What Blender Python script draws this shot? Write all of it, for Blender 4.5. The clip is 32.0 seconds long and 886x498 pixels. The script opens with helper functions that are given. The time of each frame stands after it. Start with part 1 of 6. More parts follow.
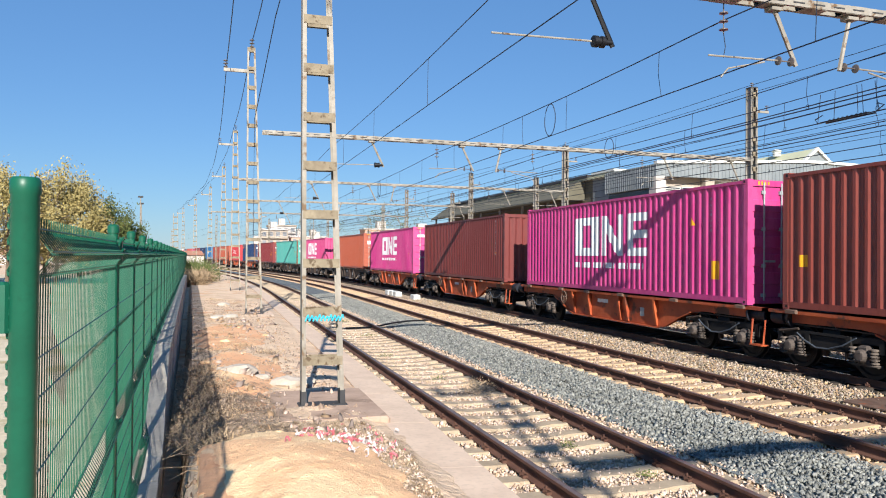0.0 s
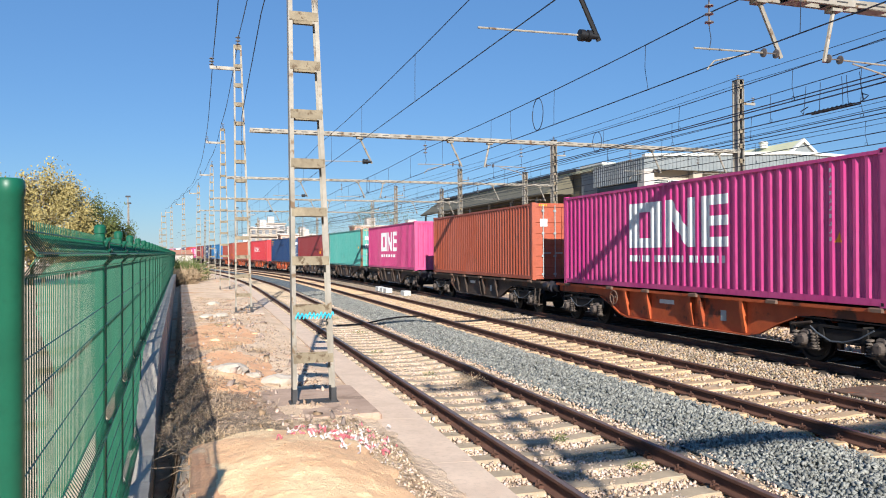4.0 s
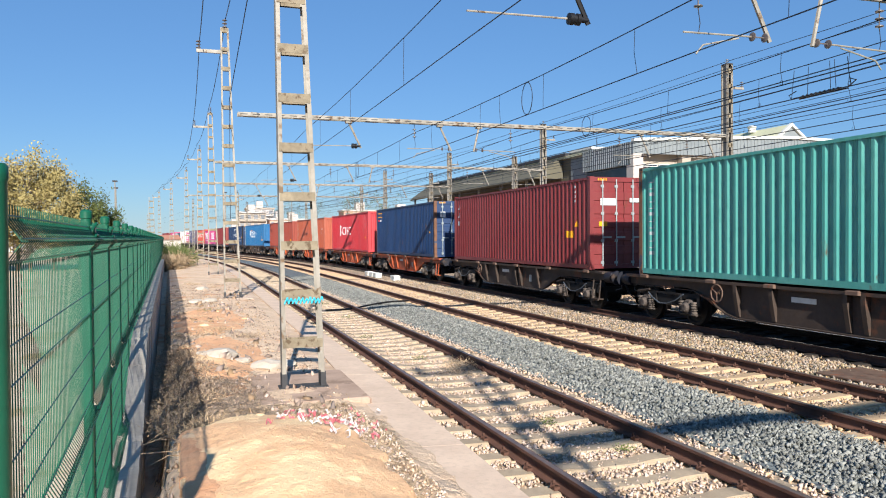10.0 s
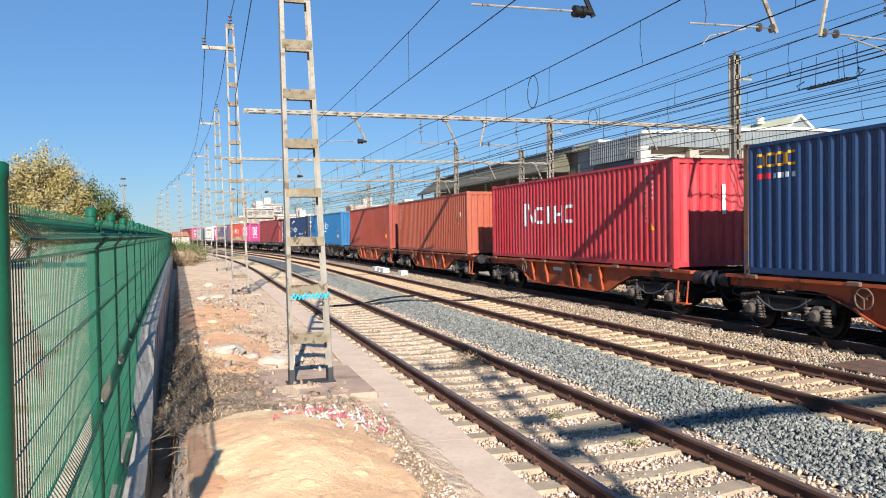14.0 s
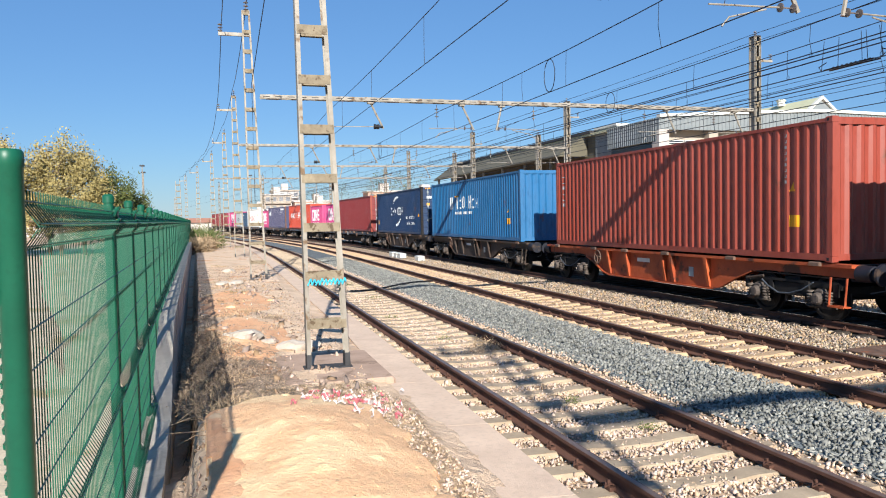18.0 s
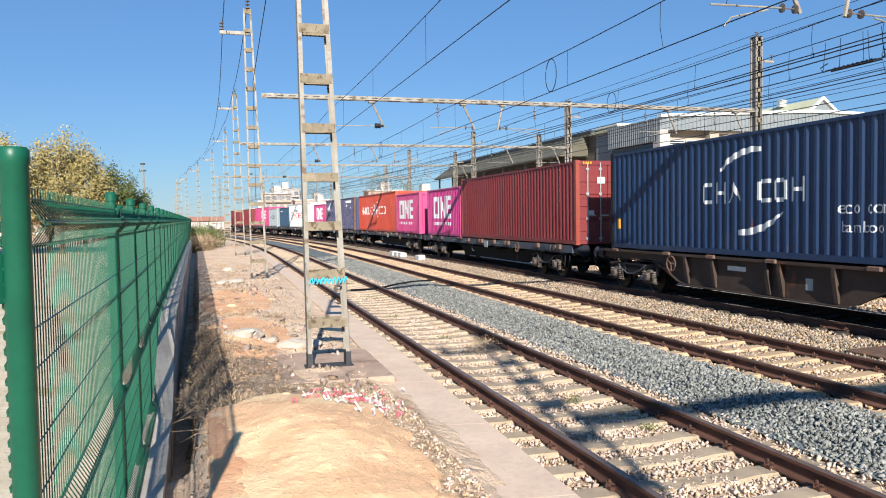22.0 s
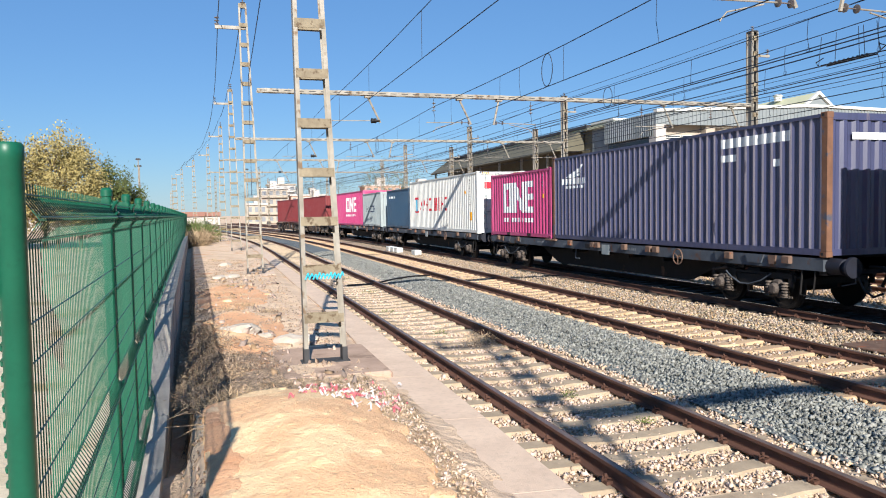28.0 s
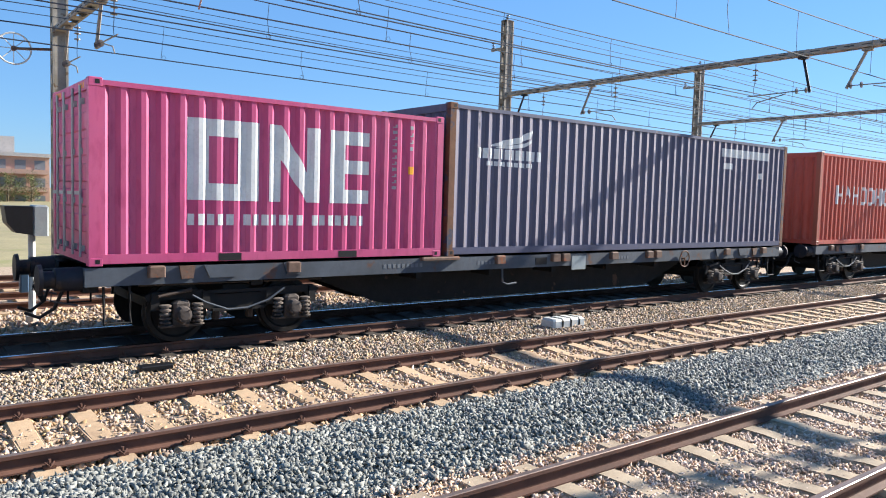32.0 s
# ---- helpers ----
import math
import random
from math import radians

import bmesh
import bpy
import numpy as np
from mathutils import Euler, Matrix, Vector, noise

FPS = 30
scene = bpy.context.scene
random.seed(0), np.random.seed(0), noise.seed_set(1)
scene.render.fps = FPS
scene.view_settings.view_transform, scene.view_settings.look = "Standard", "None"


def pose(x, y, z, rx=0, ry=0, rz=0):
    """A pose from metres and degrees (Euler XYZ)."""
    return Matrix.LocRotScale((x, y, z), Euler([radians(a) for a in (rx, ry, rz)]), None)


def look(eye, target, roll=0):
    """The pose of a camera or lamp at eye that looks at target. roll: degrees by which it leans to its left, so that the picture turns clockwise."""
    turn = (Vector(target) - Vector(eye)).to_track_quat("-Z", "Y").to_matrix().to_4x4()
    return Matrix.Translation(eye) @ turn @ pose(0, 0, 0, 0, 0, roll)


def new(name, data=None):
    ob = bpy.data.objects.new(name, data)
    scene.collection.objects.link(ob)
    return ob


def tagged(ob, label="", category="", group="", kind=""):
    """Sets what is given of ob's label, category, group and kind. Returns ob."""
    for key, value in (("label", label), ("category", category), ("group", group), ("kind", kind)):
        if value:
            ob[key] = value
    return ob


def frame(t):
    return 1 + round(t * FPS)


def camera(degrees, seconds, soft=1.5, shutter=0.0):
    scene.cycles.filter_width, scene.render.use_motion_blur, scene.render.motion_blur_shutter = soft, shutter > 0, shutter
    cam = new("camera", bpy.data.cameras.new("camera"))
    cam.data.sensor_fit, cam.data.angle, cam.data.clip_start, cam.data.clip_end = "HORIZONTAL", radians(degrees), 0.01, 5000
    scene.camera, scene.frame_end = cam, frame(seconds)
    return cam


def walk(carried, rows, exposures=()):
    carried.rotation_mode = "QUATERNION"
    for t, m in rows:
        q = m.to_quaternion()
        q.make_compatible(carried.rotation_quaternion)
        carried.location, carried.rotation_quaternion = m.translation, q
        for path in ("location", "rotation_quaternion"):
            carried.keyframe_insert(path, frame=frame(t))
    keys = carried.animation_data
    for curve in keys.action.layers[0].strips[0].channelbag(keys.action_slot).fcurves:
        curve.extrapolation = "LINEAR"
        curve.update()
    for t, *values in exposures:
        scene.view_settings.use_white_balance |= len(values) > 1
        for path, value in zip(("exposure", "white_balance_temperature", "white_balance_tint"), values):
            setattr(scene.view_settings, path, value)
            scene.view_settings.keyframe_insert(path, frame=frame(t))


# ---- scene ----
def aim(x, y, z, tilt, roll, yaw):
    """The camera's pose: pitch, roll and heading about upright axes."""
    m = pose(x, y, z, tilt, 0, yaw)
    return m @ pose(0, 0, 0, 0, 0, roll)


cam = camera(61.94, 32.0, 1.05)
PATH = [
    (0.0, -0.042, -0.000, 2.266, 90.60, 0.50, -17.10),
    (0.5, -0.043, -0.000, 2.266, 90.60, 0.34, -17.02),
    (1.0, -0.042, -0.000, 2.266, 90.72, -0.14, -17.14),
    (1.5, -0.040, -0.001, 2.266, 90.77, -0.49, -17.31),
    (2.0, -0.039, -0.001, 2.266, 90.38, -0.49, -17.40),
    (2.5, -0.040, -0.001, 2.266, 90.20, -0.48, -17.31),
    (3.0, -0.040, -0.001, 2.266, 90.16, -0.45, -17.34),
    (3.5, -0.039, -0.001, 2.266, 90.17, -0.37, -17.45),
    (4.0, -0.035, -0.003, 2.266, 90.27, -0.30, -17.88),
    (4.5, -0.023, -0.007, 2.266, 90.27, -0.19, -18.99),
    (6.5, -0.014, -0.010, 2.266, 90.16, 0.00, -19.98),
    (7.0, -0.017, -0.009, 2.266, 89.70, -0.10, -19.70),
    (7.5, -0.017, -0.009, 2.266, 89.33, -0.40, -19.69),
    (8.0, -0.017, -0.009, 2.266, 89.02, -0.42, -19.69),
    (8.5, -0.023, -0.007, 2.266, 89.00, -0.39, -19.12),
    (9.0, -0.023, -0.007, 2.266, 89.17, -0.44, -19.13),
    (9.5, -0.024, -0.007, 2.266, 89.10, -0.42, -19.01),
    (10.0, -0.028, -0.006, 2.266, 89.07, -0.40, -18.68),
    (10.5, -0.024, -0.005, 2.266, 89.12, -0.44, -18.59),
    (11.0, -0.021, -0.004, 2.266, 89.15, -0.53, -18.34),
    (11.5, -0.016, -0.004, 2.266, 89.06, -0.70, -18.37),
    (12.0, -0.012, -0.004, 2.266, 89.04, -0.72, -18.30),
    (12.5, -0.007, -0.004, 2.266, 88.97, -0.81, -18.31),
    (13.0, -0.004, -0.005, 2.266, 88.93, -0.87, -18.40),
    (13.5, -0.004, -0.004, 2.266, 88.84, -0.88, -18.16),
    (14.0, -0.003, -0.004, 2.266, 88.66, -0.88, -18.08),
    (14.5, -0.000, -0.004, 2.266, 88.44, -1.09, -18.13),
    (16.5, 0.026, -0.003, 2.266, 87.79, -1.10, -17.79),
    (17.0, 0.027, -0.001, 2.266, 87.48, -1.18, -17.23),
    (17.5, 0.023, -0.001, 2.266, 87.56, -1.19, -17.18),
    (18.0, 0.015, 0.001, 2.266, 87.54, -1.12, -16.74),
    (18.5, 0.008, 0.002, 2.266, 87.79, -0.76, -16.44),
    (19.0, 0.004, 0.002, 2.266, 87.83, -0.77, -16.41),
    (19.5, 0.004, 0.002, 2.266, 87.67, -0.85, -16.49),
    (20.0, 0.003, 0.001, 2.266, 87.72, -0.93, -16.55),
    (20.5, 0.003, 0.001, 2.266, 87.65, -0.93, -16.66),
    (21.0, 0.002, 0.001, 2.266, 87.59, -0.97, -16.75),
    (21.5, 0.001, 0.001, 2.266, 87.57, -0.90, -16.77),
    (22.0, -0.000, 0.001, 2.266, 87.49, -0.91, -16.72),
    (22.5, -0.001, 0.001, 2.266, 87.51, -0.98, -16.76),
    (23.0, -0.003, 0.001, 2.266, 87.51, -0.99, -16.75),
    (23.5, -0.007, 0.001, 2.266, 87.51, -0.99, -16.80),
    (24.0, -0.012, 0.001, 2.266, 87.53, -0.78, -16.83),
    (24.5, -0.011, 0.001, 2.266, 87.74, -0.62, -16.81),
    (25.0, -0.008, 0.000, 2.266, 87.54, -0.69, -16.97),
    (25.5, -0.008, 0.000, 2.266, 87.30, -0.69, -16.85),
    (27.5, -0.003, 0.001, 2.266, 87.31, -0.97, -16.81),
    (28.0, 0.000, 0.000, 2.266, 87.10, -0.99, -17.00),
    (28.5, 0.001, -0.000, 2.266, 87.03, -0.96, -17.08),
    (29.0, 0.028, -0.009, 2.266, 87.06, -0.65, -19.74),
    (29.5, 0.150, -0.070, 2.264, 87.48, -0.80, -35.60),
    (30.0, 0.260, -0.180, 2.260, 87.06, -0.25, -54.45),
    (30.5, 0.400, -0.470, 2.260, 85.99, 1.15, -80.55),
    (31.0, 0.430, -0.720, 2.262, 85.52, 1.30, -102.35),
    (31.5, 0.500, -0.860, 2.270, 85.29, 1.54, -115.00),
    (32.0, 0.640, -1.000, 2.276, 86.21, 1.70, -127.95),
]

walk(cam, [(t, aim(*row)) for t, *row in PATH],
     [(0, 0.9), (29.2, 0.9), (30, 1.28), (30.6, 1.56), (31, 1.64), (31.5, 1.58), (32, 1.44)])

# ---- daylight: afternoon sun from behind, low and to the side ----
SUN_WAY = Vector((0.18, 1.0, -0.525)).normalized()
world = bpy.data.worlds.new("sky")
scene.world = world
world.use_nodes = True
wn = world.node_tree
sky = wn.nodes.new("ShaderNodeTexSky")
sky.sky_type = "NISHITA"
sky.sun_disc = False
sky.sun_elevation = math.asin(-SUN_WAY.z)
sky.sun_rotation = math.atan2(-SUN_WAY.x, -SUN_WAY.y)
sky.air_density, sky.dust_density, sky.ozone_density = 1.15, 0.0, 2.2
tint = wn.nodes.new("ShaderNodeMix")
tint.data_type, tint.blend_type = "RGBA", "MULTIPLY"
tint.inputs[0].default_value = 1.0
tint.inputs[7].default_value = (0.8, 1.08, 1.48, 1)
wn.links.new(sky.outputs["Color"], tint.inputs[6])
even = wn.nodes.new("ShaderNodeMix")
even.data_type = "RGBA"
even.inputs[0].default_value = 0.4
even.inputs[7].default_value = (1.8, 4.9, 10.3, 1)
wn.links.new(tint.outputs[2], even.inputs[6])
wn.links.new(even.outputs[2], wn.nodes["Background"].inputs["Color"])
wn.nodes["Background"].inputs["Strength"].default_value = 0.04
sun = new("sun", bpy.data.lights.new("sun", "SUN"))
sun.data.energy, sun.data.angle, sun.data.color = 5.0, radians(0.55), (1.0, 0.95, 0.87)
sun.matrix_world = look((0, 0, 30), Vector((0, 0, 30)) + SUN_WAY)


# ---- materials ----
def srgb(r, g, b):
    return tuple(((v / 255 + 0.055) / 1.055) ** 2.4 if v > 10 else v / 255 / 12.92 for v in (r, g, b))


REFLECT = 0.86


def tone(c, k):
    return tuple(min(1.0, v * k) for v in c)


def surface(name, c1, c2, scale=3.0, rough=0.7, metal=0.0, bump=0.0, bump_scale=40.0, c3=None, c3_at=0.62, c3_scale=1.0, stretch=(1, 1, 1), island=0.0, rand=0.0, spec=0.4, mixed=0.0, ior=1.45):
    """A two-tone surface: broad stains between c1 and c2, patches of c3, fine relief, and a shift of tone by piece."""
    c1, c2, c3 = tone(c1, REFLECT), tone(c2, REFLECT), tone(c3, REFLECT) if c3 else None
    m = bpy.data.materials.new(name)
    m.use_nodes = True
    nt = m.node_tree
    n, link = nt.nodes, nt.links.new
    bsdf = n["Principled BSDF"]
    bsdf.inputs["Roughness"].default_value = rough
    bsdf.inputs["Metallic"].default_value = metal
    bsdf.inputs["Specular IOR Level"].default_value = spec
    bsdf.inputs["IOR"].default_value = ior
    co = n.new("ShaderNodeTexCoord")
    mp = n.new("ShaderNodeMapping")
    mp.inputs["Scale"].default_value = stretch
    link(co.outputs["Object"], mp.inputs["Vector"])

    def noise_tex(sc, detail=5.0):
        t = n.new("ShaderNodeTexNoise")
        t.inputs["Scale"].default_value, t.inputs["Detail"].default_value, t.inputs["Roughness"].default_value = sc, detail, 0.62
        link(mp.outputs["Vector"], t.inputs["Vector"])
        return t

    def mix(fac, a, b):
        x = n.new("ShaderNodeMix")
        x.data_type = "RGBA"
        for sock, val in ((x.inputs[0], fac), (x.inputs[6], a), (x.inputs[7], b)):
            if hasattr(val, "is_output"):
                link(val, sock)
            else:
                sock.default_value = val if isinstance(val, float) else (*val, 1)
        return x.outputs[2]

    def ramp(src, lo, hi):
        r = n.new("ShaderNodeMapRange")
        r.inputs["From Min"].default_value, r.inputs["From Max"].default_value = lo, hi
        link(src, r.inputs["Value"])
        return r.outputs["Result"]

    broad, fine = noise_tex(scale), noise_tex(scale * 9)
    col = mix(ramp(broad.outputs["Fac"], 0.32, 0.68), c1, c2)
    dark = tuple(v * 0.72 for v in c1)
    col = mix(ramp(fine.outputs["Fac"], 0.5, 0.8), col, dark)
    if c3:
        col = mix(ramp(noise_tex(c3_scale, 8.0).outputs["Fac"], c3_at, c3_at + 0.07), col, c3)
    if island or rand:
        info = n.new("ShaderNodeNewGeometry" if island else "ShaderNodeObjectInfo")
        src = info.outputs["Random Per Island" if island else "Random"]
        hsv = n.new("ShaderNodeHueSaturation")
        r = n.new("ShaderNodeMapRange")
        k = island or rand
        r.inputs["To Min"].default_value, r.inputs["To Max"].default_value = 1 - k, 1 + k
        link(src, r.inputs["Value"])
        link(r.outputs["Result"], hsv.inputs["Value"])
        link(col, hsv.inputs["Color"])
        if mixed:
            part_ = n.new("ShaderNodeMath")
            part_.operation = "MULTIPLY"
            part_.inputs[1].default_value = 7.31
            frac = n.new("ShaderNodeMath")
            frac.operation = "FRACT"
            link(src, part_.inputs[0])
            link(part_.outputs[0], frac.inputs[0])
            for sock, lo, hi in (("Hue", 0.5 - 0.035 * mixed, 0.5 + 0.004 * mixed), ("Saturation", 1 - 0.8 * mixed, 1 + 0.35 * mixed)):
                r2 = n.new("ShaderNodeMapRange")
                r2.inputs["To Min"].default_value, r2.inputs["To Max"].default_value = lo, hi
                link(frac.outputs[0], r2.inputs["Value"])
                link(r2.outputs["Result"], hsv.inputs[sock])
        col = hsv.outputs["Color"]
    link(col, bsdf.inputs["Base Color"])
    rr = n.new("ShaderNodeMapRange")
    rr.inputs["To Min"].default_value, rr.inputs["To Max"].default_value = max(0.05, rough - 0.12), min(1, rough + 0.12)
    link(fine.outputs["Fac"], rr.inputs["Value"])
    link(rr.outputs["Result"], bsdf.inputs["Roughness"])
    if bump:
        b = n.new("ShaderNodeBump")
        b.inputs["Strength"].default_value, b.inputs["Distance"].default_value = 1.0, bump
        link(noise_tex(bump_scale, 6.0).outputs["Fac"], b.inputs["Height"])
        link(b.outputs["Normal"], bsdf.inputs["Normal"])
    return m


def paint(name, rgb, rust=0.66, rough=0.5, ior=1.5):
    """Weathered container paint: faded broad tones, dust, and rust where it has flaked."""
    c = srgb(*rgb)
    grey = sum(c) / 3
    faded = tuple(v * 0.8 + grey * 0.2 for v in tone(c, 1.18))
    return surface(name, c, faded, 0.9, rough, 0.0, 0.002, 14.0, srgb(96, 56, 38), rust, 2.2, (1, 1, 0.35), spec=0.55, ior=ior)


MAGENTA = paint("magenta_paint", (190, 48, 122), 0.74)
ROSE = paint("rose_paint", (190, 58, 116), 0.74)
BROWN = paint("red_brown_paint", (128, 52, 40))
DARK_BROWN = paint("dark_brown_paint", (112, 42, 38))
ORANGE_BROWN = paint("orange_brown_paint", (166, 78, 50))
OXIDE = paint("oxide_red_paint", (146, 58, 40))
DARK_RED = paint("dark_red_paint", (122, 38, 40))
TEAL = paint("teal_paint", (70, 156, 146), 0.66)
BLUE = paint("blue_paint", (10, 50, 94))
CRIMSON = paint("crimson_paint", (184, 38, 48))
SKY_BLUE = paint("sky_blue_paint", (8, 98, 150))
NAVY = paint("navy_paint", (10, 46, 84))
VERMILION = paint("vermilion_paint", (186, 66, 42))
SLATE = surface("slate_paint", srgb(54, 58, 92), srgb(68, 71, 102), 0.9, 0.45, 0, 0.002, 14.0, srgb(120, 110, 110), 0.66, 4.5, (1, 1, 0.12), spec=0.5, ior=1.65)
# ridge colour: rubbed paint, with the brightness of sunlight painted in
SLATE_SUN_WORN = surface("slate_paint_sun_pale_rubbed", srgb(186, 174, 180), srgb(160, 152, 166), 1.2, 0.5, 0, 0.004, 9.0, srgb(74, 72, 92), 0.62, 3.0, (1, 1, 0.3), spec=0.5, ior=1.65)
WHITE_PAINT = paint("white_paint", (214, 214, 208), 0.72)
STEEL_BLUE = paint("steel_blue_paint", (44, 74, 100))
GREY_PAINT = paint("grey_paint", (150, 160, 162))
LETTER = surface("white_lettering", srgb(226, 230, 230), srgb(206, 210, 212), 2.0, 0.5)
LETTER_DIM = surface("worn_white_lettering", srgb(176, 182, 186), srgb(140, 146, 152), 6.0, 0.6)
LETTER_RED = surface("red_lettering", srgb(205, 40, 60), srgb(190, 40, 55), 2.0, 0.5)
LETTER_CYAN = surface("cyan_lettering", srgb(60, 190, 225), srgb(40, 150, 200), 2.0, 0.5)
LETTER_GOLD = surface("amber_lettering", srgb(235, 170, 30), srgb(225, 150, 30), 2.0, 0.5)
LETTER_DARK = surface("dark_lettering", srgb(30, 45, 80), srgb(30, 40, 60), 2.0, 0.5)
WAGON_ORANGE = surface("wagon_orange", srgb(190, 92, 50), srgb(150, 66, 40), 1.3, 0.6, 0, 0.002, 20, srgb(84, 52, 40), 0.56, 1.6)
WAGON_BROWN = surface("wagon_brown", srgb(78, 64, 56), srgb(58, 49, 43), 1.3, 0.7, 0, 0.002, 20, srgb(96, 62, 46), 0.58, 1.6)
WAGON_GREY = surface("wagon_grey", srgb(86, 94, 104), srgb(64, 70, 78), 1.3, 0.7, 0, 0.002, 20, srgb(96, 66, 50), 0.6, 1.6)
GRIME = surface("bogie_grime", srgb(34, 31, 30), srgb(20, 19, 19), 3.0, 0.8, 0, 0.003, 30, srgb(84, 62, 50), 0.63, 3.0)
RUST_PAD = surface("rusty_bracket", srgb(124, 100, 86), srgb(92, 72, 62), 6.0, 0.8, 0, 0.002, 30, srgb(140, 84, 56), 0.58, 5.0)
RUST_POST = surface("rusted_post", srgb(128, 92, 70), srgb(98, 70, 56), 4.0, 0.85, 0, 0.002, 40, srgb(70, 76, 92), 0.56, 3.0)
TREAD = surface("grimy_wheel_steel", srgb(40, 36, 34), srgb(27, 25, 24), 6.0, 0.6, 0.3)
RAIL_RUST = surface("rail_rust", srgb(112, 78, 64), srgb(82, 56, 46), 2.0, 0.8, 0, 0.002, 60)
RAIL_TOP = surface("rail_running_top", srgb(150, 130, 118), srgb(116, 98, 88), 4.0, 0.4, 0.5)
RAIL_POLISHED = surface("polished_rail_top", srgb(206, 208, 214), srgb(186, 188, 196), 4.0, 0.22, 1.0)
SLEEPER = surface("concrete_sleeper", srgb(202, 172, 138), srgb(176, 148, 118), 5.0, 0.85, 0, 0.003, 60, None, rand=0.1)
SLEEPER_OLD = surface("dusty_sleeper", srgb(188, 168, 142), srgb(158, 140, 118), 5.0, 0.85, 0, 0.003, 60, None, rand=0.1)
# dark ballast and dark sleepers: the train's shade put into their colours
BALLAST_SHADED = surface("shade_dark_ballast", srgb(58, 52, 48), srgb(40, 36, 34), 26.0, 0.85, 0, 0.01, 20.0, srgb(40, 36, 34), 0.52, 15.0)
SLEEPER_SHADED = surface("shade_dark_sleeper", srgb(70, 61, 53), srgb(50, 44, 40), 5.0, 0.85, 0, 0.003, 60, None, rand=0.1)
BALLAST_GREY = surface("grey_ballast", srgb(132, 138, 136), srgb(104, 110, 110), 30.0, 0.85, 0, 0.01, 22.0, srgb(70, 74, 80), 0.5, 16.0)
BALLAST_TAN = surface("tan_ballast", srgb(200, 176, 150), srgb(164, 142, 118), 26.0, 0.85, 0, 0.01, 20.0, srgb(120, 102, 84), 0.54, 15.0)
STONE_GREY = surface("grey_stone", srgb(154, 154, 146), srgb(116, 118, 114), 8.0, 0.8, 0, 0, 10, None, island=0.42, mixed=0.35)
STONE_MIX = surface("mixed_stone", srgb(182, 166, 138), srgb(138, 126, 106), 8.0, 0.85, 0, 0, 10, None, island=0.4, mixed=0.6)
STONE_TAN = surface("tan_stone", srgb(206, 178, 144), srgb(160, 134, 104), 8.0, 0.85, 0, 0, 10, None, island=0.38, mixed=0.5)
STONE_PALE = surface("pale_pink_stone", srgb(224, 198, 172), srgb(188, 160, 134), 8.0, 0.9, 0, 0, 10, None, island=0.26, mixed=0.4)
DIRT = surface("sandy_dirt", srgb(238, 210, 180), srgb(204, 174, 146), 1.1, 0.95, 0, 0.06, 7.0, srgb(212, 160, 122), 0.56, 0.7)
SAND = surface("ochre_sand", srgb(242, 198, 154), srgb(236, 186, 142), 1.6, 0.95, 0, 0.018, 30.0, srgb(247, 212, 166), 0.5, 0.9)
ORANGE_SOIL = surface("orange_soil", srgb(234, 186, 146), srgb(222, 164, 122), 1.6, 0.95, 0, 0.02, 16.0, srgb(234, 200, 160), 0.55, 1.2)
PATH_SLAB = surface("pinkish_concrete", srgb(228, 202, 178), srgb(208, 182, 160), 1.6, 0.9, 0, 0.004, 50)
FOOTING = surface("stained_footing", srgb(196, 168, 148), srgb(166, 140, 122), 1.6, 0.9, 0, 0.006, 30, srgb(148, 124, 106), 0.55, 2.0)
CONCRETE = surface("pale_concrete", srgb(198, 188, 174), srgb(170, 160, 148), 2.0, 0.9, 0, 0.004, 40)
MAST_GREY = surface("weathered_mast_paint", srgb(164, 158, 148), srgb(132, 125, 113), 2.5, 0.6, 0.1, 0.001, 60, srgb(112, 90, 68), 0.58, 4.0)
BATTEN = surface("stained_batten", srgb(150, 138, 116), srgb(112, 100, 82), 5.0, 0.75, 0, 0.001, 60, srgb(92, 76, 58), 0.55, 8.0)
MAST_FOOT = surface("dark_mast_foot", srgb(70, 70, 72), srgb(56, 56, 58), 4.0, 0.8)
WIRE = surface("dark_wire", srgb(52, 60, 74), srgb(40, 46, 58), 4.0, 0.6, 0.3)
INSULATOR = surface("glazed_insulator", srgb(120, 112, 108), srgb(84, 76, 74), 8.0, 0.25)
RUBBER = surface("black_polymer", srgb(26, 26, 30), srgb(18, 18, 20), 8.0, 0.5)
FENCE_GREEN = surface("green_fence_coating", srgb(20, 94, 71), srgb(15, 78, 59), 3.0, 0.42)
CLADDING = surface("grey_cladding", srgb(138, 144, 146), srgb(120, 128, 132), 0.8, 0.6, 0.1)
OLIVE_ROOF = surface("olive_roof_sheet", srgb(106, 102, 86), srgb(92, 88, 76), 0.8, 0.8)
ROOF_CREAM = surface("cream_roof_sheet", srgb(206, 204, 170), srgb(190, 190, 158), 0.6, 0.7)
WHITE_TRIM = surface("white_trim", srgb(220, 220, 214), srgb(206, 206, 200), 1.0, 0.6)


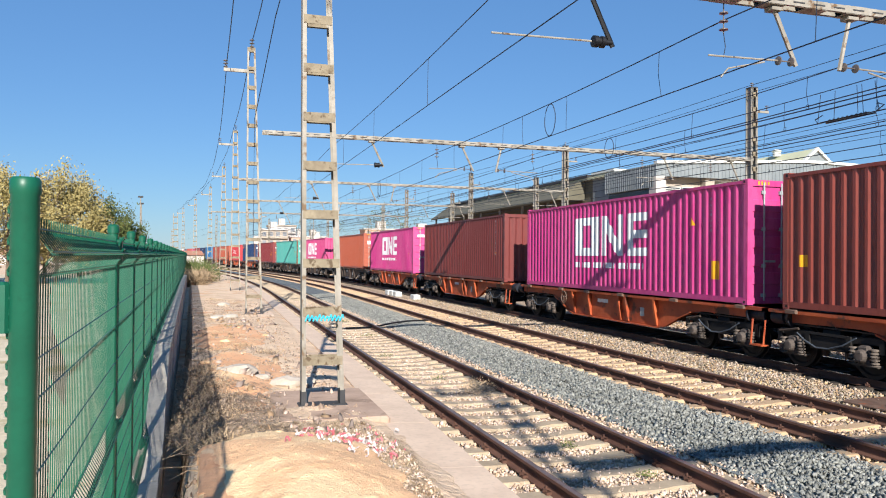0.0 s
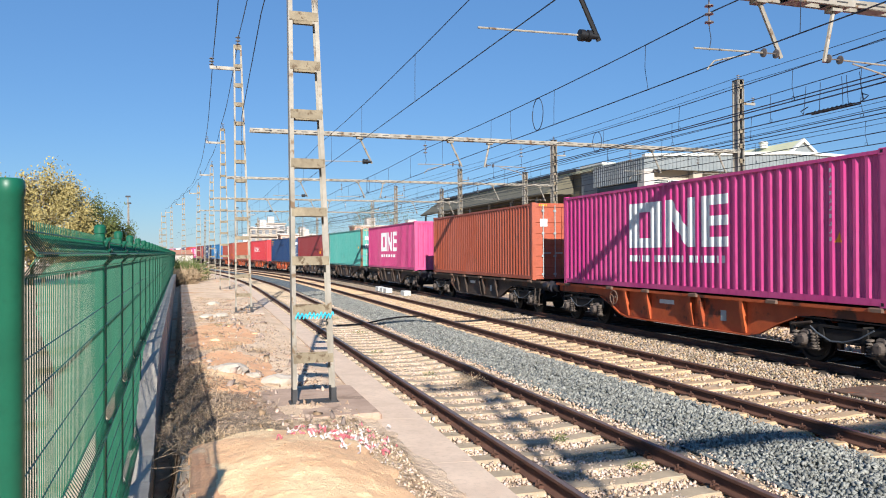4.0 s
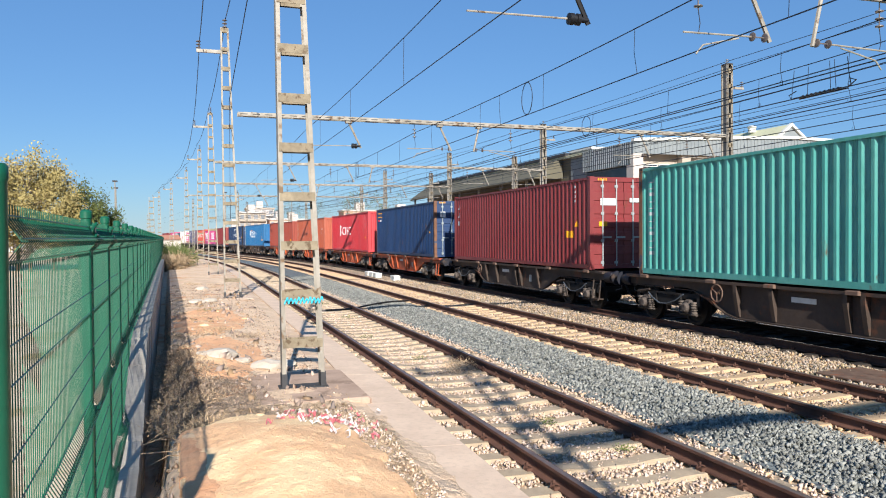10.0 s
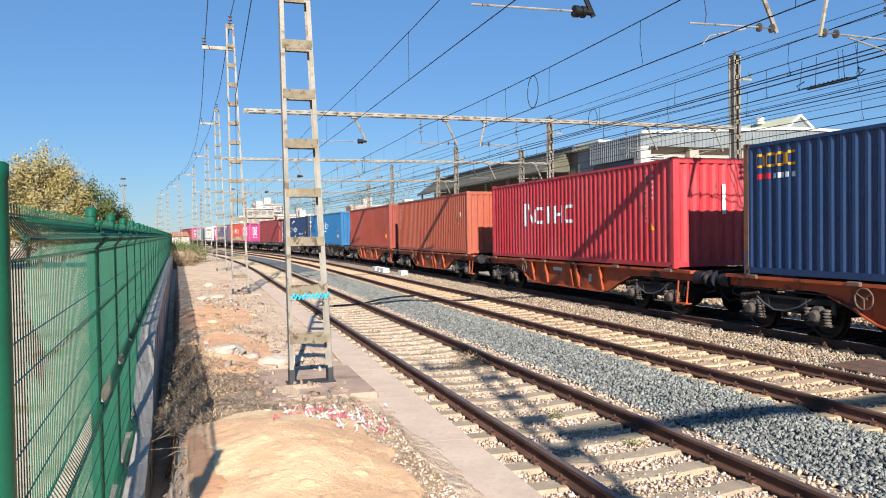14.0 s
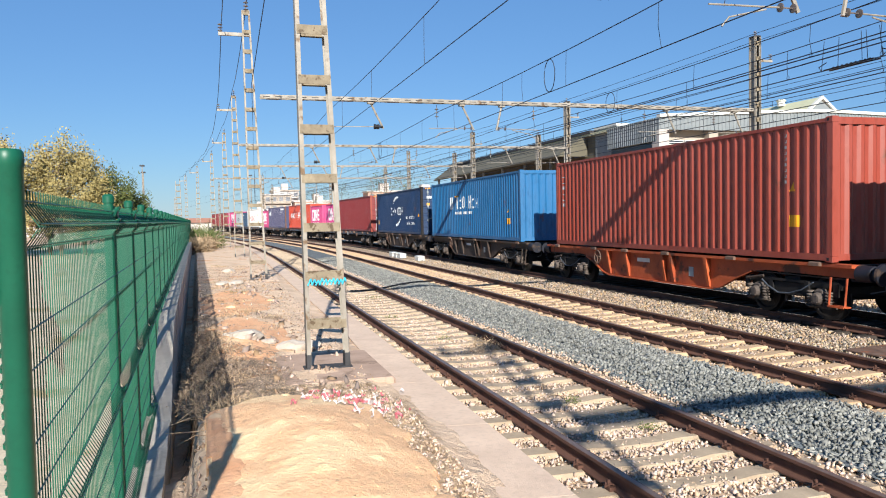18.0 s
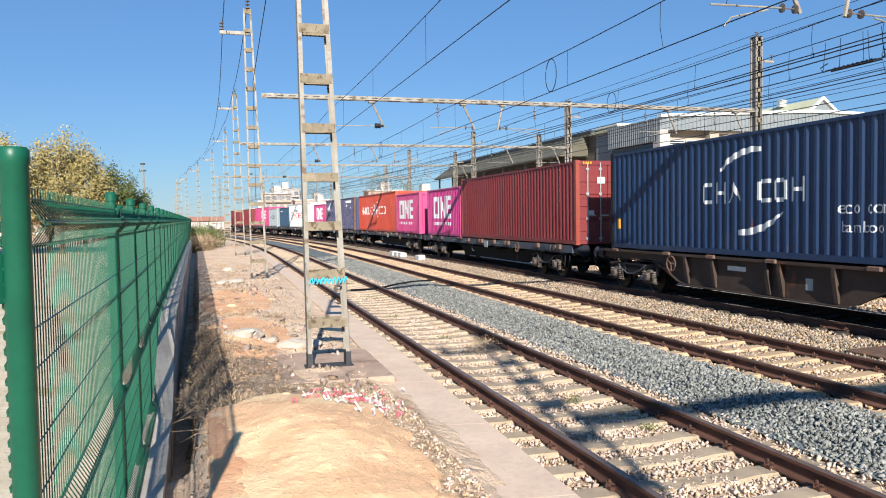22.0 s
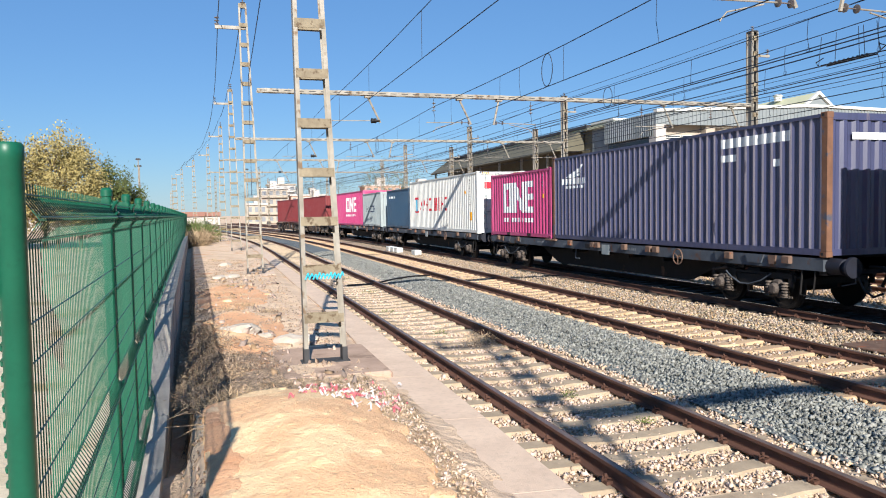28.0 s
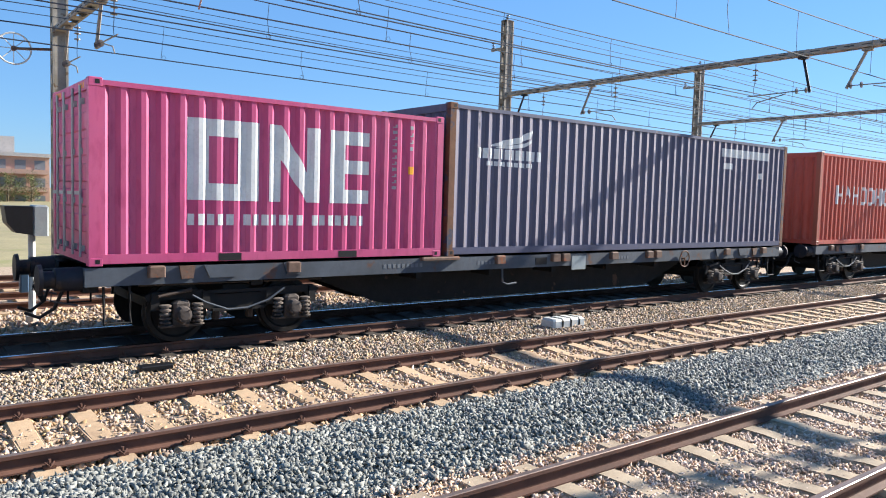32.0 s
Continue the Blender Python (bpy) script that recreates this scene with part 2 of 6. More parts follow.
# ---- mesh building ----
class Shape:
    """Vertices and faces that grow piece by piece into one mesh."""

    def __init__(self):
        self.v, self.f = [], []

    def add(self, verts, faces):
        k = len(self.v)
        self.v += [tuple(p) for p in verts]
        self.f += [tuple(i + k for i in face) for face in faces]
        return self

    def box(self, x0, x1, y0, y1, z0, z1):
        return self.add([(x, y, z) for x in (x0, x1) for y in (y0, y1) for z in (z0, z1)],
                        [(0, 1, 3, 2), (4, 6, 7, 5), (0, 4, 5, 1), (2, 3, 7, 6), (0, 2, 6, 4), (1, 5, 7, 3)])

    def bevel_box(self, x0, x1, y0, y1, z0, z1, b=0.01):
        """A box with its upright and top edges taken off."""
        o = [(x0 + b, y0), (x1 - b, y0), (x1, y0 + b), (x1, y1 - b), (x1 - b, y1), (x0 + b, y1), (x0, y1 - b), (x0, y0 + b)]
        xm, ym = (x0 + x1) / 2, (y0 + y1) / 2
        i = [(x + (b if x < xm else -b), y + (b if y < ym else -b)) for x, y in o]
        ring = [[(x, y, z0) for x, y in o], [(x, y, z1 - b) for x, y in o], [(x, y, z1) for x, y in i]]
        faces = [tuple(range(7, -1, -1)), tuple(range(16, 24))]
        for r in range(2):
            faces += [(r * 8 + k, r * 8 + (k + 1) % 8, r * 8 + 8 + (k + 1) % 8, r * 8 + 8 + k) for k in range(8)]
        return self.add(sum(ring, []), faces)

    def prism(self, profile, axis, a, b, closed=True):
        """A profile of two coordinates drawn out along an axis from a to b."""
        def at(p, q, w):
            return {"x": (w, p, q), "y": (p, w, q), "z": (p, q, w)}[axis]
        n = len(profile)
        verts = [at(p, q, a) for p, q in profile] + [at(p, q, b) for p, q in profile]
        faces = [(k, (k + 1) % n, n + (k + 1) % n, n + k) for k in range(n if closed else n - 1)]
        if closed:
            faces += [tuple(range(n - 1, -1, -1)), tuple(range(n, 2 * n))]
        return self.add(verts, faces)

    def tube(self, points, r, sides=6, cap=True):
        """A round bar along points; r may be one radius or one for each point."""
        pts = [Vector(p) for p in points]
        rs = r if isinstance(r, (list, tuple)) else [r] * len(pts)
        k = len(self.v)
        for i, p in enumerate(pts):
            way = (pts[min(i + 1, len(pts) - 1)] - pts[max(i - 1, 0)]).normalized()
            side = way.orthogonal().normalized() if abs(way.z) > 0.95 else way.cross(Vector((0, 0, 1))).normalized()
            up = side.cross(way)
            for s in range(sides):
                a = 2 * math.pi * s / sides
                self.v.append(tuple(p + (side * math.cos(a) + up * math.sin(a)) * rs[i]))
        for i in range(len(pts) - 1):
            for s in range(sides):
                a, b = k + i * sides + s, k + i * sides + (s + 1) % sides
                self.f.append((a, b, b + sides, a + sides))
        if cap:
            self.f.append(tuple(k + s for s in range(sides - 1, -1, -1)))
            self.f.append(tuple(k + (len(pts) - 1) * sides + s for s in range(sides)))
        return self

    def disc(self, c, axis, radii, sides=20):
        """A turned body: (offset along the axis, radius) pairs round a centre."""
        c = Vector(c)
        ax = {"x": Vector((1, 0, 0)), "y": Vector((0, 1, 0)), "z": Vector((0, 0, 1))}[axis]
        return self.tube_exact([c + ax * o for o, _ in radii], [r for _, r in radii], ax, sides)

    def tube_exact(self, pts, rs, way, sides):
        side = way.orthogonal().normalized()
        up = side.cross(way)
        k = len(self.v)
        for p, r in zip(pts, rs):
            self.v += [tuple(p + (side * math.cos(2 * math.pi * s / sides) + up * math.sin(2 * math.pi * s / sides)) * r) for s in range(sides)]
        for i in range(len(pts) - 1):
            for s in range(sides):
                a, b = k + i * sides + s, k + i * sides + (s + 1) % sides
                self.f.append((a, a + sides, b + sides, b))
        self.f.append(tuple(k + s for s in range(sides)))
        self.f.append(tuple(k + (len(pts) - 1) * sides + s for s in range(sides - 1, -1, -1)))
        return self

    def mesh(self, name, material, smooth=False):
        me = bpy.data.meshes.new(name)
        me.from_pydata(self.v, [], self.f)
        me.materials.append(material)
        bm = bmesh.new()
        bm.from_mesh(me)
        bmesh.ops.recalc_face_normals(bm, faces=bm.faces)
        bm.to_mesh(me)
        bm.free()
        if smooth:
            me.polygons.foreach_set("use_smooth", [True] * len(me.polygons))
            me.set_sharp_from_angle(angle=radians(40))
        return me


def part(name, shape, material, parent, label="", smooth=False):
    ob = new(name, shape.mesh(name, material, smooth))
    ob.parent = parent
    if label:
        ob["label"] = label
    return ob


def piece(name, me, parent, m):
    """One more object on a shared mesh, under its parent."""
    ob = new(name, me)
    ob.parent = parent
    ob.matrix_basis = m
    return ob


def thing(name, label, category, m=None, group="", kind=""):
    ob = new(name)
    ob.empty_display_size = 0.2
    if m is not None:
        ob.matrix_basis = m
    return tagged(ob, label, category, group, kind)


def solid(name, shape, material, label="", category="", group="", kind="", m=None, smooth=False):
    ob = new(name, shape.mesh(name, material, smooth))
    if m is not None:
        ob.matrix_basis = m
    return tagged(ob, label, category, group, kind)


# ---- the line: straight, then a bend to the left ----
def bend(y):
    """How far the line has swung to the left at y, and its slope there."""
    if y < 46:
        return 0.0, 0.0
    if y < 98:
        return (y - 46) ** 2 / 860, (y - 46) / 430
    return 3.144 + (y - 98) * 0.112, 0.112


RAILS = {"A": 3.30, "B": 4.97, "C": 7.72, "D": 9.39, "E": 11.96, "F": 13.66}
TRAIN_X = 12.81
DECK = 1.22


def on_line(x, y, z):
    s, k = bend(y)
    return pose(x - s, y, z, 0, 0, math.degrees(math.atan(k)))


# ---- ground and tracks ----
def sheet(name, xs, ys, height, material, label, category, line=False):
    """A ground sheet over a grid, its height given by a function; with line it follows the bend."""
    sh = Shape()
    for y in ys:
        s = bend(y)[0] if line else 0.0
        for x in xs:
            sh.v.append((x - s, y, height(x, y)))
    n = len(xs)
    for j in range(len(ys) - 1):
        for i in range(n - 1):
            sh.f.append((j * n + i, j * n + i + 1, (j + 1) * n + i + 1, (j + 1) * n + i))
    return solid(name, sh, material, label, category, "", "structure", smooth=True)


def span(a, b, step):
    n = max(1, round((b - a) / step))
    return [a + (b - a) * i / n for i in range(n + 1)]


def lump(x, y, k=1.0, seed=0.0):
    return noise.noise((x * k, y * k, seed)) * 0.5 + noise.noise((x * k * 2.7, y * k * 2.7, seed + 5)) * 0.25


def gauss(x, y, cx, cy, rx, ry):
    return math.exp(-((x - cx) / rx) ** 2 - ((y - cy) / ry) ** 2)


def plain_height(x, y):
    return -0.75


def ballast_height(x, y):
    return -0.204 + 0.02 * lump(x, y, 0.8)


far_y = [-2500, -600, -200, -90] + span(-60, 160, 10) + [220, 400, 900, 2500]
far_x = [-2500, -600, -200, -60, -20, 0, 20, 60, 200, 600, 2500]
sheet("ground", far_x, far_y, plain_height, DIRT, "dry sandy ground reaching to the horizon", "ground")
sheet("ballast_bed", [2.75, 3.2, 4.1, 5.0, 5.7, 6.4, 7.1, 7.7, 8.6, 9.4, 10.2, 11, 12, 13, 14, 17, 20, 23, 27], span(-90, 46, 4) + span(47, 200, 5),
      ballast_height, BALLAST_TAN, "pale tan railway ballast under the tracks", "ballast", True)
sheet("grey_ballast_bed", span(5.6, 7.25, 0.33), span(-90, 46, 2) + span(47, 160, 5),
      lambda x, y: -0.165 + 0.04 * lump(x, y, 1.2) + 0.05 * math.sin((x - 5.6) / 1.65 * math.pi), BALLAST_GREY, "strip of blue-grey crushed stone between two tracks", "ballast", True)

# dark sheet below the train, its shade painted into the ballast
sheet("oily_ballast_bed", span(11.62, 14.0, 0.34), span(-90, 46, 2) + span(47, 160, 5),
      lambda x, y: -0.19 + 0.02 * lump(x, y, 1.2), BALLAST_SHADED, "ballast under the freight train, coloured dark for its shade", "ballast", True)

RAIL_PROFILE = [(-0.036, 0), (0.036, 0), (0.038, -0.03), (0.012, -0.045), (0.01, -0.125), (0.075, -0.14), (0.075, -0.155),
                (-0.075, -0.155), (-0.075, -0.14), (-0.01, -0.125), (-0.012, -0.045), (-0.038, -0.03)]


def rail_shape(x, ys, profile):
    sh = Shape()
    n = len(profile)
    for y in ys:
        s = bend(y)[0]
        sh.v += [(x - s + a, y, b) for a, b in profile]
    for j in range(len(ys) - 1):
        sh.f += [(j * n + k, j * n + (k + 1) % n, (j + 1) * n + (k + 1) % n, (j + 1) * n + k) for k in range(n)]
    return sh


RAIL_Y = [-90, -40, 0, 40] + span(46, 100, 3) + span(106, 220, 12)


def sleeper_mesh(name, material):
    sh = Shape()
    prof = [(-1.3, -0.2), (-1.3, -0.145), (-0.5, -0.15), (-0.35, -0.17), (0.35, -0.17), (0.5, -0.15), (1.3, -0.145), (1.3, -0.2)]
    w = {-0.2: 0.135, -0.145: 0.108, -0.15: 0.105, -0.17: 0.1}
    for a, b in prof:
        sh.v += [(a, -w[b], b + 0.0), (a, w[b], b + 0.0)]
    top = [1, 2, 3, 4, 5, 6]
    for i, j in zip(top, top[1:]):
        sh.f.append((2 * i, 2 * j, 2 * j + 1, 2 * i + 1))
    sh.f += [(0, 2, 3, 1), (12, 14, 15, 13), (0, 2, 4, 6, 8, 10, 12, 14), (1, 15, 13, 11, 9, 7, 5, 3)]
    return sh.mesh(name, material)


def clip_shape():
    sh = Shape()
    for side in (-1, 1):
        sh.box(side * 0.085 - 0.03, side * 0.085 + 0.03, -0.05, 0.05, -0.15, -0.115)
        sh.tube([(side * 0.06, -0.03, -0.1), (side * 0.1, -0.035, -0.085), (side * 0.13, 0, -0.12), (side * 0.1, 0.035, -0.085), (side * 0.06, 0.03, -0.1)], 0.009, 5)
        sh.tube([(side * 0.095, 0, -0.13), (side * 0.095, 0, -0.06)], 0.014, 6)
    return sh


CLIP = clip_shape().mesh("rail_clip", RAIL_RUST)
SLEEPER_MESH, SLEEPER_OLD_MESH, SLEEPER_DARK_MESH = sleeper_mesh("sleeper", SLEEPER), sleeper_mesh("sleeper", SLEEPER_OLD), sleeper_mesh("sleeper", SLEEPER_SHADED)


def track(name, left, right, label, me, y0, y1, near, offset, clips):
    """Two rails on concrete sleepers: single sleepers on the near stretch, the rest joined."""
    t = thing(name, label, "railway track", kind="structure")
    for x in (left, right):
        part("rail", rail_shape(x, RAIL_Y, RAIL_PROFILE), RAIL_RUST, t, "rust-brown steel rail", True)
        part("running_top", rail_shape(x, RAIL_Y, [(-0.03, 0.0), (0.03, 0.0), (0.024, 0.004), (-0.024, 0.004)]), RAIL_POLISHED if me is SLEEPER_DARK_MESH else RAIL_TOP, t, "worn bright strip on the rail head")
    mid = (left + right) / 2
    rest = Shape()
    count = int((y1 - y0) / 0.6)
    for i in range(count):
        y = y0 + offset + 0.6 * i
        m = on_line(mid, y, 0) @ pose(0, random.uniform(-0.015, 0.015), random.uniform(-0.006, 0.004), 0, 0, random.uniform(-0.5, 0.5))
        if near[0] < y < near[1]:
            piece("sleeper", me, t, m)
            if clips and clips[0] < y < clips[1]:
                for x in (left, right):
                    piece("rail_clip", CLIP, t, on_line(x, y, 0))
        else:
            k = len(rest.v)
            rest.v += [tuple(m @ v.co) for v in me.vertices]
            rest.f += [tuple(q + k for q in p.vertices) for p in me.polygons]
    ob = part("far_sleepers", rest, me.materials[0], t)
    ob["kind"] = "stuff"
    return t


track("track_1", RAILS["A"], RAILS["B"], "near track of rusty rails on half-buried dusty sleepers", SLEEPER_OLD_MESH, -40, 150, (-12, 40), 0.1, (2, 14))
track("track_2", RAILS["C"], RAILS["D"], "second track of rusty rails on pale concrete sleepers", SLEEPER_MESH, -60, 150, (-34, 46), 0.2, (-16, 18))
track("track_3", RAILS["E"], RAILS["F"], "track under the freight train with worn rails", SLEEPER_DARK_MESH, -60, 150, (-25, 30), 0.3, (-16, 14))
track("track_4", 17.3, 18.97, "farther parallel track of rusty rails on sleepers", SLEEPER_MESH, -60, 150, (-12, 2), 0.0, ())
track("track_5", 20.9, 22.57, "outer parallel track of rusty rails on sleepers", SLEEPER_MESH, -60, 150, (0, 0), 0.0, ())


# ---- the freight train ----
# seconds, and how far the train has come
RUN = [(0, 0.0), (1.5, -12.74), (3, -25.55), (4.5, -38.43), (6.5, -55.7), (8, -68.5), (9.5, -81.4), (11, -94.27), (12.5, -107.2), (14.5, -124.58),
       (16.5, -142.15), (18, -155.3), (20, -172.82), (22, -190.42), (24, -208.03), (25.5, -221.09), (27.5, -238.74), (28, -243.15),
       (29.5, -256.1), (30, -260.25), (30.5, -264.4), (31, -268.55), (31.5, -272.8), (32, -277.08)]
MOVING = []


def rides(ob, y, z):
    """Remember a thing that rides with the train: its middle along the line at the start, and its height."""
    MOVING.append((ob, y, z))
    ob.matrix_basis = on_line(TRAIN_X, y, z)
    return ob


W, POST = 1.219, 0.14


def wave(length, pitch, depth):
    """The corrugation of a long panel: points (along, inwards)."""
    n = max(1, round((length - 0.06) / pitch))
    p = (length - 0.06) / n
    a = -length / 2
    pts = [(a, 0.0)]
    y = a + 0.03
    for _ in range(n):
        pts += [(y + p * 0.1, 0.0), (y + p * 0.33, depth), (y + p * 0.62, depth), (y + p * 0.85, 0.0)]
        y += p
    pts.append((-a, 0.0))
    out = [pts[0]]
    for q in pts[1:]:
        if q[0] > out[-1][0] + 1e-4:
            out.append(q)
    return out


def inward(pts, y):
    for (a, d), (b, e) in zip(pts, pts[1:]):
        if a <= y <= b:
            return d + (e - d) * (y - a) / (b - a)
    return 0.0


def laid(shape, pts, side, corners):
    """A flat figure laid on the corrugated side: corners (along, low, high) from one edge to the other."""
    for (y0, lo0, hi0), (y1, lo1, hi1) in zip(corners, corners[1:]):
        if y1 - y0 < 1e-4:
            continue
        cuts = [y0] + [a for a, _ in pts if y0 + 1e-3 < a < y1 - 1e-3] + [y1]
        for a, b in zip(cuts, cuts[1:]):
            q = []
            for y in (a, b):
                t = (y - y0) / (y1 - y0)
                x = side * (W - 0.012 - inward(pts, y) + 0.004)
                q.append((x, y, lo0 + (lo1 - lo0) * t, hi0 + (hi1 - hi0) * t))
            (xa, ya, la, ha), (xb, yb, lb, hb) = q
            shape.add([(xa, ya, la), (xb, yb, lb), (xb, yb, hb), (xa, ya, ha)], [(0, 1, 2, 3)])


def bar(shape, pts, y0, y1, z0, z1, side=-1):
    laid(shape, pts, side, [(y0, z0, z1), (y1, z0, z1)])


def container(y_far, length, height, mat, label, doors_front=False, marks=(), doors_back=False, post_mat=None, worn=None):
    """A shipping box with corrugated sides and roof, rails, posts, castings, and doors or a plain end."""
    c = thing("shipping_container", label, "container", group="containers on the train")
    L, H = length / 2, height
    pts = wave(length - 2 * POST, 0.278, 0.048)
    z0, z1 = 0.16, H - 0.1
    for side in (-1, 1):
        sh = Shape()
        for y, d in pts:
            x = side * (W - 0.012 - d)
            sh.v += [(x, y, z0), (x, y, z1)]
        sh.f = [(2 * i, 2 * i + 2, 2 * i + 3, 2 * i + 1) for i in range(len(pts) - 1)]
        panel = part("side_panel", sh, mat, c)
        # outer ridges get a paler material that paints in sunlight along with wear
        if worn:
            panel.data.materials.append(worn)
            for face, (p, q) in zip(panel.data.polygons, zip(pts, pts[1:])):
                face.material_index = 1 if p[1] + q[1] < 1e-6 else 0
        sh = Shape()
        sh.box(side * (W - 0.05), side * W, -L + POST, L - POST, 0.03, z0)
        sh.box(side * (W - 0.09), side * (W - 0.05), -L + POST, L - POST, 0.02, 0.05)
        part("bottom_rail", sh, mat, c)
        part("top_rail", Shape().box(side * (W - 0.055), side * W, -L + POST, L - POST, z1, H - 0.03), mat, c)
        for e in (-1, 1):
            part("corner_post", Shape().prism([(side * W, e * L), (side * (W - POST), e * L), (side * (W - POST), e * (L - 0.05)), (side * (W - 0.05), e * (L - 0.05)),
                                               (side * (W - 0.05), e * (L - POST)), (side * W, e * (L - POST))], "z", 0.12, H - 0.12), post_mat or mat, c)
            for top in (0, 1):
                a, b = (H - 0.118, H) if top else (0.0, 0.118)
                sh = Shape().bevel_box(min(side * (W + 0.004), side * (W - 0.16)), max(side * (W + 0.004), side * (W - 0.16)),
                                       min(e * (L + 0.004), e * (L - 0.178)), max(e * (L + 0.004), e * (L - 0.178)), a, b, 0.01)
                cast = part("corner_casting", sh, post_mat or mat, c)
                part("casting_slot", Shape().box(min(side * (W + 0.006), side * W), max(side * (W + 0.006), side * W), e * (L - 0.11) - 0.03, e * (L - 0.11) + 0.03, a + 0.03, a + 0.09), RUBBER, cast)
        if length < 7:
            for y in (-1.04, 1.04):
                part("fork_pocket", Shape().box(*sorted((side * (W - 0.02), side * (W + 0.003))), y - 0.18, y + 0.18, 0.035, 0.145), RUBBER, c, "dark fork pocket in the bottom rail")
    sh = Shape()
    for i, (y, d) in enumerate(wave(length - 0.3, 0.21, 0.02)):
        sh.v += [(-W + 0.05, y, H - 0.03 - d), (W - 0.05, y, H - 0.03 - d)]
    sh.f = [(2 * i, 2 * i + 1, 2 * i + 3, 2 * i + 2) for i in range(len(sh.v) // 2 - 1)]
    part("roof", sh, mat, c)
    part("underside", Shape().box(-W + 0.06, W - 0.06, -L + 0.1, L - 0.1, 0.07, 0.14), GRIME, c)
    for e, doors in ((-1, doors_front), (1, doors_back)):
        part("end_header", Shape().box(-W + POST, W - POST, min(e * L, e * (L - 0.08)), max(e * L, e * (L - 0.08)), H - 0.16, H - 0.02), mat, c)
        part("end_sill", Shape().box(-W + POST, W - POST, min(e * L, e * (L - 0.08)), max(e * L, e * (L - 0.08)), 0.03, 0.16), mat, c)
        if doors:
            for s in (-1, 1):
                for k in range(4):
                    xa, xb = sorted((s * (0.62 + k * 0.09), s * (0.665 + k * 0.09)))
                    part("hazard_stripe", Shape().box(xa, xb, *sorted((e * (L + 0.002), e * L)), H - 0.13, H - 0.05), LETTER_GOLD, c, "yellow hazard stripe on the header")
                sh = Shape()
                x0, x1 = (s * 0.01, s * (W - POST - 0.005)) if s > 0 else (s * (W - POST - 0.005), s * 0.01)
                y = e * (L - 0.035)
                prof = [(y - e * 0.03, 0.165), (y, 0.165)]
                for k in range(5):
                    zc = 0.4 + (H - 0.8) * (k + 0.5) / 5
                    h = (H - 0.8) / 5 * 0.3
                    prof += [(y, zc - h - 0.025), (y + e * 0.024, zc - h), (y + e * 0.024, zc + h), (y, zc + h + 0.025)]
                prof += [(y, H - 0.165), (y - e * 0.03, H - 0.165)]
                sh.prism(prof, "x", x0, x1)
                door = part("door", sh, mat, c)
                for k in (0.28, 0.74):
                    x = x0 + (x1 - x0) * k
                    rod = Shape().tube([(x, y + e * 0.05, 0.1), (x, y + e * 0.05, H - 0.08)], 0.019, 8)
                    for zc in (0.22, 0.9, H / 2 + 0.3, H - 0.3):
                        rod.box(x - 0.05, x + 0.05, min(y, y + e * 0.045), max(y, y + e * 0.045), zc - 0.04, zc + 0.04)
                    rod.box(x - 0.02, x + 0.3, min(y + e * 0.05, y + e * 0.07), max(y + e * 0.05, y + e * 0.07), 0.98, 1.03)
                    part("locking_bar", rod, GREY_PAINT, door)
        else:
            prof = wave(2 * (W - POST), 0.3, 0.045)
            sh = Shape()
            for x, d in prof:
                y = e * (L - 0.015 - d)
                sh.v += [(x, y, 0.16), (x, y, H - 0.16)]
            sh.f = [(2 * i, 2 * i + 2, 2 * i + 3, 2 * i + 1) for i in range(len(prof) - 1)]
            part("end_panel", sh, mat, c)
    for m in marks:
        m(c, pts, L, H)
    return rides(c, y_far - L, DECK)


# figures painted on the sides, from far end to near end as the camera sees them; u runs from far (0) to near
def square_mark(u, width, z, height, caption=True, mat=LETTER):
    """A white ring, a slanted block and three bars, with a line of small writing below."""
    def put(c, pts, L, H):
        def Y(k):
            return L - (u + width * k)
        sh = Shape()
        w = width
        t = 0.30 * height
        def box_at(a, b, lo, hi):
            bar(sh, pts, Y(b), Y(a), z + height * lo, z + height * hi)
        box_at(0.0, 0.105, 0, 1)
        box_at(0.245, 0.36, 0, 1)
        box_at(0.105, 0.245, 0, 0.21)
        box_at(0.105, 0.245, 0.79, 1)
        box_at(0.41, 0.475, 0, 1)
        laid(sh, pts, -1, [(Y(0.625), z, z + 0.40 * height), (Y(0.475), z + 0.55 * height, z + height)])
        box_at(0.625, 0.70, 0, 1)
        box_at(0.755, 0.845, 0, 1)
        for a, b in ((0, 0.19), (0.41, 0.6), (0.81, 1)):
            box_at(0.845, 1.0, a, b)
        part("painted_mark", sh, mat, c, "white geometric mark painted on the side")
        if caption:
            sh = Shape()
            k = 0.0
            for n in (5, 7, 7):
                for _ in range(n):
                    bar(sh, pts, Y(k + 0.036), Y(k + 0.004), z - 0.31 * height, z - 0.17 * height)
                    k += 0.0475
                k += 0.04
            part("painted_caption", sh, LETTER, c, "line of small white painted bars")["kind"] = "stuff"
    return put


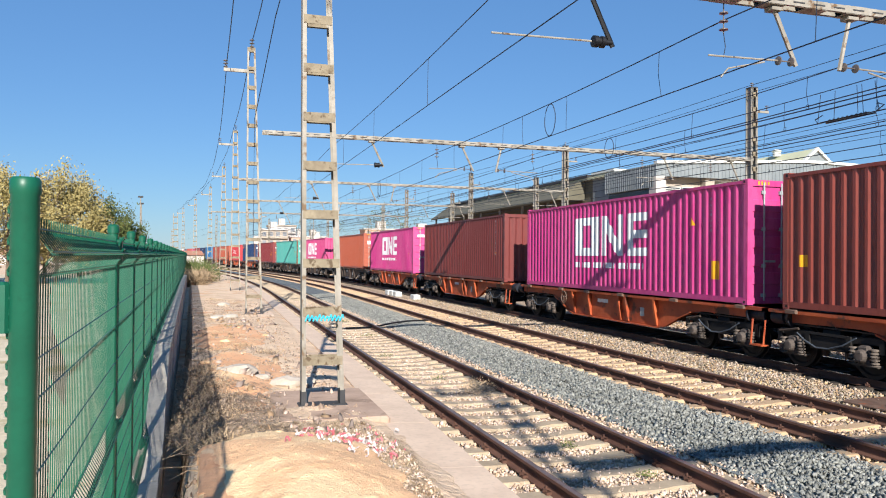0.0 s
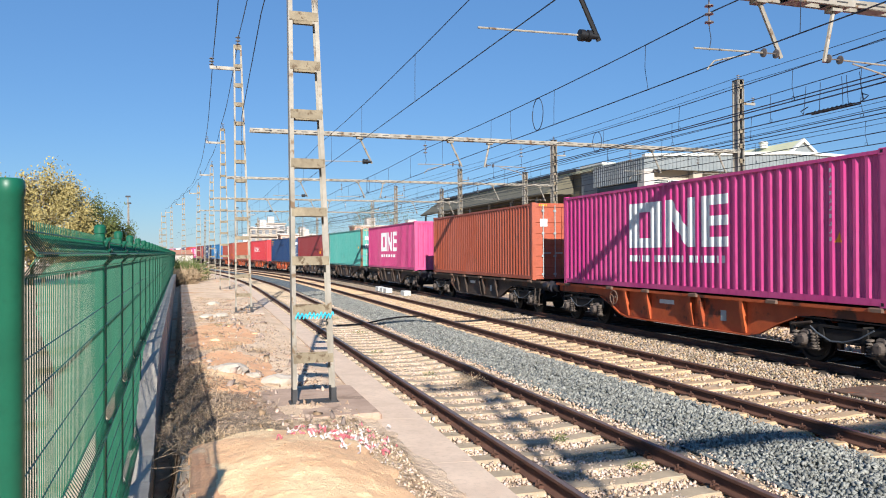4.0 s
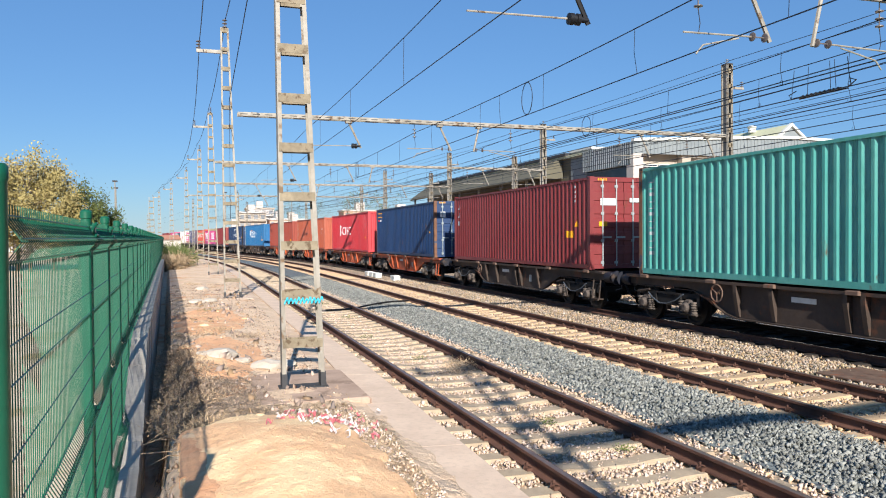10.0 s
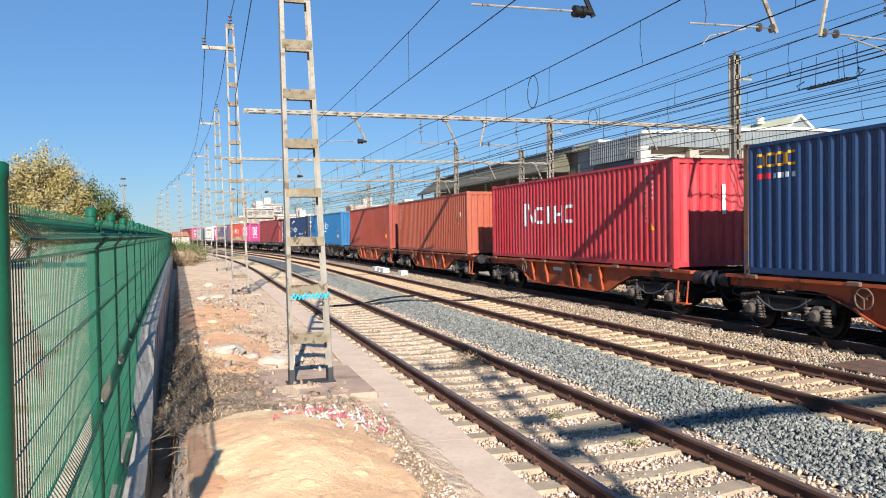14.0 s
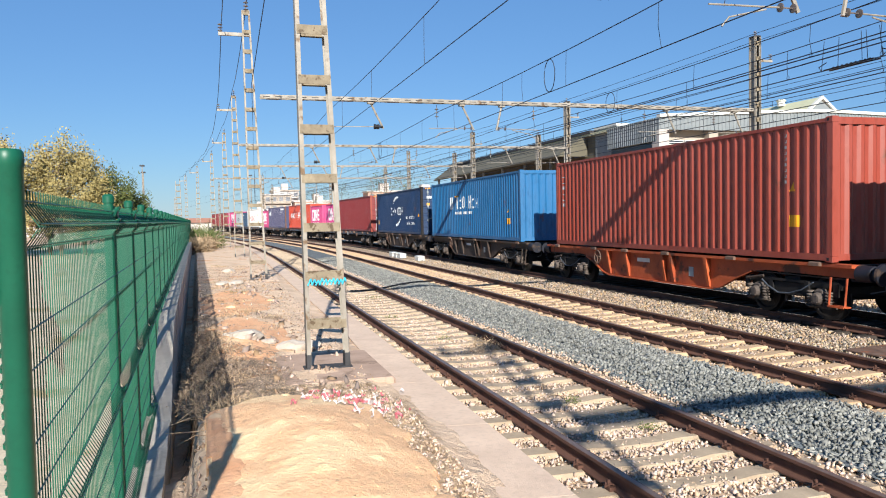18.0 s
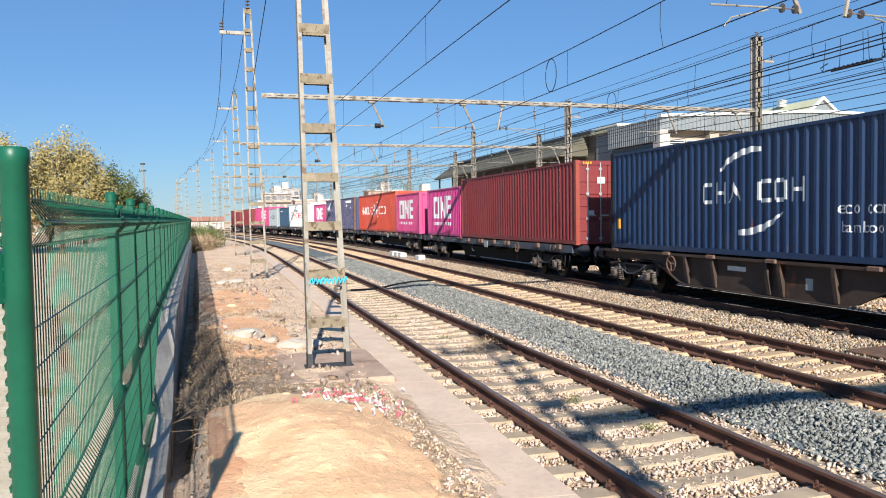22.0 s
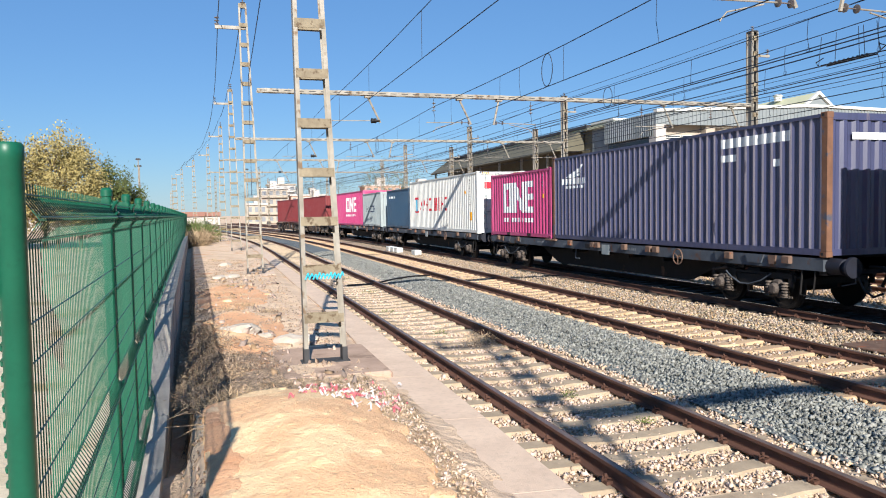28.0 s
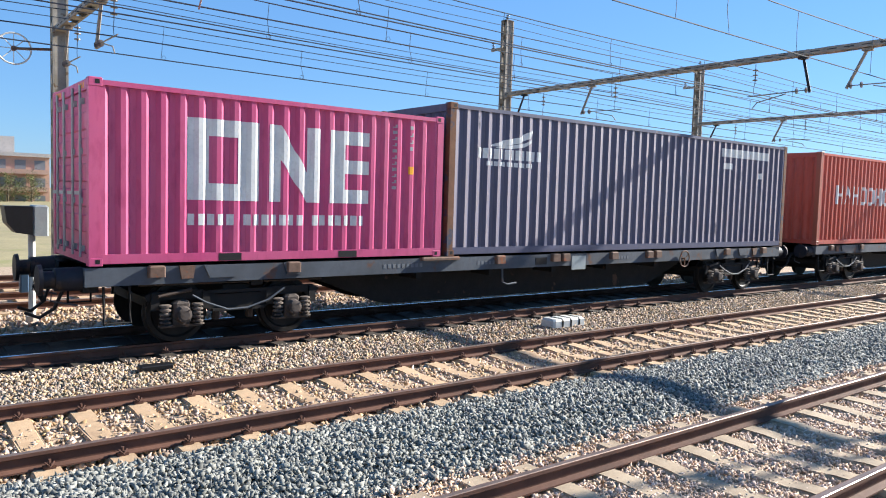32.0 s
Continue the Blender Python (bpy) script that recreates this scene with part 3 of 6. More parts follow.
def word(u, width, z, height, figures, mat=LETTER):
    """A painted name as a row of plain figures (posts, rings, wedges, slants), or of plain bars where it is small."""
    def put(c, pts, L, H):
        if isinstance(figures, int):
            sh, step = Shape(), width / figures
            for i in range(figures):
                bar(sh, pts, L - u - (i + 0.72) * step, L - u - i * step, z, z + height)
            part("painted_line", sh, mat, c, "line of small painted bars")["kind"] = "stuff"
            return
        step = width / len(figures)
        t = min(0.2 * height, 0.3 * step)
        for i, f in enumerate(figures):
            a, b = L - u - i * step, L - u - (i + 0.82) * step
            sh = Shape()
            h = height * (1.0 if f.isupper() or f == "/" else 0.74)
            if f == " ":
                continue
            if f in "Hh":
                bar(sh, pts, a - t, a, z, z + h)
                bar(sh, pts, b, b + t, z, z + h)
                bar(sh, pts, b + t, a - t, z + h * 0.42, z + h * 0.58)
            elif f in "Oo":
                bar(sh, pts, a - t, a, z + h * 0.1, z + h * 0.9)
                bar(sh, pts, b, b + t, z + h * 0.1, z + h * 0.9)
                bar(sh, pts, b + t, a - t, z, z + h * 0.18)
                bar(sh, pts, b + t, a - t, z + h * 0.82, z + h)
            elif f in "Vv":
                laid(sh, pts, -1, [(b, z, z + h * 0.08), ((a + b) / 2, z + h * 0.55, z + h), (a, z, z + h * 0.08)])
            elif f in "Ii":
                bar(sh, pts, (a + b) / 2 - t / 2, (a + b) / 2 + t / 2, z, z + h)
            elif f in "Cc":
                bar(sh, pts, a - t, a, z + h * 0.1, z + h * 0.9)
                bar(sh, pts, b, a - t, z, z + h * 0.18)
                bar(sh, pts, b, a - t, z + h * 0.82, z + h)
            elif f == "/":
                laid(sh, pts, -1, [(b, z, z + h * 0.25), (a, z + h * 0.75, z + h)])
            else:
                bar(sh, pts, b, a, z, z + h)
            part("painted_figure", sh, mat, c)
    return put


def column(u, z0, z1, rows, size=0.06, mat=LETTER_DIM):
    """Upright writing as a column of small bars."""
    def put(c, pts, L, H):
        sh = Shape()
        step = (z1 - z0) / rows
        for i in range(rows):
            bar(sh, pts, L - u - size, L - u - size * 0.6, z0 + step * (i + 0.2), z0 + step * (i + 0.72))
            bar(sh, pts, L - u - size * 0.6, L - u, z0 + step * (i + 0.2), z0 + step * (i + (0.36 if i % 3 else 0.72)))
        part("painted_column", sh, mat, c, "upright column of painted bars")["kind"] = "stuff"
    return put


def lettering(u, z, size, body, mat=LETTER):
    """Readable words painted on the side, following the corrugation."""
    def put(c, pts, L, H):
        cu = bpy.data.curves.new("words", "FONT")
        cu.body, cu.size = body, size
        holder = new("words", cu)
        me = bpy.data.meshes.new_from_object(holder)
        bpy.data.objects.remove(holder)
        bm = bmesh.new()
        bm.from_mesh(me)
        for v in bm.verts:
            v.co = (0.0, L - u - v.co.x, z + v.co.y)
        low, high = min(v.co.y for v in bm.verts), max(v.co.y for v in bm.verts)
        for y, _ in pts:
            if low < y < high:
                bmesh.ops.bisect_plane(bm, geom=bm.verts[:] + bm.edges[:] + bm.faces[:], plane_co=(0, y, 0), plane_no=(0, 1, 0))
        for v in bm.verts:
            v.co.x = -(W - 0.012 - inward(pts, v.co.y) + 0.004)
        bm.to_mesh(me)
        bm.free()
        me.materials.clear()
        me.materials.append(mat)
        ob = new("painted_words", me)
        ob.parent = c
        ob["label"] = "white painted words on the side"
    return put


def swoosh(corners, mat=LETTER):
    """A painted sickle: (u, low, high) from the far end."""
    def put(c, pts, L, H):
        sh = Shape()
        laid(sh, pts, -1, [(L - u, a, b) for u, a, b in reversed(corners)])
        part("painted_sickle", sh, mat, c, "white curved stroke painted on the side")
    return put


def patch(u, width, z, height, mat):
    def put(c, pts, L, H):
        sh = Shape()
        bar(sh, pts, L - u - width, L - u, z, z + height)
        part("sticker", sh, mat, c, "small sticker on the side")
    return put


def hazard(u, z, size=0.2, mat=LETTER_GOLD):
    def put(c, pts, L, H):
        sh = Shape()
        y = L - u
        laid(sh, pts, -1, [(y - size, z, z + 0.02), (y - size / 2, z, z + size), (y, z, z + 0.02)])
        part("warning_sign", sh, mat, c, "yellow warning triangle")
    return put


def end_patch(x, w, z, h, mat, name="sticker"):
    """A sticker on the leading end."""
    def put(c, pts, L, H):
        y = -L + 0.008
        part(name, Shape().box(x, x + w * 0.72, y - 0.012, y - 0.004, z, z + h * 0.72), mat, c)
    return put


HC, STD, FORTY, TWENTY = 2.896, 2.591, 12.5, 6.1

container(13.0, FORTY, HC, BROWN, "red-brown corrugated shipping container on an orange wagon", marks=(patch(0.45, 0.22, 0.9, 0.25, LETTER_GOLD),))
container(26.6, FORTY, HC, MAGENTA, "magenta shipping container with large white painted mark", True, (square_mark(4.0, 4.3, 1.12, 1.25), hazard(10.3, 1.9), patch(11.2, 0.3, 0.55, 0.45, LETTER_GOLD), column(11.1, 1.7, 2.6, 7)))
container(41.5, FORTY, HC, DARK_BROWN, "dark brown shipping container with a plain corrugated end", False, (column(11.3, 1.1, 2.7, 10), hazard(11.3, 1.2), end_patch(0.1, 0.25, 1.9, 0.25, LETTER_GOLD)))
container(56.75, FORTY, HC, MAGENTA, "magenta shipping container with white mark and closed doors", True, (square_mark(4.05, 4.2, 1.15, 1.25), column(11.2, 1.2, 2.7, 10), hazard(11.3, 1.2), end_patch(-0.95, 0.9, 2.25, 0.22, LETTER), end_patch(0.2, 0.8, 2.2, 0.16, LETTER)))
container(71.8, FORTY, HC, ORANGE_BROWN, "faded orange-brown shipping container with closed doors", True, (column(11.4, 1.6, 2.7, 8, 0.08), end_patch(-0.9, 0.42, 2.0, 0.4, LETTER)))
container(88.1, FORTY, HC, ROSE, "faded magenta shipping container with plain corrugated end", False, (square_mark(4.05, 4.2, 1.15, 1.25), column(11.4, 1.3, 2.6, 9)))
container(103.2, FORTY, HC, TEAL, "teal green shipping container with rusty posts and doors", True, (column(0.45, 0.5, 2.6, 12, 0.2), column(11.3, 1.2, 2.6, 10, 0.08), hazard(11.5, 1.4), end_patch(-0.9, 0.4, 2.05, 0.4, LETTER), end_patch(-0.9, 0.4, 1.45, 0.4, LETTER), end_patch(0.2, 0.7, 2.2, 0.3, LETTER), end_patch(-0.4, 0.22, 1.75, 0.22, LETTER_GOLD), end_patch(-0.4, 0.22, 1.2, 0.22, LETTER_GOLD)), post_mat=RUST_POST)
container(118.35, FORTY, HC, DARK_RED, "dark red shipping container with painted doors", True, (column(0.5, 1.5, 2.6, 3, 0.25), column(11.1, 1.5, 2.7, 10), column(11.5, 2.1, 2.7, 4), hazard(11.5, 1.35), patch(10.9, 0.45, 1.0, 0.22, LETTER_GOLD), end_patch(-0.85, 0.75, 2.0, 0.3, LETTER), end_patch(-0.9, 0.4, 1.35, 0.2, LETTER_GOLD), end_patch(0.2, 0.7, 2.1, 0.18, LETTER)))
container(133.9, FORTY, HC, BLUE, "blue shipping container with amber mark and closed doors", True, (word(0.35, 1.2, 2.33, 0.3, "OCOC", LETTER_GOLD), patch(0.35, 0.45, 2.08, 0.12, LETTER_RED), word(0.85, 0.7, 2.08, 0.11, 4, LETTER), column(11.2, 1.3, 2.7, 11), hazard(11.55, 1.25), end_patch(-0.9, 0.4, 2.05, 0.4, LETTER), end_patch(0.25, 0.65, 1.9, 0.1, LETTER), end_patch(0.25, 0.5, 1.7, 0.08, LETTER)), post_mat=RUST_POST)
container(149.0, FORTY, HC, CRIMSON, "bright red shipping container with white painted name", False, (word(3.1, 0.9, 1.2, 0.85, "I/"), word(4.1, 3.1, 1.28, 0.6, "CIHC"), column(11.2, 1.2, 2.7, 11), column(11.5, 1.8, 2.7, 6), hazard(11.4, 1.0), end_patch(0.3, 0.14, 1.4, 1.1, LETTER)))
container(164.6, FORTY, HC, ORANGE_BROWN, "orange-brown shipping container with white upright writing", False, (column(0.5, 1.3, 2.5, 7, 0.18), column(11.2, 1.4, 2.7, 11), hazard(11.3, 1.35), patch(11.4, 0.16, 1.75, 0.2, LETTER)))
container(179.55, FORTY, HC, OXIDE, "oxide red shipping container with white upright writing", False, (column(0.5, 1.3, 2.5, 6, 0.18), column(11.2, 1.6, 2.7, 9), hazard(11.3, 1.45), patch(11.3, 0.3, 0.7, 0.25, LETTER_GOLD)))
container(195.85, 13.0, HC, SKY_BLUE, "bright blue shipping container with white painted name", False, (word(3.5, 4.4, 1.45, 0.62, "HiIcOiHch"), word(4.3, 2.8, 1.18, 0.13, 14), patch(4.2, 0.7, 2.05, 0.08, LETTER_GOLD), column(11.3, 1.4, 2.7, 10), hazard(11.5, 1.2), patch(11.5, 0.3, 0.7, 0.25, LETTER_GOLD)))
container(210.85, FORTY, HC, NAVY, "navy blue shipping container with white marks and doors", True, (word(4.5, 3.5, 1.25, 0.52, "CHV COH"), swoosh([(5.2, 2.02, 2.1), (5.5, 2.2, 2.35), (5.9, 2.34, 2.49), (6.3, 2.4, 2.54), (6.6, 2.4, 2.5)]), swoosh([(5.8, 0.5, 0.62), (6.2, 0.5, 0.66), (6.7, 0.62, 0.78), (7.05, 0.82, 0.92), (7.25, 1.0, 1.05)]), lettering(8.76, 0.98, 0.38, "eco container"), lettering(8.82, 0.62, 0.31, "bamboo flooring"), column(11.6, 1.5, 2.6, 9), hazard(11.75, 1.1), patch(0.3, 0.22, 0.6, 0.3, LETTER_GOLD), end_patch(-0.85, 0.5, 2.2, 0.2, LETTER), end_patch(-0.85, 0.24, 1.78, 0.2, LETTER_GOLD)), post_mat=GRIME)
container(225.7, FORTY, HC, DARK_RED, "dark red-brown shipping container with closed doors", True, (column(0.6, 1.2, 2.6, 8, 0.16), column(11.2, 1.5, 2.7, 10), end_patch(-0.4, 0.4, 2.1, 0.3, LETTER), end_patch(0.4, 0.6, 2.3, 0.12, LETTER), end_patch(-0.75, 0.3, 1.0, 0.25, LETTER)), post_mat=OXIDE)
container(232.0, TWENTY, STD, MAGENTA, "short magenta shipping container with white painted mark", False, (square_mark(1.2, 3.3, 0.95, 1.2), column(5.2, 2.0, 2.4, 4)))
container(240.05, TWENTY, STD, ROSE, "short magenta shipping container with plain end", False, (square_mark(0.9, 3.7, 0.95, 1.2),))
container(252.85, FORTY, HC, VERMILION, "orange-red shipping container with white painted name", False, (word(1.2, 4.1, 1.3, 0.6, "HVHOOHC"), swoosh([(5.4, 1.1, 1.15), (5.9, 1.35, 1.5), (6.4, 1.6, 1.85), (6.9, 2.2, 2.3)]), swoosh([(5.5, 2.1, 2.2), (6.0, 1.75, 1.95), (6.5, 1.4, 1.6), (6.9, 1.05, 1.15)]), swoosh([(5.35, 1.6, 1.68), (6.1, 1.5, 1.72), (6.95, 1.55, 1.65)]), word(7.3, 2.3, 1.3, 0.6, "COO"), column(11.3, 1.4, 2.6, 8)), post_mat=ORANGE_BROWN)
container(267.45, FORTY, HC, SLATE, "slate blue shipping container with worn ridges painted sun-pale and rusty posts", False, (word(0.72, 1.75, 1.9, 0.2, 12), swoosh([(1.05, 2.14, 2.16), (1.4, 2.16, 2.28), (1.8, 2.24, 2.36), (2.1, 2.36, 2.5), (2.2, 2.5, 2.54)]), swoosh([(1.2, 2.12, 2.14), (1.6, 2.12, 2.19), (2.0, 2.18, 2.26), (2.15, 2.28, 2.34)]), word(0.95, 1.3, 1.76, 0.09, 12), patch(9.2, 2.3, 2.42, 0.22, LETTER), patch(9.25, 0.5, 2.1, 0.16, LETTER), patch(11.0, 0.2, 1.9, 0.16, LETTER), end_patch(-0.6, 1.4, 2.35, 0.2, LETTER)), post_mat=RUST_POST, worn=SLATE_SUN_WORN)
container(273.7, TWENTY, STD, ROSE, "short magenta shipping container with large white mark", False, (square_mark(1.35, 3.15, 0.95, 1.22), column(5.0, 1.2, 2.4, 11, 0.07), column(5.35, 1.9, 2.4, 4, 0.07), patch(5.33, 0.12, 1.5, 0.14, LETTER_GOLD)), True)
container(288.0, FORTY, HC, WHITE_PAINT, "white shipping container with red painted name and doors", True, (word(2.4, 5.4, 1.1, 0.72, "VVHC HIHC", LETTER_RED), patch(1.3, 0.75, 1.78, 0.14, LETTER_RED), patch(1.52, 0.3, 1.08, 0.7, LETTER_CYAN), patch(1.3, 0.75, 1.0, 0.1, LETTER_RED), column(11.3, 1.3, 2.6, 10, 0.08, LETTER_DARK), patch(11.3, 0.3, 0.6, 0.4, LETTER_GOLD), hazard(10.6, 1.9), end_patch(-0.85, 0.5, 2.1, 0.4, LETTER_RED), end_patch(0.2, 0.4, 2.1, 0.3, LETTER_GOLD)))
container(294.4, TWENTY, STD, STEEL_BLUE, "short dark blue shipping container", False, (word(0.7, 1.6, 2.0, 0.14, 8),))
container(302.5, TWENTY, STD, GREY_PAINT, "short pale grey shipping container with dark mark", False, (word(1.2, 3.2, 1.1, 0.5, "HVCOH", LETTER_DARK),))
container(315.1, FORTY, HC, ROSE, "magenta-red shipping container with white painted mark", False, (square_mark(6.0, 3.9, 1.15, 1.25),))
container(331.0, FORTY, HC, DARK_RED, "dark red shipping container near the end of the train", False, ())
container(345.7, FORTY, HC, DARK_RED, "dark red shipping container on the last wagon", False, ())


def bogie_shapes():
    """Side frames with a raised middle and horns over each axle, turned wheels, axle boxes, coil springs and axles."""
    frame_ = Shape()
    for s in (-1, 1):
        x0, x1 = (0.98, 1.08) if s > 0 else (-1.08, -0.98)
        frame_.prism([(-1.42, 0.74), (-1.3, 0.8), (-0.55, 0.8), (-0.35, 0.72), (0.35, 0.72), (0.55, 0.8), (1.3, 0.8), (1.42, 0.74), (1.38, 0.66), (1.15, 0.68), (0.62, 0.66), (0.45, 0.46), (-0.45, 0.46), (-0.62, 0.66), (-1.15, 0.68), (-1.38, 0.66)], "x", x0, x1)
        xa, xb = sorted((s * 1.08, s * 1.12))
        for y in (-1.28, -0.52, 0.52, 1.28):
            frame_.prism([(y - 0.05, 0.78), (y + 0.05, 0.78), (y + 0.07, 0.52), (y - 0.07, 0.52)], "x", xa, xb)
        frame_.box(xa, xb, -0.5, 0.5, 0.74, 0.79).box(xa, xb, -0.42, 0.42, 0.46, 0.5)
    frame_.box(-1.0, 1.0, -0.22, 0.22, 0.45, 0.85)
    frame_.box(-0.9, 0.9, -1.36, -1.26, 0.56, 0.7).box(-0.9, 0.9, 1.26, 1.36, 0.56, 0.7)
    wheel = Shape().disc((0, 0, 0), "x", [(-0.07, 0.40), (-0.068, 0.485), (-0.045, 0.485), (-0.035, 0.46), (0.06, 0.455), (0.062, 0.39), (0.03, 0.36), (0.02, 0.2), (0.07, 0.16), (0.09, 0.1)], 32)
    box_ = Shape().bevel_box(-0.1, 0.1, -0.13, 0.13, -0.16, 0.2, 0.04)
    box_.disc((-0.14, 0, 0), "x", [(-0.07, 0.07), (-0.06, 0.11), (0.0, 0.125), (0.06, 0.135)], 16)
    for k in (-0.07, 0.07):
        for j in (-0.07, 0.07):
            box_.disc((-0.205, k, j), "x", [(-0.015, 0.012), (0.02, 0.014)], 6)
    box_.box(-0.05, 0.1, -0.3, 0.3, -0.2, -0.16)
    spring = Shape()
    coils = [(-0.175, 0.1), (-0.16, 0.1), (-0.158, 0.05)]
    for k in range(5):
        z = -0.125 + k * 0.062
        coils += [(z - 0.022, 0.05), (z - 0.012, 0.085), (z + 0.012, 0.085), (z + 0.022, 0.05)]
    spring.disc((0, 0, 0), "z", coils, 12)
    return (frame_.mesh("bogie_frame", GRIME), wheel.mesh("wheel", TREAD, True), box_.mesh("axle_box", AXLE_BOX), spring.mesh("suspension_spring", SPRING, True),
            Shape().tube([(-1, 0, 0), (1, 0, 0)], 0.08, 10).mesh("axle", GRIME))


AXLE_BOX = surface("dusty_axle_box", srgb(96, 86, 80), srgb(64, 57, 52), 5.0, 0.85, 0, 0.003, 30, srgb(56, 48, 44), 0.54, 4.0)
SPRING = surface("dusty_spring_steel", srgb(124, 112, 102), srgb(82, 74, 68), 5.0, 0.8, 0, 0.002, 30, srgb(60, 52, 48), 0.54, 5.0)
STENCIL = surface("faded_stencil", srgb(112, 118, 124), srgb(92, 98, 106), 6.0, 0.7)
BUFFER_BLUE = surface("grimy_blue_buffer", srgb(30, 33, 46), srgb(21, 23, 30), 3.0, 0.6, 0, 0.002, 30, srgb(70, 56, 48), 0.58, 3.0)
BOGIE = bogie_shapes()


def add_bogie(w, y):
    b = piece("bogie", BOGIE[0], w, pose(0, y, 0))
    for e in (-1, 1):
        for s in (-1, 1):
            piece("wheel", BOGIE[1], b, pose(s * 0.85, e * 0.9, 0.46, 0, 0, 0 if s > 0 else 180))
            piece("axle_box", BOGIE[2], b, pose(s * 1.08, e * 0.9, 0.46, 0, 0, 180 if s > 0 else 0))
            for k in (-0.24, 0.24):
                piece("suspension_spring", BOGIE[3], b, pose(s * 1.13, e * 0.9 + k, 0.47))
            part("brake_block", Shape().bevel_box(*sorted((s * 0.8, s * 0.92)), e * 0.9 - e * 0.62 - 0.05, e * 0.9 - e * 0.62 + 0.05, 0.3, 0.6, 0.02), WAGON_BROWN, b)
        piece("axle", BOGIE[4], b, pose(0, e * 0.9, 0.46))
    for s in (-1, 1):
        part("brake_hose", Shape().tube([(s * 1.16, -0.75, 0.78), (s * 1.19, -0.45, 0.6), (s * 1.2, -0.1, 0.5), (s * 1.2, 0.2, 0.49), (s * 1.18, 0.55, 0.62), (s * 1.16, 0.75, 0.74)], 0.016, 6), WAGON_GREY, b, "pale sagging brake hose")
        part("damper", Shape().tube([(s * 1.12, 0.75, 0.82), (s * 1.16, 1.25, 0.74)], [0.03, 0.022], 8), WAGON_BROWN, b)
        part("brake_rod", Shape().tube([(s * 1.02, -1.5, 0.88), (s * 1.04, 1.5, 0.9)], 0.016, 5), WAGON_BROWN, b)


def wheel_shape(r, t):
    sh = Shape()
    ring = [(0, r * math.cos(a), r * math.sin(a)) for a in [2 * math.pi * k / 20 for k in range(21)]]
    sh.tube(ring, t, 6, False)
    for k in range(3):
        a = 2 * math.pi * k / 3 + 0.5
        sh.tube([(0, 0, 0), (0, r * math.cos(a), r * math.sin(a))], t * 0.8, 5)
    sh.tube([(-0.03, 0, 0), (0.16, 0, 0)], t * 1.4, 6)
    return sh


HANDWHEEL = wheel_shape(0.2, 0.017).mesh("handwheel", RUST_PAD, True)


def buffer(w, y, e, s, z=1.0):
    sh = Shape().disc((s * 0.98, y, z), "y", [(0, 0.17), (e * 0.34, 0.16), (e * 0.35, 0.12), (e * 0.5, 0.12), (e * 0.5, 0.215), (e * 0.55, 0.205)], 18)
    part("buffer", sh, BUFFER_BLUE, w, smooth=True)


def end_gear(w, e, L):
    """What hangs at a wagon's end: screw coupling, two air hoses and a shunter's rail."""
    part("coupling_hook", Shape().tube([(0, e * L, 0.98), (0, e * (L + 0.35), 0.98), (0, e * (L + 0.42), 0.85), (0, e * (L + 0.3), 0.6)], 0.04, 6), GRIME, w)
    for s in (-1, 1):
        part("air_hose", Shape().tube([(s * 0.45, e * L, 0.9), (s * 0.46, e * (L + 0.14), 0.8), (s * 0.42, e * (L + 0.24), 0.55), (s * 0.36, e * (L + 0.42), 0.42), (s * 0.3, e * (L + 0.6), 0.5)], 0.026, 7), RUBBER, w)
        part("shunter_rail", Shape().tube([(s * 0.72, e * L, 1.02), (s * 0.72, e * (L + 0.3), 1.0), (s * 0.72, e * (L + 0.34), 0.7), (s * 0.72, e * L, 0.62)], 0.016, 6), WAGON_GREY, w)


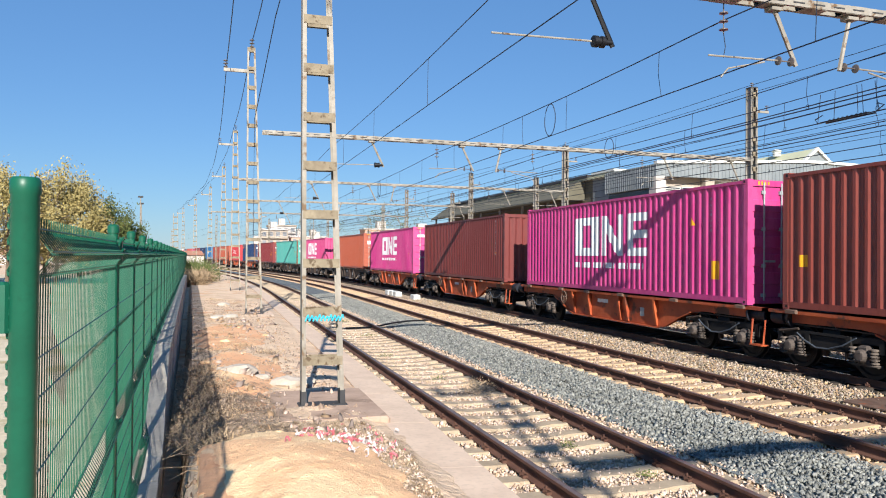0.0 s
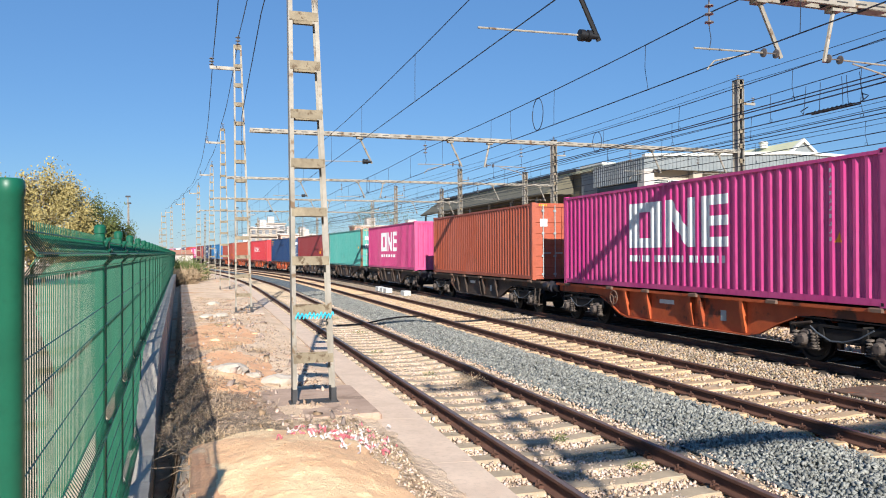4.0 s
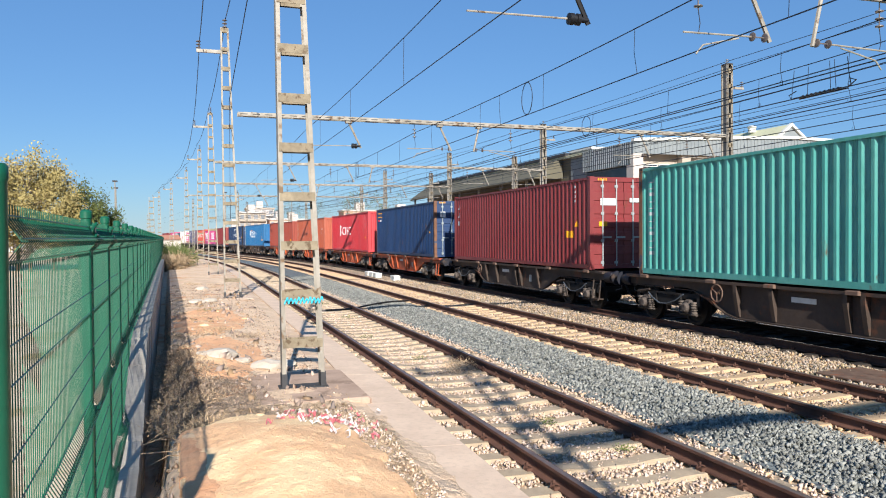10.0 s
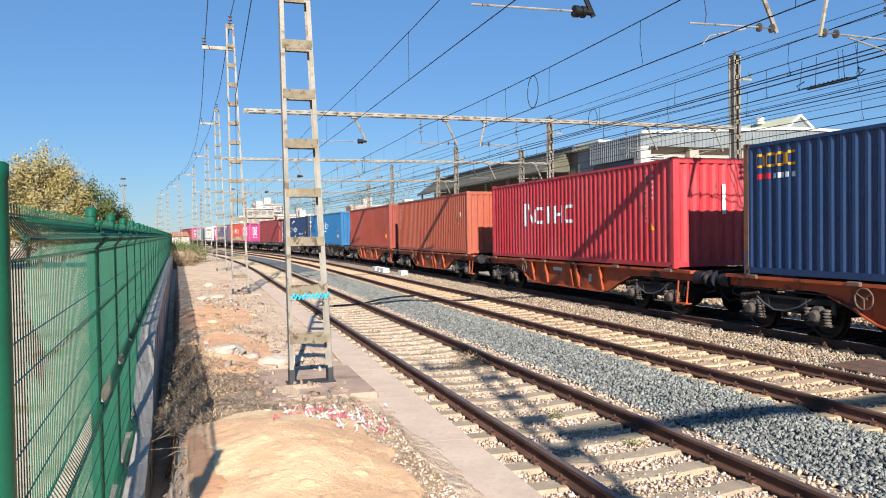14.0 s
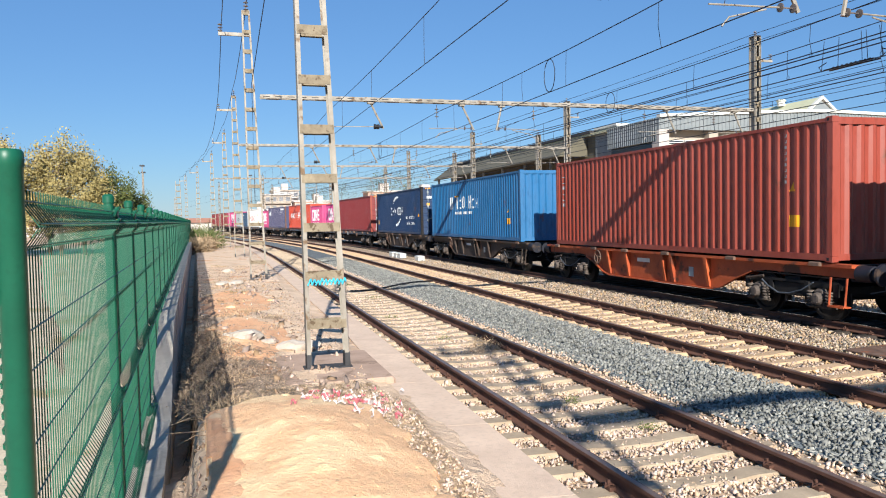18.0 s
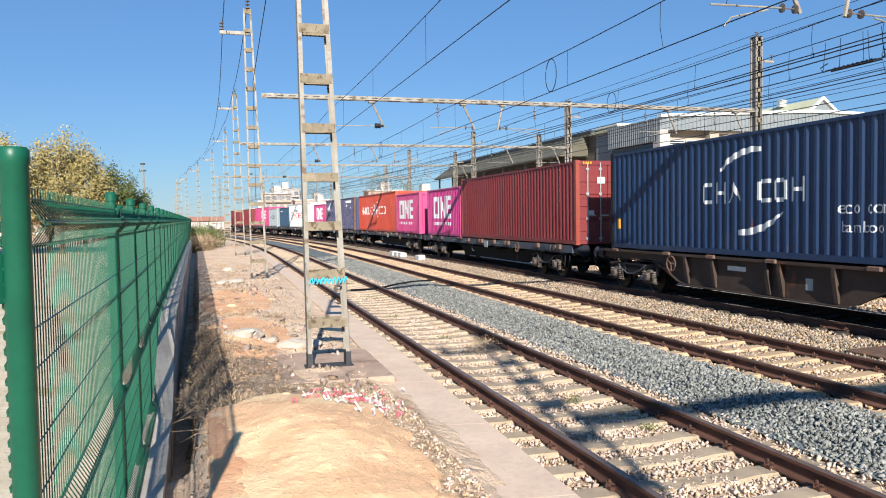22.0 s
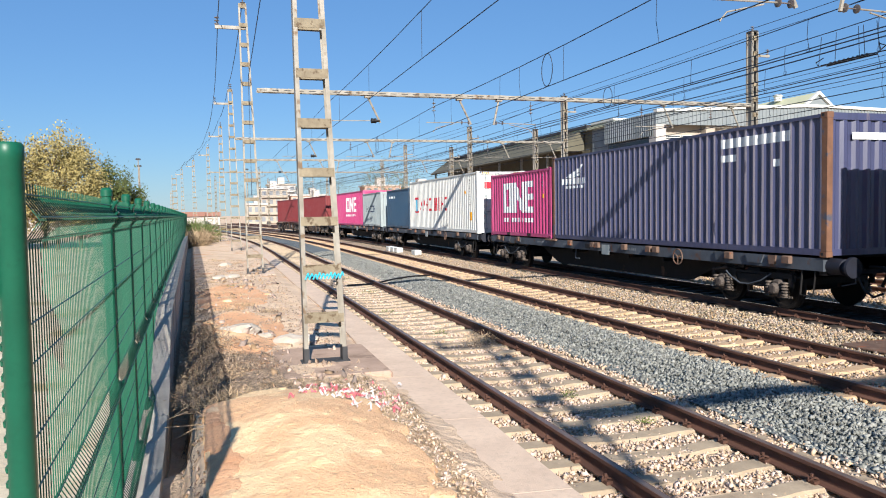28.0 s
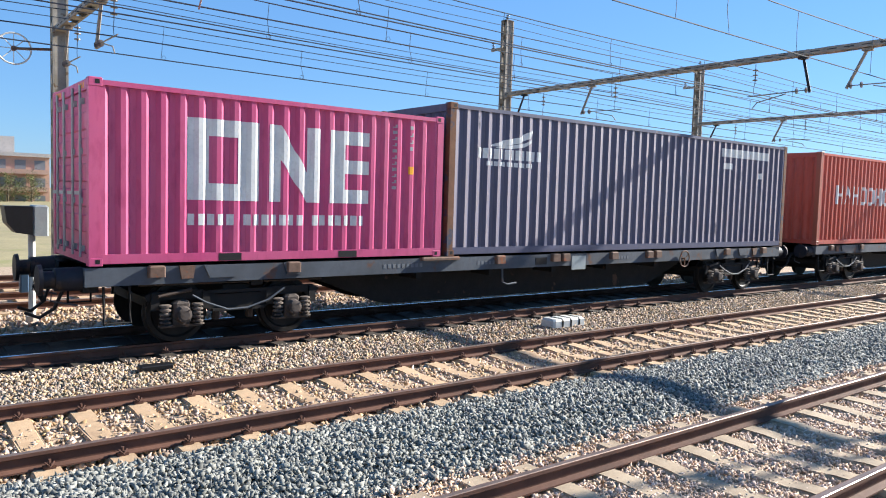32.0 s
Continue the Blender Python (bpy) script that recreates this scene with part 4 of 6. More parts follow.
def forty_wagon(y_mid, mat, label):
    """A flat wagon for one long box: fish-bellied side sills, stanchions, two bogies."""
    w = thing("container_wagon", label, "freight wagon", group="wagons of the train")
    L = 6.9
    for s in (-1, 1):
        prof = [(-L, 1.19), (-L, 0.92), (-4.4, 0.94), (-4.0, 0.9), (-3.5, 0.72), (-2.9, 0.45), (-2.5, 0.37), (2.5, 0.37), (2.9, 0.45), (3.5, 0.72), (4.0, 0.9), (4.4, 0.94), (L, 0.92), (L, 1.19)]
        x0, x1 = (0.98, 1.06) if s > 0 else (-1.06, -0.98)
        sill = part("side_sill", Shape().prism(prof, "x", x0, x1), mat, w)
        sh = Shape().box(*((1.06, 1.2) if s > 0 else (-1.2, -1.06)), -L, L, 1.12, 1.19)
        low = [(-4.0, 0.9), (-3.5, 0.72), (-2.9, 0.45), (-2.5, 0.37), (2.5, 0.37), (2.9, 0.45), (3.5, 0.72), (4.0, 0.9)]
        for (a, b), (c, d) in zip(low, low[1:]):
            xa, xb = (1.06, 1.14) if s > 0 else (-1.14, -1.06)
            sh.add([(xa, a, b), (xb, a, b), (xb, c, d), (xa, c, d), (xa, a, b - 0.03), (xb, a, b - 0.03), (xb, c, d - 0.03), (xa, c, d - 0.03)],
                   [(0, 1, 2, 3), (4, 7, 6, 5), (0, 4, 5, 1), (1, 5, 6, 2), (2, 6, 7, 3), (3, 7, 4, 0)])
        part("flange", sh, mat, sill)
        for y in (-2.4, -0.9, -0.5, 1.4, 2.5):
            xa, xb = (1.06, 1.2) if s > 0 else (-1.2, -1.06)
            part("stanchion", Shape().prism([(xa, 1.12), (xb, 1.12), (xb, 0.95), (s * 1.1, 0.4), (xa, 0.4)] if s > 0 else [(xb, 1.12), (xa, 1.12), (xa, 0.95), (s * 1.1, 0.4), (xb, 0.4)], "y", y - 0.05, y + 0.05), mat, sill)
        for y in (-6.0, -3.4, -0.7, 1.4, 3.3, 6.0):
            xa, xb = (1.04, 1.26) if s > 0 else (-1.26, -1.04)
            part("container_bracket", Shape().bevel_box(xa, xb, y - 0.16, y + 0.16, 1.13, 1.215, 0.02), RUST_PAD, sill)
        part("name_plate", Shape().box(*((1.06, 1.066) if s > 0 else (-1.066, -1.06)), 0.3, 0.95, 0.86, 0.97), WHITE_TRIM, sill, "small white plate with unreadable writing")
        part("data_plate", Shape().box(*((1.06, 1.066) if s > 0 else (-1.066, -1.06)), -1.75, -1.55, 0.6, 0.85), GREY_PAINT, sill)
        piece("handwheel", HANDWHEEL, w, pose(s * 1.2, 3.1, 0.9))
        part("step_frame", Shape().tube([(s * 1.15, -6.75, 0.92), (s * 1.2, -6.75, 0.35), (s * 1.2, -6.35, 0.35), (s * 1.15, -6.35, 0.92)], 0.025, 6).box(*((1.05, 1.25) if s > 0 else (-1.25, -1.05)), -6.75, -6.35, 0.33, 0.36), mat, w)
        for e in (-1, 1):
            buffer(w, e * L, e, s, 1.02)
    cross = Shape().box(-1.0, 1.0, -L, -L + 0.2, 0.85, 1.18).box(-1.0, 1.0, L - 0.2, L, 0.85, 1.18)
    for y in (-4.9, -2.4, 0, 2.4, 4.9):
        cross.box(-0.98, 0.98, y - 0.12, y + 0.12, 0.86, 1.12)
    cross.box(-0.25, 0.25, -L, L, 0.86, 1.12)
    part("centre_frame", cross, GRIME, w)
    for e in (-1, 1):
        end_gear(w, e, L)
        add_bogie(w, e * 5.15)
    return rides(w, y_mid, 0)


def sixty_wagon(y_mid, label):
    """A long flat wagon with a slim outer sill and a deep dark spine, carrying a long and a short box."""
    w = thing("long_container_wagon", label, "freight wagon", group="wagons of the train")
    L = 9.35
    for s in (-1, 1):
        x0, x1 = (1.08, 1.2) if s > 0 else (-1.2, -1.08)
        sill = part("side_sill", Shape().box(x0, x1, -L, L, 0.93, 1.19), WAGON_GREY, w)
        for y in (-8.4, -6.53, -3.49, -3.15, -1.84, -0.22, 0.09, 1.69, 6.23, 8.4):
            xa, xb = (1.14, 1.29) if s > 0 else (-1.29, -1.14)
            part("container_bracket", Shape().bevel_box(xa, xb - 0.03 if s > 0 else xb, y - 0.12, y + 0.12, 1.04, 1.205, 0.02), RUST_PAD, sill)
        part("rating_plate", Shape().box(*((1.2, 1.212) if s > 0 else (-1.212, -1.2)), -0.9, -0.45, 0.84, 1.14), GREY_PAINT, sill, "pale plate with unreadable writing")
        for y, k in ((1.6, 0.7), (3.6, 0.9), (-2.4, 0.6)):
            sh = Shape()
            for i in range(int(k * 10)):
                a = y + i * 0.1
                sh.box(*((1.2, 1.204) if s > 0 else (-1.204, -1.2)), a, a + 0.06, 1.03, 1.1)
            part("stencilled_line", sh, STENCIL, sill)
        spine = [(-6.3, 1.15), (-6.3, 0.86), (-5.4, 0.8), (-4.2, 0.34), (-3.9, 0.28), (3.9, 0.28), (4.2, 0.34), (5.4, 0.8), (6.3, 0.86), (6.3, 1.15)]
        part("belly_web", Shape().prism(spine, "x", s * 0.5 - 0.03, s * 0.5 + 0.03), GRIME, w)
        for y in (-3.6, -1.8, 0, 1.8, 3.6):
            xs = sorted((s * 0.53, s * 1.1))
            part("outrigger", Shape().box(xs[0], xs[1], y - 0.06, y + 0.06, 0.8, 1.12), GRIME, w)
        piece("handwheel", HANDWHEEL, w, pose(s * 1.27, -4.56, 0.98))
        part("seam_plate", Shape().bevel_box(*sorted((s * 1.12, s * 1.28)), 2.75, 3.65, 1.15, 1.21, 0.02), RUST_PAD, sill, "long rusty support plate")
        part("dark_recess", Shape().box(*sorted((s * 1.2, s * 1.204)), 0.32, 0.66, 0.98, 1.13), RUBBER, sill)
        part("brake_lever", Shape().tube([(s * 1.1, 1.5, 0.92), (s * 1.12, 1.5, 0.65), (s * 1.15, 1.4, 0.6), (s * 1.15, 1.15, 0.62)], 0.02, 6), WAGON_GREY, w)
        for e in (-1, 1):
            buffer(w, e * L, e, s, 1.03)
            part("end_step", Shape().tube([(s * 1.15, e * 9.1, 0.92), (s * 1.2, e * 9.1, 0.4), (s * 1.2, e * 8.75, 0.4), (s * 1.15, e * 8.75, 0.92)], 0.022, 6), GRIME, w)
            for k, wide in ((6.2, 0.2), (7.4, 0.3), (7.95, 0.12)):
                xa, xb = sorted((s * 1.14, s * 1.24))
                part("lashing_plate", Shape().prism([(e * k - wide, 1.19), (e * k + wide, 1.19), (e * k + wide * 0.7, 1.0), (e * k - wide * 0.7, 1.0)], "x", xa, xb), WAGON_GREY if wide > 0.15 else RUST_PAD, sill)
    cross = Shape().box(-0.55, 0.55, -L, L, 0.95, 1.15)
    for y in (-L + 0.1, -6.8, 6.8, L - 0.1):
        cross.box(-1.1, 1.1, y - 0.1, y + 0.1, 0.84, 1.15)
    part("centre_frame", cross, GRIME, w)
    for e in (-1, 1):
        end_gear(w, e, L)
        add_bogie(w, e * 7.1)
    return rides(w, y_mid, 0)


for far, mat, look_ in ((13.0, WAGON_ORANGE, "rusty orange"), (26.6, WAGON_ORANGE, "rusty orange"), (41.5, WAGON_ORANGE, "orange"), (56.75, WAGON_ORANGE, "orange"), (71.8, WAGON_BROWN, "dark brown"),
                        (88.1, WAGON_BROWN, "dark brown"), (103.2, WAGON_BROWN, "dark brown"), (118.35, WAGON_BROWN, "dark brown"), (133.9, WAGON_ORANGE, "orange"), (149.0, WAGON_ORANGE, "orange"),
                        (164.6, WAGON_ORANGE, "orange"), (179.75, WAGON_ORANGE, "orange"), (195.5, WAGON_BROWN, "dark brown"), (210.85, WAGON_BROWN, "dark brown"), (331.0, WAGON_BROWN, "dark brown"), (345.7, WAGON_BROWN, "dark brown")):
    forty_wagon(far - FORTY / 2, mat, look_ + " flat wagon with fish-bellied sills under a container")
for mid in (222.9, 243.45, 264.4, 285.0, 305.6):
    sixty_wagon(mid, "long grimy grey flat wagon under two containers")


# ---- loose stone ----
YARD = surface("pale_yard_gravel", srgb(224, 208, 182), srgb(196, 180, 152), 1.2, 0.95, 0, 0.02, 18.0, srgb(176, 160, 120), 0.56, 0.5)
RUBBLE = surface("dusty_rubble", srgb(186, 160, 134), srgb(148, 124, 102), 6.0, 0.9, 0, 0, 10, None, island=0.45, mixed=0.5)


def pebbles(name, count, place, sizes, material, label, category="ballast"):
    """A field of angular stones: one joined mesh, each stone a chipped block of its own size and turn."""
    rng = np.random.default_rng(len(name) + count)
    tips = np.array([(1, 0, 0), (-1, 0, 0), (0, 1, 0), (0, -1, 0), (0, 0, 1), (0, 0, -1)], float)
    tris = np.array([(0, 2, 4), (2, 1, 4), (1, 3, 4), (3, 0, 4), (2, 0, 5), (1, 2, 5), (3, 1, 5), (0, 3, 5)])
    pos = place(rng, count)
    n = len(pos)
    size = rng.uniform(sizes[0], sizes[1], (n, 1, 1)) * rng.uniform((0.7, 0.5, 0.3), (1.05, 0.85, 0.6), (n, 1, 3)) * 0.55
    v = (tips[None] * rng.uniform(0.75, 1.3, (n, 6, 1)) + rng.normal(0, 0.24, (n, 6, 3))) * size * 1.5
    a, b, c = (rng.uniform(0, 2 * np.pi, n) for _ in range(3))
    ca, sa, cb, sb, cc, sc = np.cos(a), np.sin(a), np.cos(b), np.sin(b), np.cos(c), np.sin(c)
    rot = np.stack([np.stack([cb * cc, -cb * sc, sb], -1), np.stack([ca * sc + sa * sb * cc, ca * cc - sa * sb * sc, -sa * cb], -1),
                    np.stack([sa * sc - ca * sb * cc, sa * cc + ca * sb * sc, ca * cb], -1)], 1)
    v = np.einsum("nij,nkj->nki", rot, v) + pos[:, None, :]
    faces = (tris[None] + (np.arange(n) * 6)[:, None, None]).reshape(-1)
    me = bpy.data.meshes.new(name)
    me.vertices.add(n * 6)
    me.vertices.foreach_set("co", v.astype(np.float32).ravel())
    me.loops.add(n * 24)
    me.loops.foreach_set("vertex_index", faces.astype(np.int32))
    me.polygons.add(n * 8)
    me.polygons.foreach_set("loop_start", np.arange(0, n * 24, 3, dtype=np.int32))
    me.materials.append(material)
    me.update(calc_edges=True)
    me.validate()
    return tagged(new(name, me), label, category, "", "stuff")


def strip(x0, x1, y0, y1, z0, z1, pull=1.0):
    """Places over a strip along the line, denser towards the camera's stand where pull is over one."""
    def place(rng, n):
        y = np.where(rng.random(n) < 0.5, 1, -1) * np.abs(rng.random(n)) ** pull
        y = np.where(y > 0, y * y1, -y * y0)
        x = rng.uniform(x0, x1, n)
        z = rng.uniform(z0, z1, n)
        s = np.where(y > 46, (y - 46) ** 2 / 860, 0)
        return np.stack([x - s, y, z], -1)
    return place


def crown(rng, n):
    p = strip(5.6, 7.45, -26, 46, 0, 0, 1.5)(rng, n)
    u = (p[:, 0] - 5.6) / 1.85
    p[:, 2] = -0.19 + 0.085 * np.sin(np.clip(u, 0, 1) * np.pi) + rng.uniform(-0.015, 0.035, n)
    return p


pebbles("grey_ballast_stones", 110000, crown, (0.03, 0.062), STONE_GREY, "blue-grey crushed stone heaped between the tracks")
pebbles("mixed_ballast_between_tracks", 28000, strip(9.95, 11.6, -28, 42, -0.19, -0.15, 1.4), (0.028, 0.058), STONE_MIX, "grey-green stones between two tracks")
pebbles("tan_ballast_between_tracks", 28000, strip(9.95, 11.6, -28, 42, -0.19, -0.15, 1.4), (0.028, 0.058), STONE_TAN, "pale tan stones between two tracks")
pebbles("tan_ballast_in_track", 30000, strip(7.3, 9.95, -28, 42, -0.2, -0.178, 1.4), (0.03, 0.065), STONE_TAN, "pale tan stones between sleepers of a track")
pebbles("tan_ballast_near_track", 56000, strip(3.38, 4.9, -12, 40, -0.206, -0.178, 1.4), (0.02, 0.052), STONE_PALE, "pale stones half covering old sleepers")
pebbles("tan_ballast_shoulder", 20000, strip(2.6, 3.26, -6, 36, -0.204, -0.172, 1.2), (0.02, 0.055), STONE_PALE, "tan stones beside the near rail")
pebbles("tan_ballast_edge", 18000, strip(5.03, 5.8, -16, 40, -0.2, -0.15, 1.4), (0.022, 0.05), STONE_PALE, "tan stones beside the inner rail")
pebbles("tan_ballast_under_train", 14000, strip(14.0, 17.2, -28, 30, -0.2, -0.13, 1.2), (0.04, 0.09), STONE_TAN, "pale stones beyond the train's track")


# ---- verge: dirt, sand, footpath and wall ----
def fence_x(y):
    return -0.548 - 0.03 * y


def wall_top(y):
    """The wall under the fence is low at its near end and ramps up past 8.5 m."""
    k = max(0.0, min(1.0, (y - 8.4) / 3.6))
    return 0.88 * k * k * (3 - 2 * k) * (1 if y < 45 else max(0.5, 1 - (y - 45) * 0.01))


def verge_base(x, y):
    """The broad swells of the verge."""
    z = 0.02 + 0.07 * lump(x, y, 0.7)
    z += 0.3 * gauss(x, y, 0.7, 6.8, 1.0, 2.1) + 0.1 * gauss(x, y, 0.3, 4.6, 1.0, 1.2)
    z += 0.2 * gauss(x, y, 0.15, 13.6, 0.7, 1.6) + 0.1 * gauss(x, y, 0.3, 18, 0.9, 2.5)
    return z


def verge_height(x, y):
    z = verge_base(x, y) + 0.05 * lump(x, y, 3.0, 3) + 0.05 * abs(lump(x, y, 5.5, 7))
    d = x - fence_x(y) - 0.24
    if d < 0.6 and y > 4:
        w = 0.2 + 0.08 * lump(0, y, 2.0)
        cut = max(0.0, min(1.0, (w + 0.09 - d) / 0.12))
        deep = 0.26 + 0.42 * max(0.0, min(1.0, (y - 7.3) / 0.3))
        z -= cut * deep * (1.0 if y < 26 else max(0.25, 1 - (y - 26) / 15))
    if x > 1.9:
        z -= (x - 1.9) / 0.95 * 0.2
    return z


verge_y = [-8, -4, -1, 1, 3] + span(4, 22, 0.14) + span(22.4, 46, 0.6) + span(48, 120, 4)
ground_strip = Shape()
for y in verge_y:
    s = bend(y)[0]
    left, right = fence_x(y) + 0.1, 2.85 - s
    for k in span(0, 1, 1 / 60):
        x = left + (right - left) * k
        ground_strip.v.append((x, y, verge_height(x + (s if x > 1.9 - s else 0), y)))
for j in range(len(verge_y) - 1):
    ground_strip.f += [(j * 61 + i, j * 61 + i + 1, (j + 1) * 61 + i + 1, (j + 1) * 61 + i) for i in range(60)]
solid("verge", ground_strip, DIRT, "rough sandy verge with stones and rubble", "ground", "", "structure", smooth=True)


def mound_height(x, y):
    out = ((x - 0.72) / (1.02 if x > 0.72 else 1.3)) ** 2 + ((y - 6.5) / 2.75) ** 2 + 0.5 * lump(x, y, 1.6, 8)
    if x < fence_x(y) + 0.58:
        return -1.0
    return verge_base(x, y) + 0.075 + 0.025 * lump(x, y, 2.2, 2) + 0.05 * max(0.0, lump(x, y, 7.0, 3) - 0.1) + 0.022 * max(0.0, lump(x, y, 21.0, 4) - 0.05) - 0.9 * max(0, out - 0.8)


sheet("sand_mound", span(-0.4, 1.85, 0.022), span(3.6, 9.6, 0.03), mound_height, SAND, "low heap of ochre sand on the verge", "sand")
sheet("orange_soil_patch", span(-0.7, 1.5, 0.08), span(11.0, 17.6, 0.14), lambda x, y: verge_height(x, y) + 0.02 - 0.25 * max(0, ((x - 0.35) / 0.95) ** 2 + ((y - 14.4) / 2.7) ** 2 + 0.5 * lump(x, y, 1.5, 4) - 0.75), ORANGE_SOIL, "patch of orange dug-up soil", "soil")

sheet("orange_soil_patch", span(-0.8, 1.6, 0.08), span(16.0, 27.0, 0.16), lambda x, y: verge_height(x, y) + 0.02 - 0.25 * max(0, ((x - 0.4) / 1.0) ** 2 + ((y - 21.0) / 4.2) ** 2 + 0.9 * lump(x, y, 1.2, 6) - 0.75), ORANGE_SOIL, "patch of orange dug-up soil", "soil")

sheet("orange_slope", span(-0.42, 0.6, 0.05), span(5.0, 8.8, 0.06), lambda x, y: mound_height(x, y) + 0.014 - 0.5 * max(0, x - 0.0 + 0.2 * lump(x, y, 2.5, 9) - 0.1 * math.sin(y * 1.3)), ORANGE_SOIL, "orange cut slope at the side of the sand heap", "soil")

pebbles("verge_stones", 220, lambda rng, n: (lambda x, y: np.stack([x, y, np.array([verge_height(p, q) + 0.01 for p, q in zip(x, y)])], -1))(rng.uniform(-0.1, 1.8, n), 9 + 26 * rng.random(n) ** 1.3), (0.05, 0.16), RUBBLE, "larger pale stones and lumps on the verge", "rubble")
pebbles("sand_clods", 420, lambda rng, n: (lambda x, y: np.stack([x, y, np.array([mound_height(p, q) - 0.004 for p, q in zip(x, y)])], -1))(rng.normal(0.75, 0.6, n), rng.uniform(4.2, 9.0, n)), (0.006, 0.024), SAND, "crumbled clods on the sand heap", "sand")

slab = Shape()
edges = []
for y in span(1.0, 46, 2.2) + span(48, 110, 4):
    s = bend(y)[0]
    a = 1.92 + 0.03 * min(y, 16) + 0.02 * lump(0, y, 0.4)
    edges.append((a - s, 2.66 + 0.022 * min(y, 14) - s, y))
for (a0, b0, y0), (a1, b1, y1) in zip(edges, edges[1:]):
    z = -0.035
    slab.add([(a0, y0, z), (b0, y0, z - 0.03), (b1, y1 - 0.006, z - 0.03), (a1, y1 - 0.006, z), (a0, y0, z - 0.2), (b0, y0, z - 0.2), (b1, y1 - 0.006, z - 0.2), (a1, y1 - 0.006, z - 0.2)],
             [(0, 1, 2, 3), (0, 4, 5, 1), (1, 5, 6, 2), (2, 6, 7, 3), (3, 7, 4, 0)])
solid("footpath", slab, PATH_SLAB, "pinkish concrete footpath beside the near track", "footpath", "", "structure")

pebbles("verge_rubble", 7000, lambda rng, n: (lambda x, y: np.stack([x, y, np.array([verge_height(p, q) + 0.005 for p, q in zip(x, y)])], -1))(
    *(lambda y: (rng.uniform(0, 1, n) * (2.0 - np.array([fence_x(q) + 0.35 for q in y])) + np.array([fence_x(q) + 0.35 for q in y]), y))(4 + 34 * rng.random(n) ** 1.3)),
    (0.008, 0.045), RUBBLE, "scattered rubble on the dirt verge", "rubble")

wall_low = thing("boundary_wall", "low grey rendered wall under the green fence", "wall", kind="structure")
for a, b in zip(span(-11, 88, 0.9), span(-10.1, 88.9, 0.9)):
    sh = Shape()
    xa, xb = fence_x(a), fence_x(b)
    j = random.uniform(-0.006, 0.006)
    ta, tb = wall_top(a), wall_top(b)
    sh.add([(xa - 0.1, a, ta), (xa + 0.22 + j, a, ta), (xb + 0.22 + j, b - 0.008, tb), (xb - 0.1, b - 0.008, tb),
            (xa - 0.1, a, -0.75), (xa + 0.2 + j, a, -0.75), (xb + 0.2 + j, b - 0.008, -0.75), (xb - 0.1, b - 0.008, -0.75)],
           [(0, 1, 2, 3), (0, 4, 5, 1), (1, 5, 6, 2), (2, 6, 7, 3), (3, 7, 4, 0)])
    part("wall_bay", sh, CONCRETE, wall_low)


# ---- green mesh fence ----
def fence_panel(width, top, r=0.0041):
    """Upright wires and folded cross wires of one bay, seen along y."""
    sh = Shape()
    folds = [(0.03, 0), (0.14, 0.07), (0.25, 0), (0.97, 0), (1.06, 0.05), (1.15, 0), (1.75, 0), (top - 0.21, 0), (top - 0.13, 0.055), (top - 0.05, 0), (top, 0)]
    n = int(width / 0.05)
    for i in range(n):
        y = 0.025 + i * 0.05
        sh.tube([(d, y, z) for z, d in folds], r, 4, False)
    for z, d in folds[:-1]:
        sh.tube([(d - 0.006, 0, z), (d - 0.006, width, z)], 0.004, 4, False)
        sh.tube([(d + 0.006, 0, z + 0.01), (d + 0.006, width, z + 0.01)], 0.0033, 4, False)
    for z in (0.42, 0.6, 0.78, 1.32, 1.5, 1.9):
        sh.tube([(0.005, 0, z), (0.005, width, z)], 0.0038, 4, False)
    return sh


TOP = 2.39
BAY = 1.64
PANEL = fence_panel(BAY, TOP).mesh("mesh_panel", FENCE_GREEN)
FIRST_PANEL = fence_panel(2.9, TOP, 0.003).mesh("mesh_panel", FENCE_GREEN)
fpost = Shape().disc((0, 0, 0), "z", [(-0.02, 0.034), (TOP + 0.02, 0.034), (TOP + 0.025, 0.04), (TOP + 0.07, 0.04), (TOP + 0.085, 0.026)], 16)
FPOST = fpost.mesh("fence_post", FENCE_GREEN, True)
CLAMP = Shape().bevel_box(0.02, 0.06, -0.05, 0.05, -0.03, 0.03, 0.01).tube([(0.02, -0.13, -0.05), (0.07, -0.05, 0.04), (0.07, 0.05, 0.04), (0.02, 0.13, -0.05)], 0.008, 5).mesh("panel_clamp", FENCE_GREEN)
fence = thing("mesh_fence", "green coated welded mesh fence with folded panels", "fence", kind="structure")
lean = math.degrees(math.atan(0.03))
for i in range(51):
    y = 5.7 + BAY * i
    piece("mesh_panel", PANEL, fence, pose(fence_x(y), y, 0.0, 0, 0, lean))
    p = piece("fence_post", FPOST, fence, pose(fence_x(y) - 0.02, y, 0.0, 0, 0, lean))
    for z in (0.14, 1.06, TOP - 0.13, TOP - 0.05):
        piece("panel_clamp", CLAMP, p, pose(0, 0, z))
piece("mesh_panel", FIRST_PANEL, fence, pose(fence_x(2.8), 2.8, 0.0, 0, 0, lean))
near = Shape().disc((0, 0, 0), "z", [(-0.02, 0.0445), (2.51, 0.0445), (2.515, 0.048), (2.56, 0.048), (2.57, 0.04)], 28)
gate = part("end_post", near, FENCE_GREEN, fence, "thick round green end post", True)
gate.matrix_basis = pose(-0.655, 2.78, -0.05)
